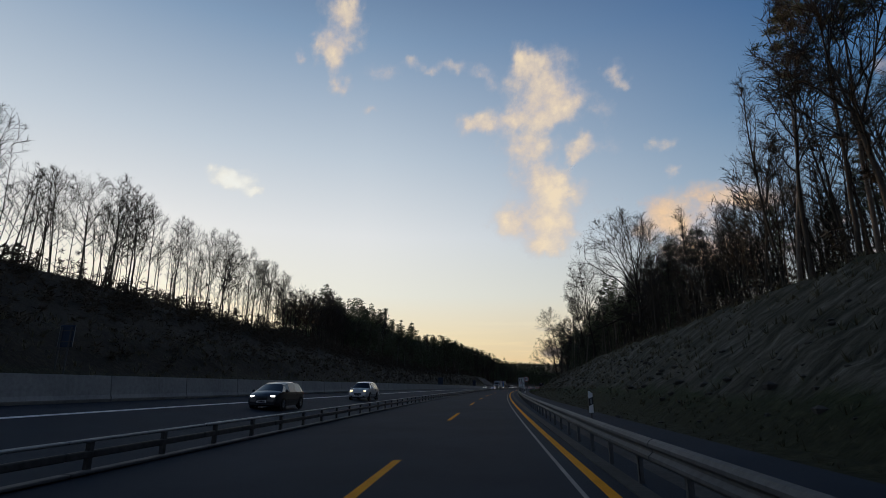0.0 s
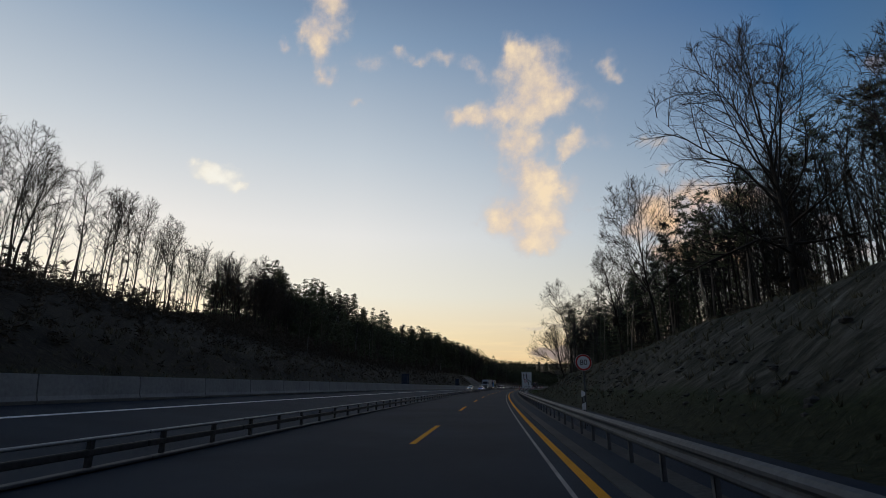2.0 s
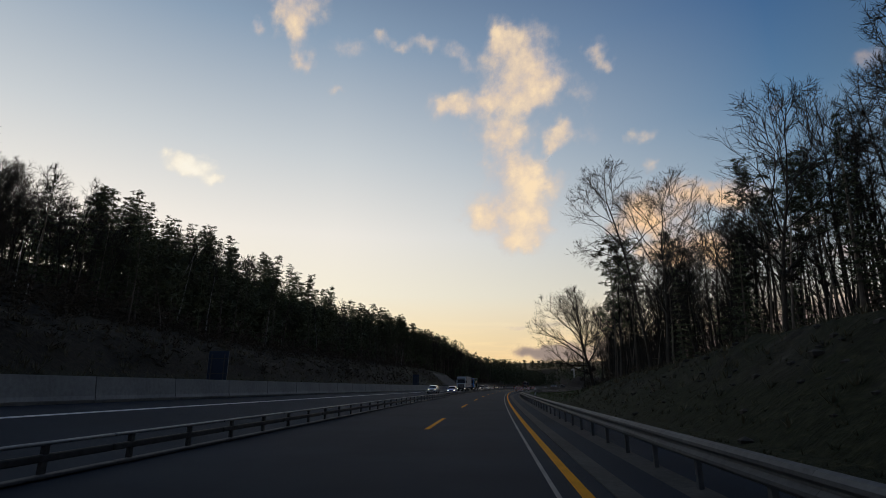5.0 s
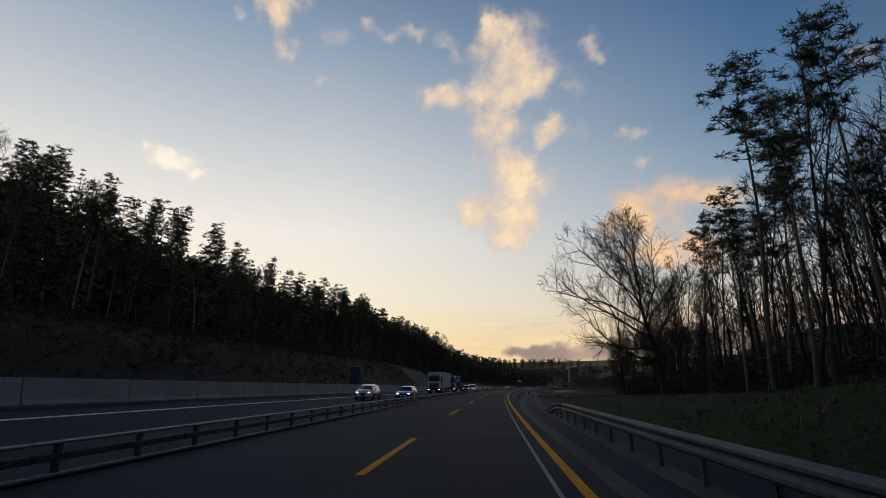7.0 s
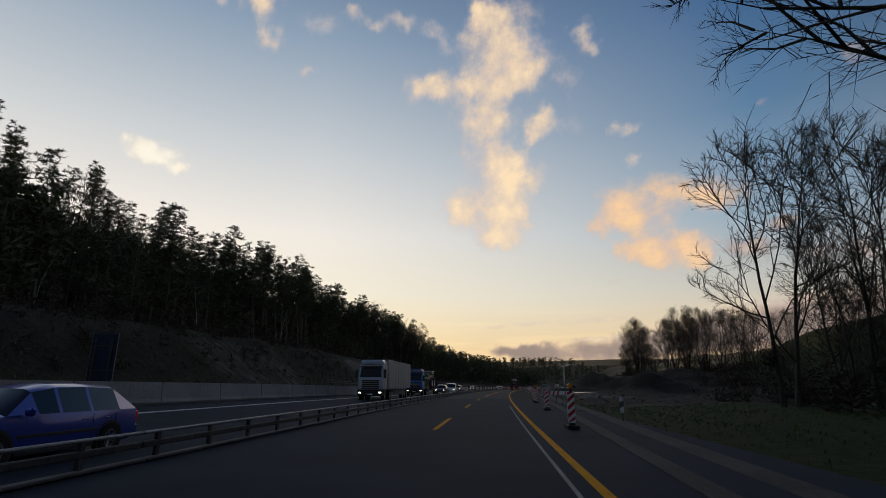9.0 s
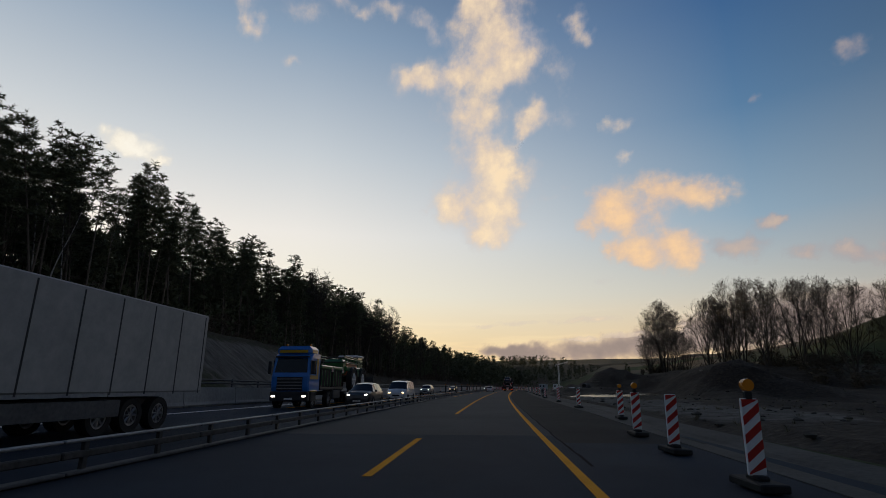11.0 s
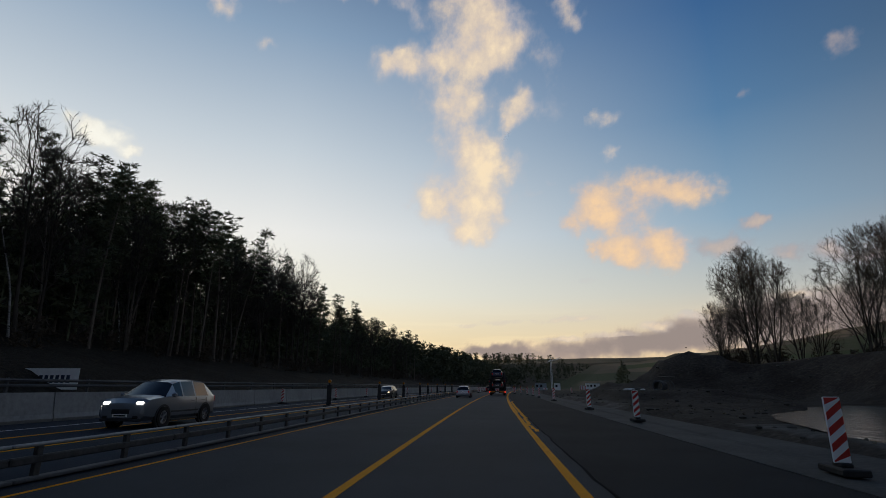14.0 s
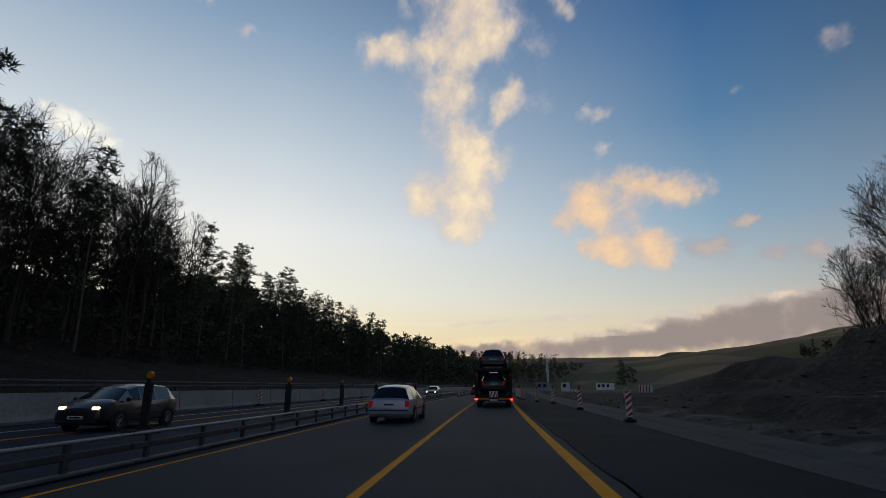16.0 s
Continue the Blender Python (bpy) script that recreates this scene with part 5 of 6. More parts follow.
def works_board(s, u, w, h, label):
    root = new("barrier_board")
    solid("panel", WHITE_PAINT, root, [(-w / 2, w / 2, -.015, .015, .75, .75 + h)], .006)
    for k in range(max(2, int(w / .32))):
        x = -w / 2 + .08 + k * .32
        solid("stripe", RED_SHEET, root, quads=[(((x, .76), (x + .12, .76), (x + .2, .74 + h), (x + .08, .74 + h)), -.02, -.016)])
    for x in (-w * .4, w * .4):
        solid("leg", STEEL, root, [(x - .02, x + .02, -.25, .25, 0, .04), (x - .02, x + .02, -.02, .02, 0, .8)])
    root.matrix_basis = stand(root, s, u, max(0.02, ground_z(s, u)), random.uniform(-15, 15))
    return tagged(root, label, "barrier board", "roadworks boards")


for s, u, w, h in ((246, 4.4, 1.2, .3), (249, 5.2, 1.0, .25), (425, 15.8, 1.5, .75), (430, 8.8, .9, .3)):
    works_board(s, u, w, h, "low red and white striped roadworks barrier board")

# the back of a round sign standing on a stack of rubber feet
foot = new("temporary_sign")
for k in range(3):
    solid("base_plate", BLACK_RUBBER, foot, [(-.3 + .02 * k, .3 - .015 * k, -.22, .2, .1 * k, .1 * k + .095)], .02)
solid("pole", STEEL, foot, tubes=[((0, 0, .25), (0, 0, 1.12), .03, 8)])
solid("sign_back", DARK_STEEL, foot, tubes=[((0, .04, .8), (0, .055, .8), .34, 28)])
solid("sign_rim", DARK_PLASTIC, foot, tubes=[((0, .056, .8), (0, .07, .8), .345, 28)])
foot.matrix_basis = stand(foot, 323, 6.1, .03, 14)
tagged(foot, "dark back of a round sign on stacked rubber feet", "road sign")

# long plank rails along the field road
PALE_WOOD = worn("pale_weathered_wood", (0.16, 0.145, 0.12), (0.34, 0.31, 0.26), 6, 0.9, 0, 0.3, 0.8, stretch=(1, .2, 1))
for i in range(18):
    s = 373 + i * 3.0
    if 386 < s < 396:
        continue
    rail = new("field_rail")
    solid("plank", PALE_WOOD, rail, [(-.03, .03, -1.49, 1.49, -.13, 0)], .01)
    for y in (-1.3, 1.3):
        solid("post", PALE_WOOD, rail, [(-.045, .045, y - .045, y + .045, -1.6, .05)], .008)
    rail.matrix_basis = stand(rail, s, 42.5, 4.8, 0)
    tagged(rail, "pale plank rail on short posts by the field road", "fence", "field rails")

# a culvert pipe left on the site
def pipe(s, u, r, turn):
    root = new("culvert_pipe")
    ring("pipe_wall", STEEL, root, r * .8, r, 2.2, 24, (0, 0, r))
    for k in range(5):
        ring("rib", STEEL, root, r, r * 1.05, .1, 24, (0, -.9 + .4 * k, r))
    root.matrix_basis = stand(root, s, u, ground_z(s, u) - .05, turn)
    tagged(root, "short dull steel culvert pipe lying on bare soil", "pipe")


pipe(387, 19.8, .64, 62)


# planks, a torn bundle of sheeting and a broken post left lying
def lying_plank(s, u, long, turn, wide=.24):
    root = new("plank")
    solid("board", PALE_WOOD, root, [(-wide / 2, wide / 2, -long / 2, long / 2, 0, .05)], .008)
    solid("batten", PALE_WOOD, root, [(-wide / 2 - .1, wide / 2 + .1, long * k - .05, long * k + .05, .05, .09) for k in (-.3, .3)], .006)
    z = min(ground_z(s, u), 3.0)
    root.matrix_basis = stand(root, s, u, z + .06, turn)
    tagged(root, "weathered grey scaffold plank lying on the soil", "plank", "planks on the site")


for spot in ((385.6, 15.0, 2.2, 70), (387.3, 18.2, 4.2, -62), (389.2, 18.9, 4.4, -66), (393.5, 20.5, 6.5, -70), (397, 24.5, 5.0, -72), (391, 15.6, 2.4, 78)):
    lying_plank(*spot)


def sheet_bundle(s, u, long, mat, label, turn, seed):
    rng = random.Random(seed)
    bm = bmesh.new()
    bmesh.ops.create_icosphere(bm, subdivisions=3, radius=1)
    for v in bm.verts:
        k = 1 + .3 * noise.fractal(v.co * 1.7 + Vector((seed, 0, 0)), .9, 2.0, 4)
        v.co = Vector((v.co.x * .26 * k, v.co.y * long / 2 * k, max(-.4, v.co.z) * .17 * k + rng.uniform(-.01, .01)))
    me = bpy.data.meshes.new("sheeting")
    bm.to_mesh(me)
    bm.free()
    me.materials.append(mat)
    ob = new("plastic_sheeting", me)
    ob.matrix_basis = stand(ob, s, u, ground_z(s, u) + .09, turn)
    tagged(ob, label, "sheeting", "sheeting on the site")


sheet_bundle(388.7, 16.5, 1.7, WHITE_PAINT, "crumpled white plastic sheeting on bare soil", -64, 1)
sheet_bundle(389.6, 17.1, 2.6, BLACK_RUBBER, "rolled black plastic sheeting on bare soil", -70, 2)
sheet_bundle(389.3, 18.3, .7, WHITE_PAINT, "small crumpled bag on bare soil", 20, 3)

# a pool of rain water on the site
verts, faces = [], []
rng = random.Random(4)
for i in range(40):
    a = 2 * math.pi * i / 40
    k = 1 + .16 * math.sin(3 * a + 1) + .1 * math.sin(7 * a) + .06 * rng.random()
    x, y = 18.5 * math.cos(a) * k, 5.0 * math.sin(a) * k
    verts.append(on_road(349 + .911 * x - .411 * y, 20.5 + .411 * x + .911 * y, -.12))
me = bpy.data.meshes.new("water")
me.from_pydata(verts, [], [tuple(range(40))])


def water_build(n, l, b):
    b.inputs["Base Color"].default_value = (0.03, 0.027, 0.022, 1)
    b.inputs["Roughness"].default_value = 0.18
    bump(n, l, b, noise_node(n, l, 1.3, 3, 0.5, stretch=(1, .4, 1)).outputs[0], 0.6, 0.1)


WATER = material("rain_water", water_build)
me.materials.append(WATER)
tagged(new("water", me), "still rain pool on the bare building site", "water", kind="structure")


# tower crane and huts far ahead
def crane(s, u):
    """A slim tower crane: a lattice mast, a jib that points up a little, ties and a counterweight."""
    root = new("tower_crane")
    g = ground_z(s, u)
    z1 = g + 19
    for x in (-.5, .5):
        for y in (-.5, .5):
            solid("mast_leg", WHITE_PAINT, root, [(x - .1, x + .1, y - .1, y + .1, g - 1, z1)])
    for k in range(14):
        z, h = g + (z1 - g) * k / 14, (z1 - g) / 14
        solid("lattice", WHITE_PAINT, root, tubes=[((-.5, -.5, z), (.5, -.5, z + h), .06, 4), ((.5, .5, z), (-.5, .5, z + h), .06, 4)])
    solid("jib", WHITE_PAINT, root, tubes=[((-2.5, y, z1), (8, y, z1 + 2.6), .12, 5) for y in (-.35, .35)] + [((-2.5, 0, z1 + .6), (8, 0, z1 + 3.0), .1, 5)])
    solid("tie", WHITE_PAINT, root, tubes=[((-2.4, 0, z1 + .5), (0, 0, z1 + 3), .07, 5), ((0, 0, z1 + 3), (7, 0, z1 + 2.7), .07, 5), ((0, 0, z1), (0, 0, z1 + 3), .14, 5)])
    solid("counterweight", CONCRETE, root, [(-2.9, -1.9, -.6, .6, z1 - 1.1, z1 + .1)], .08)
    root.matrix_basis = stand(root, s, u, 0, 8)
    return tagged(root, "pale tower crane far beyond the roadworks", "crane")


crane(715, 9.5)


def hut(s, u, w, h, mat, label):
    root = new("site_hut")
    g = max(0.0, ground_z(s, u))
    solid("wall", mat, root, [(-w / 2, w / 2, -1.2, 1.2, 0, h)], .03)
    solid("roof", STEEL, root, [(-w / 2 - .08, w / 2 + .08, -1.28, 1.28, h, h + .1)], .02)
    for k in range(max(1, int(w / 1.6))):
        x = -w / 2 + .8 + k * 1.5
        solid("window", GLASS, root, [(x - .4, x + .4, -1.215, -1.195, h * .45, h * .8)])
    root.matrix_basis = stand(root, s, u, g)
    return tagged(root, label, "site hut", "site huts")


HUT_GREY = worn("hut_grey", (0.3, 0.33, 0.36), (0.45, 0.48, 0.5), 4, 0.6, 0.1, 0.1, 0.6)
hut(520, 10, 4.2, 2.5, HUT_GREY, "grey portable site hut with windows")
hut(520, 16, 2.2, 2.5, WHITE_PAINT, "small white portable site hut")
hut(560, 32, 6, 2.6, WHITE_PAINT, "long white portable site hut")
hut(300, 92, 14, 5, CONCRETE, "low pale farm building behind the trees")


# ---- vehicles: x to the right, y ahead, z up from the road under the rear axle's middle ----
def wheel(parent, x, y, r, w, mat=None, spokes=5):
    side = 1 if x > 0 else -1
    hub = new("wheel")
    hub.parent = parent
    hub.matrix_basis = pose(x, y, r)
    ring("tyre", TYRE, hub, r * .62, r, w, 22)
    ring("rim", mat or RIM, hub, r * .5, r * .63, w * .86, 22)
    solid("hub_cap", mat or RIM, hub, tubes=[((side * w * .2, 0, 0), (side * w * .42, 0, 0), r * .2, 12)])
    for k in range(spokes):
        a = 2 * math.pi * k / spokes
        c, q = math.cos(a), math.sin(a)
        solid("spoke", mat or RIM, hub, tubes=[((side * w * .34, c * r * .1, q * r * .1), (side * w * .34, c * r * .56, q * r * .56), r * .075, 5)])
    solid("brake_disc", DARK_STEEL, hub, tubes=[((-side * w * .1, 0, 0), (side * w * .1, 0, 0), r * .5, 16)])
    return hub


STYLES = {
    # name: length, half width, height, belt, rear axle, front axle, wheel radius, stations (along, top, roof half width, half width, underside)
    "hatch": (4.0, .86, 1.49, .93, .62, 3.15, .32, ((0, .62, .7, .82, .42), (.05, .9, .8, .9, .3), (.12, 1.0, .78, .97, .24), (.34, 1.36, .66, 1, .2), (.46, 1.43, .67, 1, .19), (1.28, 1.49, .68, 1, .19), (1.33, 1.49, .68, 1, .19), (2.12, 1.47, .68, 1, .19), (2.17, 1.46, .68, 1, .19), (2.62, 1.36, .65, 1, .19), (3.3, 1.0, .78, 1, .19), (3.72, .88, .76, .96, .2), (3.93, .72, .7, .88, .24), (4.0, .52, .6, .76, .3))),
    "wagon": (4.54, .865, 1.46, .9, .98, 3.69, .315, ((0, .6, .72, .82, .4), (.05, .88, .8, .9, .28), (.14, .95, .78, .97, .24), (.58, 1.36, .62, 1, .2), (.72, 1.42, .63, 1, .19), (1.5, 1.46, .65, 1, .19), (1.58, 1.46, .65, 1, .19), (2.3, 1.45, .65, 1, .19), (2.38, 1.44, .65, 1, .19), (2.85, 1.36, .62, 1, .19), (3.5, .95, .76, 1, .19), (4.2, .82, .74, .96, .2), (4.46, .68, .68, .86, .24), (4.54, .5, .55, .74, .3))),
    "suv": (4.45, .91, 1.66, 1.04, .85, 3.5, .36, ((0, .7, .72, .82, .46), (.05, .98, .82, .92, .36), (.14, 1.06, .8, .97, .3), (.5, 1.52, .66, 1, .27), (.66, 1.6, .67, 1, .26), (1.5, 1.66, .69, 1, .26), (1.58, 1.66, .69, 1, .26), (2.3, 1.65, .69, 1, .26), (2.38, 1.64, .69, 1, .26), (2.75, 1.55, .66, 1, .26), (3.4, 1.1, .8, 1, .26), (4.15, 1.0, .8, .97, .28), (4.38, .84, .74, .88, .32), (4.45, .62, .62, .78, .38))),
    "van": (5.1, .96, 1.92, 1.1, .95, 4.1, .34, ((0, .8, .8, .88, .4), (.03, 1.1, .84, .94, .3), (.06, 1.2, .84, .98, .26), (.16, 1.8, .78, 1, .24), (.3, 1.88, .79, 1, .23), (1.8, 1.92, .8, 1, .23), (1.9, 1.92, .8, 1, .23), (3.0, 1.91, .8, 1, .23), (3.1, 1.9, .79, 1, .23), (3.5, 1.8, .74, 1, .23), (4.35, 1.18, .84, 1, .23), (4.85, .98, .8, .96, .25), (5.04, .8, .72, .88, .28), (5.1, .55, .6, .76, .34))),
}


def car(style, mat, label, lamps=HEADLAMP, tails=TAIL_FAINT, rails=False, name="car"):
    length, half, height, belt, rear, front, wr, stations = STYLES[style]
    root = new(name)
    sections = []
    for y, top, roof, w, low in stations:
        w = half * w
        b = min(belt, top - .04)
        r = half * roof if top > belt + .15 else w * .9
        sections.append([(0, low), (w * .86, low), (w, low + .13), (w * 1.01, low + (b - low) * .6), (w * .965, b), (r + .03, top - .07), (r * .78, top - .008), (0, top + .012)])
    n = len(stations)
    groups = {"body": [], "windscreen": [], "rear_window": [], "left": [[], [], []], "right": [[], [], []]}
    panes = {(3, 4): 0, (4, 5): 0, (6, 7): 1, (8, 9): 2}
    for i in range(n - 1):
        for k in range(7):
            for side in (-1, 1):
                q = [(i, k, side), (i + 1, k, side), (i + 1, k + 1, side), (i, k + 1, side)]
                if side < 0:
                    q.reverse()
                if k >= 5 and i == 9:
                    groups["windscreen"].append(q)
                elif k >= 5 and i == 2:
                    groups["rear_window"].append(q)
                elif k == 4 and (i, i + 1) in ((4, 5), (6, 7), (8, 9)) :
                    groups["right" if side > 0 else "left"][panes[(i, i + 1)]].append(q)
                else:
                    groups["body"].append(q)

    def build(part_name, quads, m, out=0.0, cap=False):
        at, verts, faces = {}, [], []
        for q in quads:
            f = []
            for i, k, side in q:
                x, z = sections[i][k]
                key = (i, k, side if x > 1e-6 else 0)
                if key not in at:
                    at[key] = len(verts)
                    verts.append((side * x * (1 + out), stations[i][0] - rear, z))
                f.append(at[key])
            if len(set(f)) >= 3:
                faces.append(tuple(dict.fromkeys(f)))
        if cap:
            for i in (0, n - 1):
                loop = [at[(i, k, 1 if sections[i][k][0] > 1e-6 else 0)] for k in range(8)] + [at[(i, k, -1)] for k in range(6, 0, -1)]
                faces.append(tuple(loop if i == 0 else loop[::-1]))
        return mesh_part(part_name, verts, faces, m, root)

    build("body", groups["body"], mat, cap=True).data.set_sharp_from_angle(angle=radians(24))
    build("windscreen", groups["windscreen"], GLASS)
    build("rear_window", groups["rear_window"], GLASS)
    for side in ("left", "right"):
        for pane in groups[side]:
            build("side_window", pane, GLASS)
    nose, tail = length - rear, -rear
    for x in (-1, 1):
        for y in (0, front - rear):
            ring("wheel_arch", DARK_PLASTIC, root, wr * 1.02, wr * 1.2, .07, 22, (x * half * .975, y, wr))
            wheel(root, x * half * .93, y, wr, .21)
        hl = min(belt, stations[-3][1]) - .1
        solid("headlight", lamps, root, [(x * half * .66 - .11, x * half * .66 + .11, nose - .18, nose - .025, hl - .1, hl)], .03)
        solid("fog_lamp_recess", DARK_PLASTIC, root, [(x * half * .6 - .1, x * half * .6 + .1, nose - .1, nose + .005, .36, .46)], .015)
        tz = belt - (.34 if style != "suv" else .3)
        solid("tail_light", tails, root, [(x * half * .82 - .09, x * half * .82 + .07, tail + .0, tail + .26, tz + .04, tz + .3)], .03)
        solid("mirror", mat, root, [(x * (half + .09) - .09, x * (half + .09) + .09, stations[9][0] - rear + .28, stations[9][0] - rear + .4, belt - .02, belt + .13)], .04)
        for y in (stations[6][0] - rear + .05, stations[4][0] - rear + .25):
            solid("door_handle", mat, root, [(x * half * .985 - .015, x * half * .985 + .015, y, y + .18, belt - .17, belt - .13)], .008)
            solid("door_gap", BLACK_PRINT, root, [(x * half * 1.003 - .004, x * half * 1.003 + .004, y - .12, y - .108, .35, belt - .05)])
        solid("sill", DARK_PLASTIC, root, [(x * half * .97 - .03, x * half * .97 + .03, wr * 1.3, front - rear - wr * 1.3, .2, .28)], .012)
        solid("side_trim", DARK_PLASTIC, root, [(x * half * 1.0 - .012, x * half * 1.0 + .014, wr * 1.25, front - rear - wr * 1.25, .5, .56)], .006)
        if rails:
            solid("roof_rail", DARK_PLASTIC, root, tubes=[((x * half * .62, stations[4][0] - rear, height - .01), (x * half * .62, stations[4][0] - rear + .3, height + .05), .02, 6), ((x * half * .62, stations[4][0] - rear + .3, height + .05), (x * half * .62, stations[8][0] - rear - .1, height + .05), .02, 6), ((x * half * .62, stations[8][0] - rear - .1, height + .05), (x * half * .62, stations[9][0] - rear - .15, height - .04), .02, 6)])
    solid("grille", DARK_PLASTIC, root, [(-half * .36, half * .36, nose - .06, nose + .008, .5, .66)], .015)
    solid("front_bumper", DARK_PLASTIC, root, [(-half * .8, half * .8, nose - .12, nose + .015, .26, .36)], .03)
    solid("rear_bumper", mat, root, [(-half * .9, half * .9, tail - .05, tail + .25, .34, .56)], .04)
    solid("bumper_strip", DARK_PLASTIC, root, [(-half * .88, half * .88, tail - .058, tail - .045, .47, .51)], .004)
    plate = solid("number_plate", WHITE_PAINT, root, [(-.26, .26, tail - .012, tail + .1, .66, .77)], .004)
    solid("plate_bar", BLACK_PRINT, plate, [(-.18, -.06, tail - .016, tail - .013, .69, .74), (-.02, .2, tail - .016, tail - .013, .69, .74)])
    plate = solid("number_plate", WHITE_PAINT, root, [(-.26, .26, nose - .02, nose + .024, .4, .5)], .004)
    solid("plate_bar", BLACK_PRINT, plate, [(-.2, .2, nose + .024, nose + .028, .425, .475)])
    solid("rear_wiper", BLACK_PRINT, root, tubes=[((-.05, stations[2][0] - rear - .03, stations[2][1] + .03), (-.45, stations[2][0] - rear + .03, stations[2][1] + .1), .012, 5)])
    solid("exhaust", DARK_STEEL, root, tubes=[((-.4, tail - .02, .26), (-.4, tail + .3, .26), .035, 8)])
    return tagged(root, label, "car")


SILVER = paint("silver_paint", (0.5, 0.54, 0.6), 0.5)
BLACK_CAR = paint("black_paint", (0.02, 0.022, 0.028), 0.1)
WHITE_CAR = paint("white_paint", (0.72, 0.73, 0.74), 0.0)
BLUE_CAR = paint("blue_paint", (0.02, 0.06, 0.42), 0.3)
GREY_CAR = paint("grey_paint", (0.2, 0.22, 0.25), 0.4)
DARK_BLUE = paint("dark_blue_paint", (0.02, 0.03, 0.07), 0.3)
RED_CAR = paint("dark_red_paint", (0.12, 0.012, 0.014), 0.2)

car("wagon", SILVER, "silver estate car with roof rails in the next lane", LENS, TAIL, True).matrix_basis = stand(None, 387.8, -4.1)
ONCOMING = 180
car("hatch", BLACK_CAR, "black hatchback with lit headlamps on the opposite carriageway").matrix_basis = stand(None, 30.5, -12.4, rise(30, -12.4), ONCOMING)
car("suv", WHITE_CAR, "white compact SUV with warm headlamps", WARM_LAMP).matrix_basis = stand(None, 49.5, -12.3, rise(49, -12.3), ONCOMING)
car("hatch", SILVER, "silver small hatchback with one bright headlamp", WARM_LAMP).matrix_basis = stand(None, 212.5, -12.3, rise(212, -12.3), ONCOMING)
car("wagon", BLUE_CAR, "bright blue estate car passing on the opposite carriageway").matrix_basis = stand(None, 217.2, -9.3, rise(217, -9.3), ONCOMING)
car("suv", BLACK_CAR, "black SUV with lit headlamps beside the barrier").matrix_basis = stand(None, 290.5, -9.2, rise(288, -9.2), ONCOMING)
car("van", WHITE_CAR, "white panel van with lit headlamps", WARM_LAMP, name="van").matrix_basis = stand(None, 304, -9.1, rise(304, -9.1), ONCOMING)
car("suv", GREY_CAR, "grey SUV with bright headlamps").matrix_basis = stand(None, 341, -12.2, rise(341, -12.2), ONCOMING)
car("hatch", BLACK_CAR, "black small hatchback with amber-lit headlamp", WARM_LAMP).matrix_basis = stand(None, 385.4, -13.1, rise(385, -13.1), ONCOMING)
car("wagon", DARK_BLUE, "dark car with bright headlamps far down the road").matrix_basis = stand(None, 440, -9.0, 0, ONCOMING)
car("hatch", RED_CAR, "dark red car with lit tail lamps ahead", LENS, TAIL).matrix_basis = stand(None, 455, -4.0)


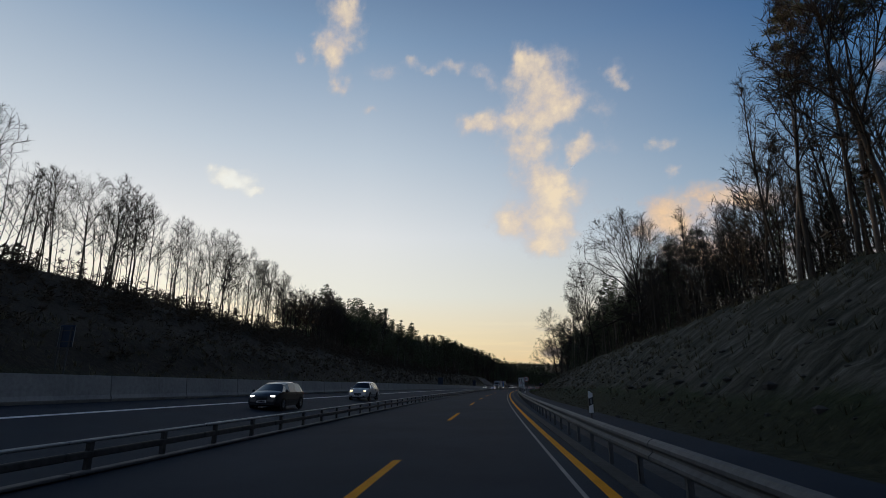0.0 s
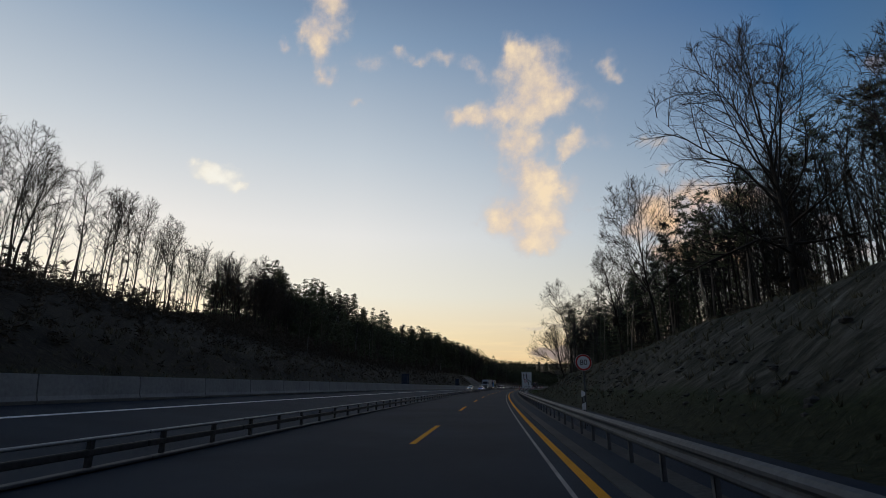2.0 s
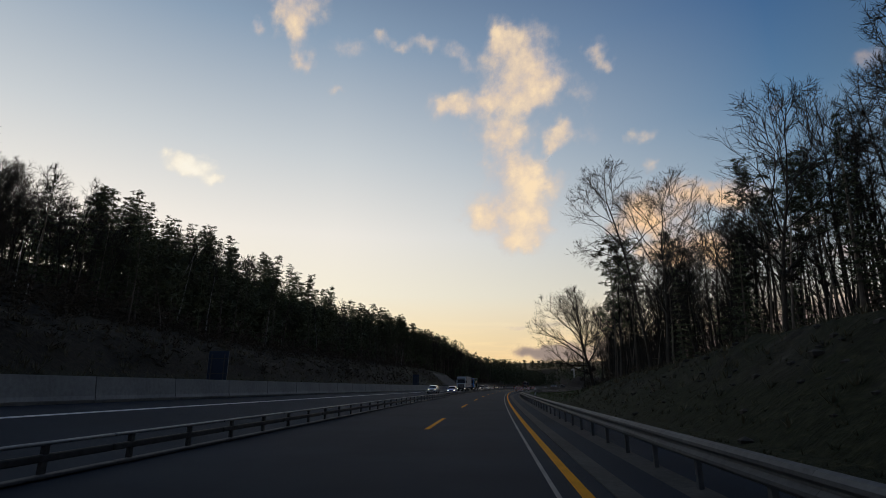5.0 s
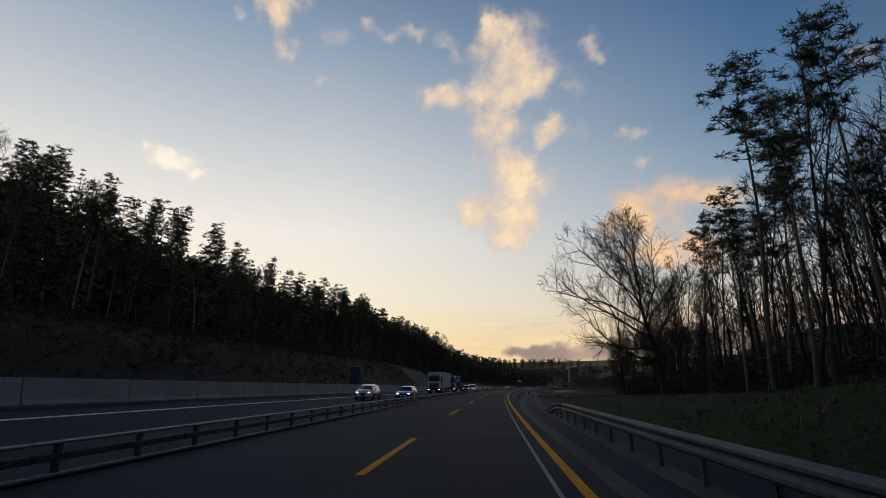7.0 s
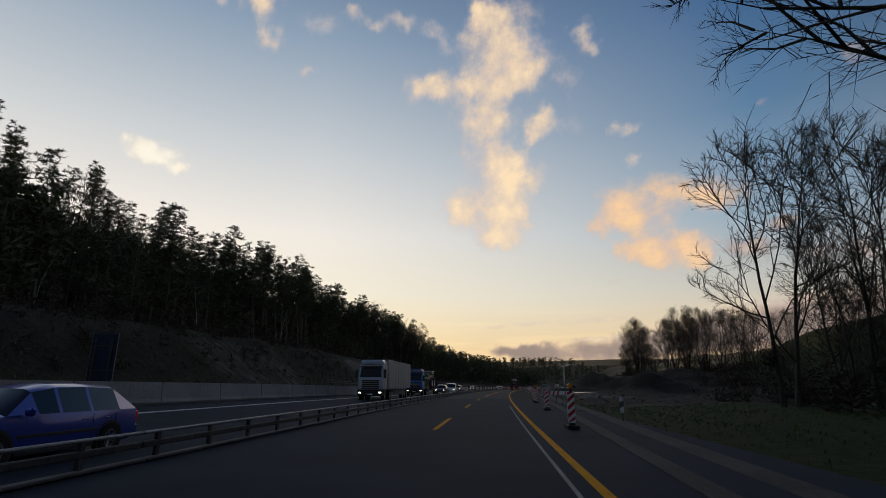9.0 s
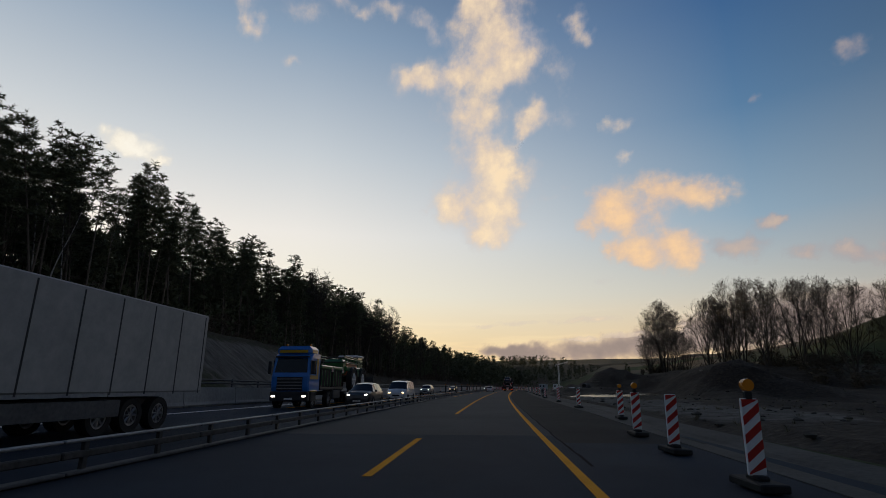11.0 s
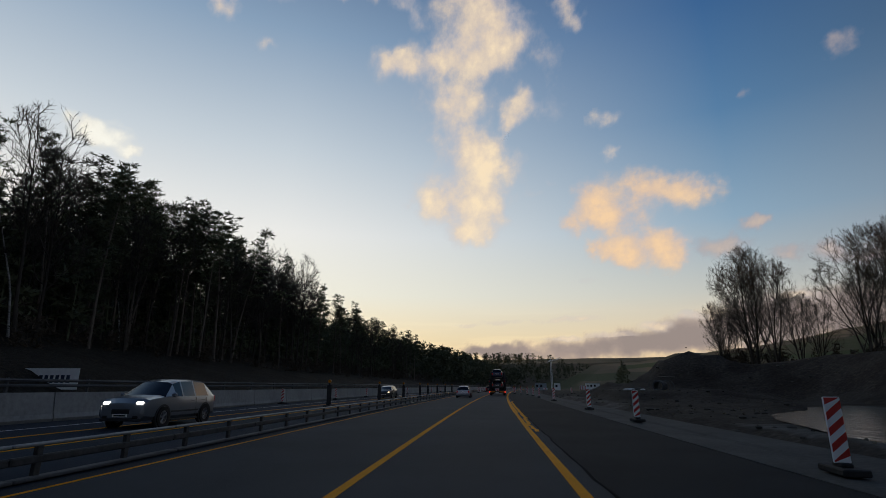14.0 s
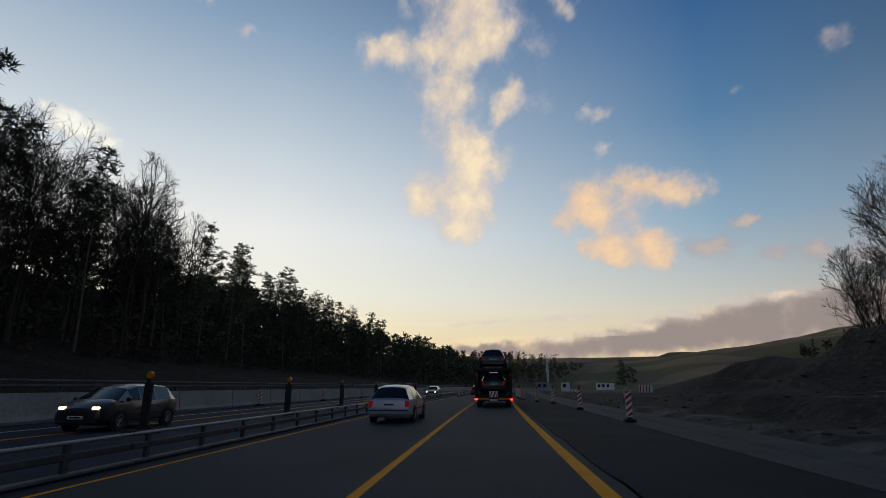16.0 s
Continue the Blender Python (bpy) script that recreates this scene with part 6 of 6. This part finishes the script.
# lorries
def cab(root, mat, y0, trim=DARK_PLASTIC):
    """A flat-fronted cab whose back stands at y0; it faces ahead."""
    side = ((0, 1.05), (1.9, 1.05), (1.97, 1.3), (1.97, 1.95), (1.9, 2.15), (1.62, 3.12), (1.48, 3.3), (1.3, 3.38), (0, 3.38))
    k = len(side)
    rows = [(x, inset) for x, inset in ((-1.22, .1), (-1.14, .02), (-.98, 0), (.98, 0), (1.14, .02), (1.22, .1))]
    verts = [(x, y0 + y - (inset if y > 1 else 0), z) for x, inset in rows for y, z in side]
    faces = [(i * k + j, i * k + (j + 1) % k, (i + 1) * k + (j + 1) % k, (i + 1) * k + j) for i in range(5) for j in range(k)]
    mesh_part("cab", verts, faces + [tuple(range(k))[::-1], tuple(5 * k + j for j in range(k))], mat, root, shade=False)
    solid("roof_fairing", mat, root, boxes=[(-1.15, 1.15, y0 + .05, y0 + 1.6, 3.25, 3.85)], bevel=.2)
    pane = [(x, y0 + y + d, z + d * .3) for d in (-.03, .014) for x, y, z in ((-1.06, 1.888, 2.19), (1.06, 1.888, 2.19), (.98, 1.64, 3.05), (-.98, 1.64, 3.05))]
    mesh_part("windscreen", pane, [(3, 2, 1, 0), (4, 5, 6, 7)] + [(j, (j + 1) % 4, 4 + (j + 1) % 4, 4 + j) for j in range(4)], GLASS, root, shade=False)
    for x in (-.5, .45):
        solid("wiper", trim, root, tubes=[((x, y0 + 1.915, 2.2), (x + .5, y0 + 1.83, 2.52), .014, 5)])
    solid("sun_visor", trim, root, [(-1.08, 1.08, y0 + 1.5, y0 + 1.86, 3.12, 3.22)], .03)
    solid("grille", trim, root, [(-.85, .85, y0 + 1.9, y0 + 1.975, 1.1, 1.95)], .03)
    for k in range(4):
        solid("grille_slat", RIM, root, [(-.8, .8, y0 + 1.975, y0 + 1.99, 1.2 + .19 * k, 1.25 + .19 * k)])
    solid("front_bumper", trim, root, [(-1.22, 1.22, y0 + 1.6, y0 + 2.02, .45, 1.05)], .06)
    for x in (-1, 1):
        solid("headlight", HEADLAMP, root, [(x * .98 - .13, x * .98 + .13, y0 + 1.98, y0 + 2.04, .7, .82)], .02)
        solid("side_window", GLASS, root, [(x * 1.225 - .008, x * 1.225 + .008, y0 + .75, y0 + 1.7, 2.1, 2.95)], .004)
        solid("mirror", trim, root, [(x * 1.42 - .1, x * 1.42 + .1, y0 + 1.75, y0 + 1.87, 2.1, 2.9)], .04)
        solid("step", trim, root, [(x * 1.1 - .13, x * 1.1 + .13, y0 + .5, y0 + 1.5, .4, 1.05)], .04)
        wheel(root, x * 1.08, y0 + 1.0, .5, .3, RIM, 8)
    solid("number_plate", WHITE_PAINT, root, [(-.26, .26, y0 + 2.02, y0 + 2.035, .55, .66)])


def box_lorry(body, side, label):
    root = new("lorry")
    cab(root, body, 0)
    solid("chassis", DARK_PLASTIC, root, [(-.5, .5, -12, 1, .75, 1.0)], .03)
    solid("trailer_box", side, root, [(-1.27, 1.27, -13.2, -.45, 1.15, 3.95)], .04)
    for x in (-1.272, 1.272):
        for k in range(9):
            y = -13 + k * 1.5
            solid("curtain_strap", DARK_PLASTIC, root, [(x - .006, x + .006, y, y + .05, 1.1, 3.85)])
    solid("underrun_guard", STEEL, root, [(-1.25, -1.2, -9, -3, .5, .95), (1.2, 1.25, -9, -3, .5, .95)])
    for x in (-1.05, 1.05):
        for y in (-8.3, -9.6, -10.9, -1.4):
            wheel(root, x, y, .5, .32, RIM, 8)
    return tagged(root, label, "lorry")


BLUE_LORRY = paint("blue_lorry_paint", (0.02, 0.19, 0.6), 0.1)
PALE_LORRY = paint("pale_lorry_paint", (0.55, 0.62, 0.68), 0.0)
CURTAIN = worn("curtain_sheet", (0.32, 0.32, 0.31), (0.48, 0.47, 0.45), 3, 0.6, 0, 0.1, 0.5)
box_lorry(PALE_LORRY, CURTAIN, "white articulated lorry with a pale curtain-sided trailer").matrix_basis = stand(None, 257.5, -12.0, rise(257, -12.0), ONCOMING)

GREEN = paint("machine_green", (0.03, 0.16, 0.04), 0.0)


YELLOW_PAINT = paint("yellow_paint", (0.6, 0.36, 0.02), 0.0)
ORANGE_PAINT = paint("orange_paint", (0.62, 0.16, 0.04), 0.0)


def low_loader():
    root = new("low_loader_lorry")
    cab(root, BLUE_LORRY, 0)
    for x in (-1, 1):
        solid("stripe", YELLOW_PAINT, root, [(x * 1.224 - .006, x * 1.224 + .006, .25, 1.72, 1.78, 2.02), (x * 1.224 - .006, x * 1.224 + .006, .25, .6, 2.02, 3.1)], .003)
        solid("fairing_stripe", YELLOW_PAINT, root, [(x * 1.153 - .006, x * 1.153 + .006, .35, 1.3, 3.42, 3.62)], .003)
        solid("wheel_arch", YELLOW_PAINT, root, [(x * 1.16 - .1, x * 1.16 + .1, .38, 1.62, 1.02, 1.1)], .02)
        beacon = solid("beacon_base", DARK_PLASTIC, root, [(x * .8 - .07, x * .8 + .07, .7, .84, 3.83, 3.89)], .01)
        solid("beacon_lens", AMBER, beacon, [(x * .8 - .06, x * .8 + .06, .71, .83, 3.89, 4.03)], .03)
    solid("visor_stripe", YELLOW_PAINT, root, [(-.95, .95, 1.6, 1.612, 3.42, 3.6)], .003)
    solid("chassis", DARK_PLASTIC, root, [(-.5, .5, -4.2, 1, .8, 1.05)], .03)
    solid("neck", DARK_PLASTIC, root, [(-1.2, 1.2, -5.6, -.35, 1.12, 1.32)], .03)
    solid("deck", DARK_STEEL, root, [(-1.27, 1.27, -15.2, -5.6, .78, .96)], .03)
    for k in range(9):
        solid("deck_bearer", DARK_PLASTIC, root, [(-1.28, 1.28, -14.9 + k * 1.05, -14.8 + k * 1.05, .7, .9)])
    solid("tail_ramp", DARK_STEEL, root, [(-1.2, -.3, -15.6, -15.35, .85, 2.2), (.3, 1.2, -15.6, -15.35, .85, 2.2)], .03)
    solid("tool_locker", STEEL, root, [(1.0, 1.25, -4.6, -3.0, .5, 1.1), (-1.25, -1.0, -4.6, -3.0, .5, 1.1)], .03)
    for x in (-1, 1):
        for k in range(4):
            solid("side_marker", AMBER, root, [(x * 1.275 - .01, x * 1.275 + .01, -7 - k * 2.2, -6.9 - k * 2.2, .8, .86)])
        for y in (-2.2, -11.4, -12.6, -13.8):
            wheel(root, x * 1.05, y, .42 if y < -5 else .5, .3, RIM, 8)
    return tagged(root, "blue and yellow articulated lorry with a flat low-loader trailer", "lorry")


def boom_crate():
    root = new("implement_crate")
    solid("body", BLACK_RUBBER, root, [(-1.1, 1.1, -1.15, 1.15, 0, 1.15)], .06)
    solid("lid", GREEN, root, [(-1.2, 1.2, -1.25, 1.25, 1.15, 1.42)], .07)
    for x in (-1, 1):
        solid("warning_plate", WHITE_PAINT, root, [(x * 1.2 - .012, x * 1.2 + .012, -1.2, -.85, 1.0, 1.28)])
        solid("stripe", RED_SHEET, root, [(x * 1.213 - .004, x * 1.213 + .004, -1.1, -.97, 1.0, 1.28)])
        solid("rib", GREEN, root, [(x * 1.11 - .02, x * 1.11 + .02, -.9 + k * .6, -.82 + k * .6, .05, 1.1) for k in range(4)], .01)
    return tagged(root, "black farm implement box with a green lid on the lorry", "farm machine", "implement boxes on the lorry")


def sprayer():
    """Stands on its wheels; its driving cab looks back along -y."""
    root = new("crop_sprayer")
    solid("chassis", BLACK_RUBBER, root, [(-.45, .45, -3.1, 3.2, .75, 1.15)], .05)
    solid("tank", ORANGE_PAINT, root, [(-.85, .85, -.9, 2.6, 1.25, 2.35)], .22)
    solid("frame_band", GREEN, root, [(-1.0, 1.0, -2.6, 2.9, 1.55, 1.92)], .08)
    solid("engine_hood", GREEN, root, [(-.8, .8, 2.2, 3.4, 1.3, 2.45)], .16)
    solid("cab_frame", GREEN, root, [(-.82, -.74, -2.5, -.95, 1.3, 2.85), (.74, .82, -2.5, -.95, 1.3, 2.85), (-.8, .8, -1.05, -.95, 1.3, 2.85), (-.8, .8, -2.55, -2.45, 1.1, 1.6)], .03)
    solid("cab_glass", GLASS, root, [(-.78, .78, -2.62, -1.0, 1.6, 2.8)], .07)
    solid("cab_roof", WHITE_PAINT, root, [(-.9, .9, -2.85, -.7, 2.8, 2.98)], .07)
    solid("stair", DARK_PLASTIC, root, [(.85, 1.05, -3.0, -2.5, .6 + k * .3, .65 + k * .3) for k in range(4)], .01)
    for x in (-1, 1):
        solid("mirror", DARK_PLASTIC, root, [(x * 1.12 - .08, x * 1.12 + .08, -2.95, -2.88, 2.1, 2.5)], .02)
        solid("mirror_arm", DARK_PLASTIC, root, tubes=[((x * .85, -2.6, 2.7), (x * 1.12, -2.92, 2.5), .02, 5)])
        solid("boom", GREEN, root, tubes=[((x * 1.08, -1.6, z), (x * 1.08, 3.9, z + .08), .045, 6) for z in (2.15, 2.45)] + [((x * .95, -1.2, 2.62), (x * .95, 3.6, 2.7), .04, 6)])
        solid("boom_brace", DARK_STEEL, root, tubes=[((x * 1.08, -1.5 + .45 * k, 2.15 if k % 2 else 2.47), (x * 1.08, -1.05 + .45 * k, 2.47 if k % 2 else 2.15), .022, 5) for k in range(12)])
        for y in (-1.45, 1.35):
            wheel(root, x * 1.02, y, .9, .36, WHITE_PAINT, 6)
            ring("fender", DARK_PLASTIC, root, .95, 1.02, .42, 26, (x * 1.02, y, .9))
        solid("ladder_panel", GREEN, root, [(x * 1.06 - .02, x * 1.06 + .02, -.6, .5, 1.15, 1.55)], .02)
    solid("boom_end", DARK_STEEL, root, tubes=[((-1.08, 3.9, 2.2), (1.08, 3.9, 2.2), .04, 6), ((-1.08, 3.9, 2.55), (1.08, 3.9, 2.55), .04, 6)])
    return tagged(root, "green crop sprayer with big white-rimmed wheels, loaded on a trailer", "farm machine")


at = stand(None, 285.5, -12.6, rise(285, -12.6), ONCOMING)
low_loader().matrix_basis = at
boom_crate().matrix_basis = at @ pose(0, -1.75, 1.33)
boom_crate().matrix_basis = at @ pose(0, -4.3, 1.33)
sprayer().matrix_basis = at @ pose(0, -9.9, .97)

# the car transporter ahead, with two cars on its decks
TRANSPORTER = worn("dark_frame_paint", (0.018, 0.018, 0.022), (0.04, 0.04, 0.046), 6, 0.5, 0.3, 0.1, 0.7)


def transporter():
    root = new("car_transporter")
    solid("lower_deck", TRANSPORTER, root, [(-1.25, 1.25, 0, 11, .72, .84)], .03)
    solid("upper_deck", TRANSPORTER, root, [(-1.25, -.35, -.1, 11, 2.42, 2.54), (.35, 1.25, -.1, 11, 2.42, 2.54), (-.35, .35, .1, .3, 2.42, 2.5)], .03)
    for x in (-1.2, 1.2):
        for y in (.15, 3.6, 7.2, 10.8):
            solid("post", TRANSPORTER, root, [(x - .07, x + .07, y - .09, y + .09, .8, 2.45)], .015)
        solid("guard_post", STEEL, root, tubes=[((x, .2, 2.5), (x, .2, 3.5), .03, 8)])
        solid("guard_wire", STEEL, root, tubes=[((x, .2, 3.4), (x, 10.8, 3.4), .012, 5)])
        solid("strut", TRANSPORTER, root, tubes=[((x, .3, .9), (x, 3.4, 2.4), .05, 6)])
        solid("marker_light", BRAKE, root, [(x * .99 - .1, x * .99 + .1, -.14, -.08, .5, .6)], .015)
        solid("upper_marker_light", TAIL, root, [(x * .97 - .05, x * .97 + .05, -.06, -.03, 2.1, 2.2)], .01)
        solid("mudguard", DARK_PLASTIC, root, [(x - .2, x + .2, 1.4, 4.6, .92, 1.0)], .03)
        for y in (2.2, 3.7):
            wheel(root, x * .86, y, .42, .3, RIM, 8)
    solid("rear_beam", TRANSPORTER, root, [(-1.25, 1.25, -.08, .1, .42, .74)], .03)
    for x in (-.7, .7):
        solid("reflector_strip", AMBER, root, [(x - .38, x + .38, -.1, -.082, .52, .64)])
    plate = solid("warning_plate", WHITE_PAINT, root, [(-.28, .28, -.14, -.1, .68, 1.08)], .01)
    for k in range(3):
        x = -.3 + k * .22
        solid("stripe", RED_SHEET, plate, quads=[(((max(-.27, x), .69), (x + .1, .69), (min(.27, x + .26), 1.07), (min(.27, x + .16), 1.07)), -.144, -.141)])
    solid("number_plate", WHITE_PAINT, root, [(-.26, .26, -.1, -.085, .46, .56)])
    solid("ramp", TRANSPORTER, root, [(-.9, -.45, .0, 1.6, .84, .9), (.45, .9, .0, 1.6, .84, .9)], .01)
    cab(root, TRANSPORTER, 12)
    return tagged(root, "dark two-deck car transporter with red rear lamps", "lorry")


at = stand(None, 402.5, -.1)
transporter().matrix_basis = at
car("wagon", DARK_BLUE, "dark blue car loaded on the upper deck", LENS, TAIL_FAINT).matrix_basis = at @ pose(0, 1.6, 2.55)
car("hatch", BLACK_CAR, "black car loaded on the lower deck", LENS, TAIL_FAINT).matrix_basis = at @ pose(0, 1.3, .85)
car("suv", GREY_CAR, "grey car loaded further up the lower deck", LENS, TAIL_FAINT).matrix_basis = at @ pose(0, 6.3, .85)


# houses on the rise beyond the trees, some windows catching the light
HOUSE_WALL = worn("rendered_wall", (0.3, 0.27, 0.23), (0.5, 0.46, 0.4), 4, 0.9, 0, 0.2, 0.3)
ROOF_TILES = worn("roof_tiles", (0.07, 0.03, 0.022), (0.14, 0.06, 0.045), 7, 0.85, 0, 0.4, 0.5)
# emission stands in for the warm evening glint on a pane
GLINT_PANE = plain("glinting_pane", (1.0, 0.6, 0.22), 0.4, 0, 1.6)


def house(s, u, turn, long, wide, tall, lit):
    root = new("house")
    solid("wall", HOUSE_WALL, root, [(-long / 2, long / 2, -wide / 2, wide / 2, -1, tall)], .03)
    h = wide * .42
    verts = [(x, y, z) for x in (-long / 2 - .4, long / 2 + .4) for y, z in ((-wide / 2 - .5, tall - .2), (0, tall + h), (wide / 2 + .5, tall - .2), (wide / 2 + .5, tall), (0, tall + h + .25), (-wide / 2 - .5, tall))]
    mesh_part("roof", verts, [tuple(range(5, -1, -1)), tuple(range(6, 12))] + [(j, (j + 1) % 6, 6 + (j + 1) % 6, 6 + j) for j in range(6)], ROOF_TILES, root, shade=False)
    for x in (-long / 2 + .01, long / 2 - .26):
        gv = [(x + d, y, z) for d in (0, .25) for y, z in ((-wide / 2 + .02, tall), (wide / 2 - .02, tall), (0, tall + h - .02))]
        mesh_part("gable", gv, [(0, 2, 1), (3, 4, 5), (0, 1, 4, 3), (1, 2, 5, 4), (2, 0, 3, 5)], HOUSE_WALL, root, shade=False)
    solid("chimney", ROOF_TILES, root, [(long * .2, long * .2 + .6, -.9, -.3, tall + h * .5, tall + h + .9)], .03)
    for floor in range(int(tall // 2.6)):
        for k in range(int(long // 3)):
            x = -long / 2 + 1.5 + k * (long - 3) / max(1, int(long // 3) - 1)
            z = .9 + floor * 2.7
            frame_ob = solid("window", WHITE_PAINT, root, [(x - .62, x + .62, -wide / 2 - .06, -wide / 2 + .02, z, z + 1.4)], .02)
            solid("pane", GLINT_PANE if (k + floor) % 4 in lit else GLASS, frame_ob, [(x - .52, x - .03, -wide / 2 - .075, -wide / 2 - .055, z + .1, z + 1.3), (x + .03, x + .52, -wide / 2 - .075, -wide / 2 - .055, z + .1, z + 1.3)])
    root.matrix_basis = stand(root, s, u, ground_z(s, u), turn)
    return tagged(root, "rendered house with a red tiled roof and glowing panes", "house", "houses beyond the trees")


house(520, 150, 20, 11, 8, 5.4, (0,))
house(490, 175, -10, 12, 9, 5.4, (1,))
house(560, 170, 5, 10, 8, 5.2, (0,))


# a thin sapling on the bank
tv, tf = [], []
rng = random.Random(77)
stem = wander(rng, Vector((0, 0, -.2)), Vector((.05, 0, 1)), 2.3, 5, .05, .02)
tube(tv, tf, stem, [.028, .025, .021, .017, .013, .008], 5)
sapling = new("sapling")
mesh_part("stem", tv, tf, BARK, sapling)
for i in range(16):
    k = rng.uniform(.3, .98) * 5
    j = min(4, int(k))
    p = stem[j].lerp(stem[j + 1], k - j)
    wv, wf = [], []
    spike(wv, wf, p, p + Vector((rng.gauss(0, .25), rng.gauss(0, .25), rng.uniform(.1, .5))), .009)
    mesh_part("twig", wv, wf, BARK, sapling)
sapling.matrix_basis = stand(sapling, 53.5, 11.3, ground_z(53.5, 11.3))
tagged(sapling, "thin leafless sapling on the cut bank", "sapling")


# dead grass, low shrubs and stones on the banks, more than anyone could count
def scatter_tufts(name, spots, mat, label, size, seed, blades=9):
    rng = random.Random(seed)
    verts, faces = [], []
    for s, u in spots:
        p = on_road(s, u, ground_z(s, u) - .04)
        k = rng.uniform(*size)
        for _ in range(blades):
            a = rng.uniform(0, 6.28)
            out = Vector((math.cos(a), math.sin(a), 0))
            b = p + out * k * rng.uniform(.02, .3)
            tip = b + (out * rng.uniform(.2, .8) + Vector((0, 0, rng.uniform(.5, 1.1)))) * k
            w = Vector((-out.y, out.x, 0)) * k * .07
            i = len(verts)
            verts += [b - w, b + w, tip]
            faces.append((i, i + 1, i + 2))
    me = bpy.data.meshes.new(name)
    me.from_pydata(verts, [], faces)
    me.materials.append(mat)
    tagged(new(name, me), label, "grass", kind="stuff")


rng = random.Random(31)
STRAW = worn("dry_grass", (0.07, 0.064, 0.038), (0.2, 0.175, 0.11), 2, 0.9, 0, 0, 0.3)
BLADES = worn("green_grass", (0.032, 0.055, 0.012), (0.1, 0.13, 0.033), 2, 0.9, 0, 0, 0.3)
TURF = worn("brown_turf", (0.034, 0.03, 0.016), (0.1, 0.084, 0.045), 2, 0.9, 0, 0, 0.3)
scatter_tufts("dry_grass", [(rng.uniform(8, 185), 8 + 11 * rng.random() ** .8) for _ in range(2600)], STRAW, "dry grass tufts on the cut bank", (.18, .5), 5)
scatter_tufts("verge_turf", [(rng.uniform(4, 174), rng.uniform(4.6, 9.0)) for _ in range(2800)] + [(rng.uniform(80, 170), 9 + 8 * rng.random()) for _ in range(1600)], TURF, "rough brown turf on the verge and bank", (.08, .22), 26, 8)
scatter_tufts("verge_grass", [(rng.uniform(172, 250), rng.uniform(4.6, 9.0)) for _ in range(1450)] + [(rng.uniform(173, 250), rng.uniform(8, 18)) for _ in range(2600)], BLADES, "rough green verge grass", (.08, .2), 6, 8)
scatter_tufts("slope_grass", [(rng.uniform(6, 287), -19.2 - 12 * rng.random() ** 1.3) for _ in range(4300)], STRAW, "dead grass on the foot of the far slope", (.2, .55), 11, 7)
scatter_tufts("site_weeds", [(rng.uniform(262, 440), rng.uniform(9.5, 42)) for _ in range(1100)], STRAW, "dry weeds on the bare site", (.1, .32), 7)
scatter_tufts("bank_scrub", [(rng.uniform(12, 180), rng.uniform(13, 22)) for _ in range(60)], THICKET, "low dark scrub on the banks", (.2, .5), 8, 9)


def scatter_stones(name, spots, size, label, seed):
    rng = random.Random(seed)
    verts, faces = [], []
    for s, u in spots:
        p = on_road(s, u, ground_z(s, u))
        k = rng.uniform(*size) * rng.random() ** .6
        i = len(verts)
        ring_pts = [(math.cos(6.28 * j / 5), math.sin(6.28 * j / 5)) for j in range(5)]
        for z, w in ((-.3, .8), (.25, 1.0)):
            verts += [p + Vector((x * w * rng.uniform(.7, 1.2), y * w * rng.uniform(.7, 1.2), z)) * k for x, y in ring_pts]
        verts.append(p + Vector((rng.uniform(-.3, .3), rng.uniform(-.3, .3), .65)) * k)
        faces += [(i + j, i + (j + 1) % 5, i + 5 + (j + 1) % 5, i + 5 + j) for j in range(5)] + [(i + 5 + j, i + 5 + (j + 1) % 5, i + 10) for j in range(5)]
    me = bpy.data.meshes.new(name)
    me.from_pydata(verts, [], faces)
    me.materials.append(EARTH_STONE)
    tagged(new(name, me), label, "stones", kind="stuff")


EARTH_STONE = worn("earthy_stone", (0.03, 0.026, 0.021), (0.1, 0.09, 0.077), 4, 0.95, 0, 0.4, 0.8)
scatter_stones("bank_stones", [(rng.uniform(8, 150), rng.gauss(11, 1.8)) for _ in range(620)], (.06, .32), "loose stones weathered out of the cut bank", 9)
scatter_stones("site_stones", [(rng.uniform(258, 440), rng.uniform(8.3, 40)) for _ in range(1500)], (.05, .3), "clods and rubble strewn over the bare site", 10)
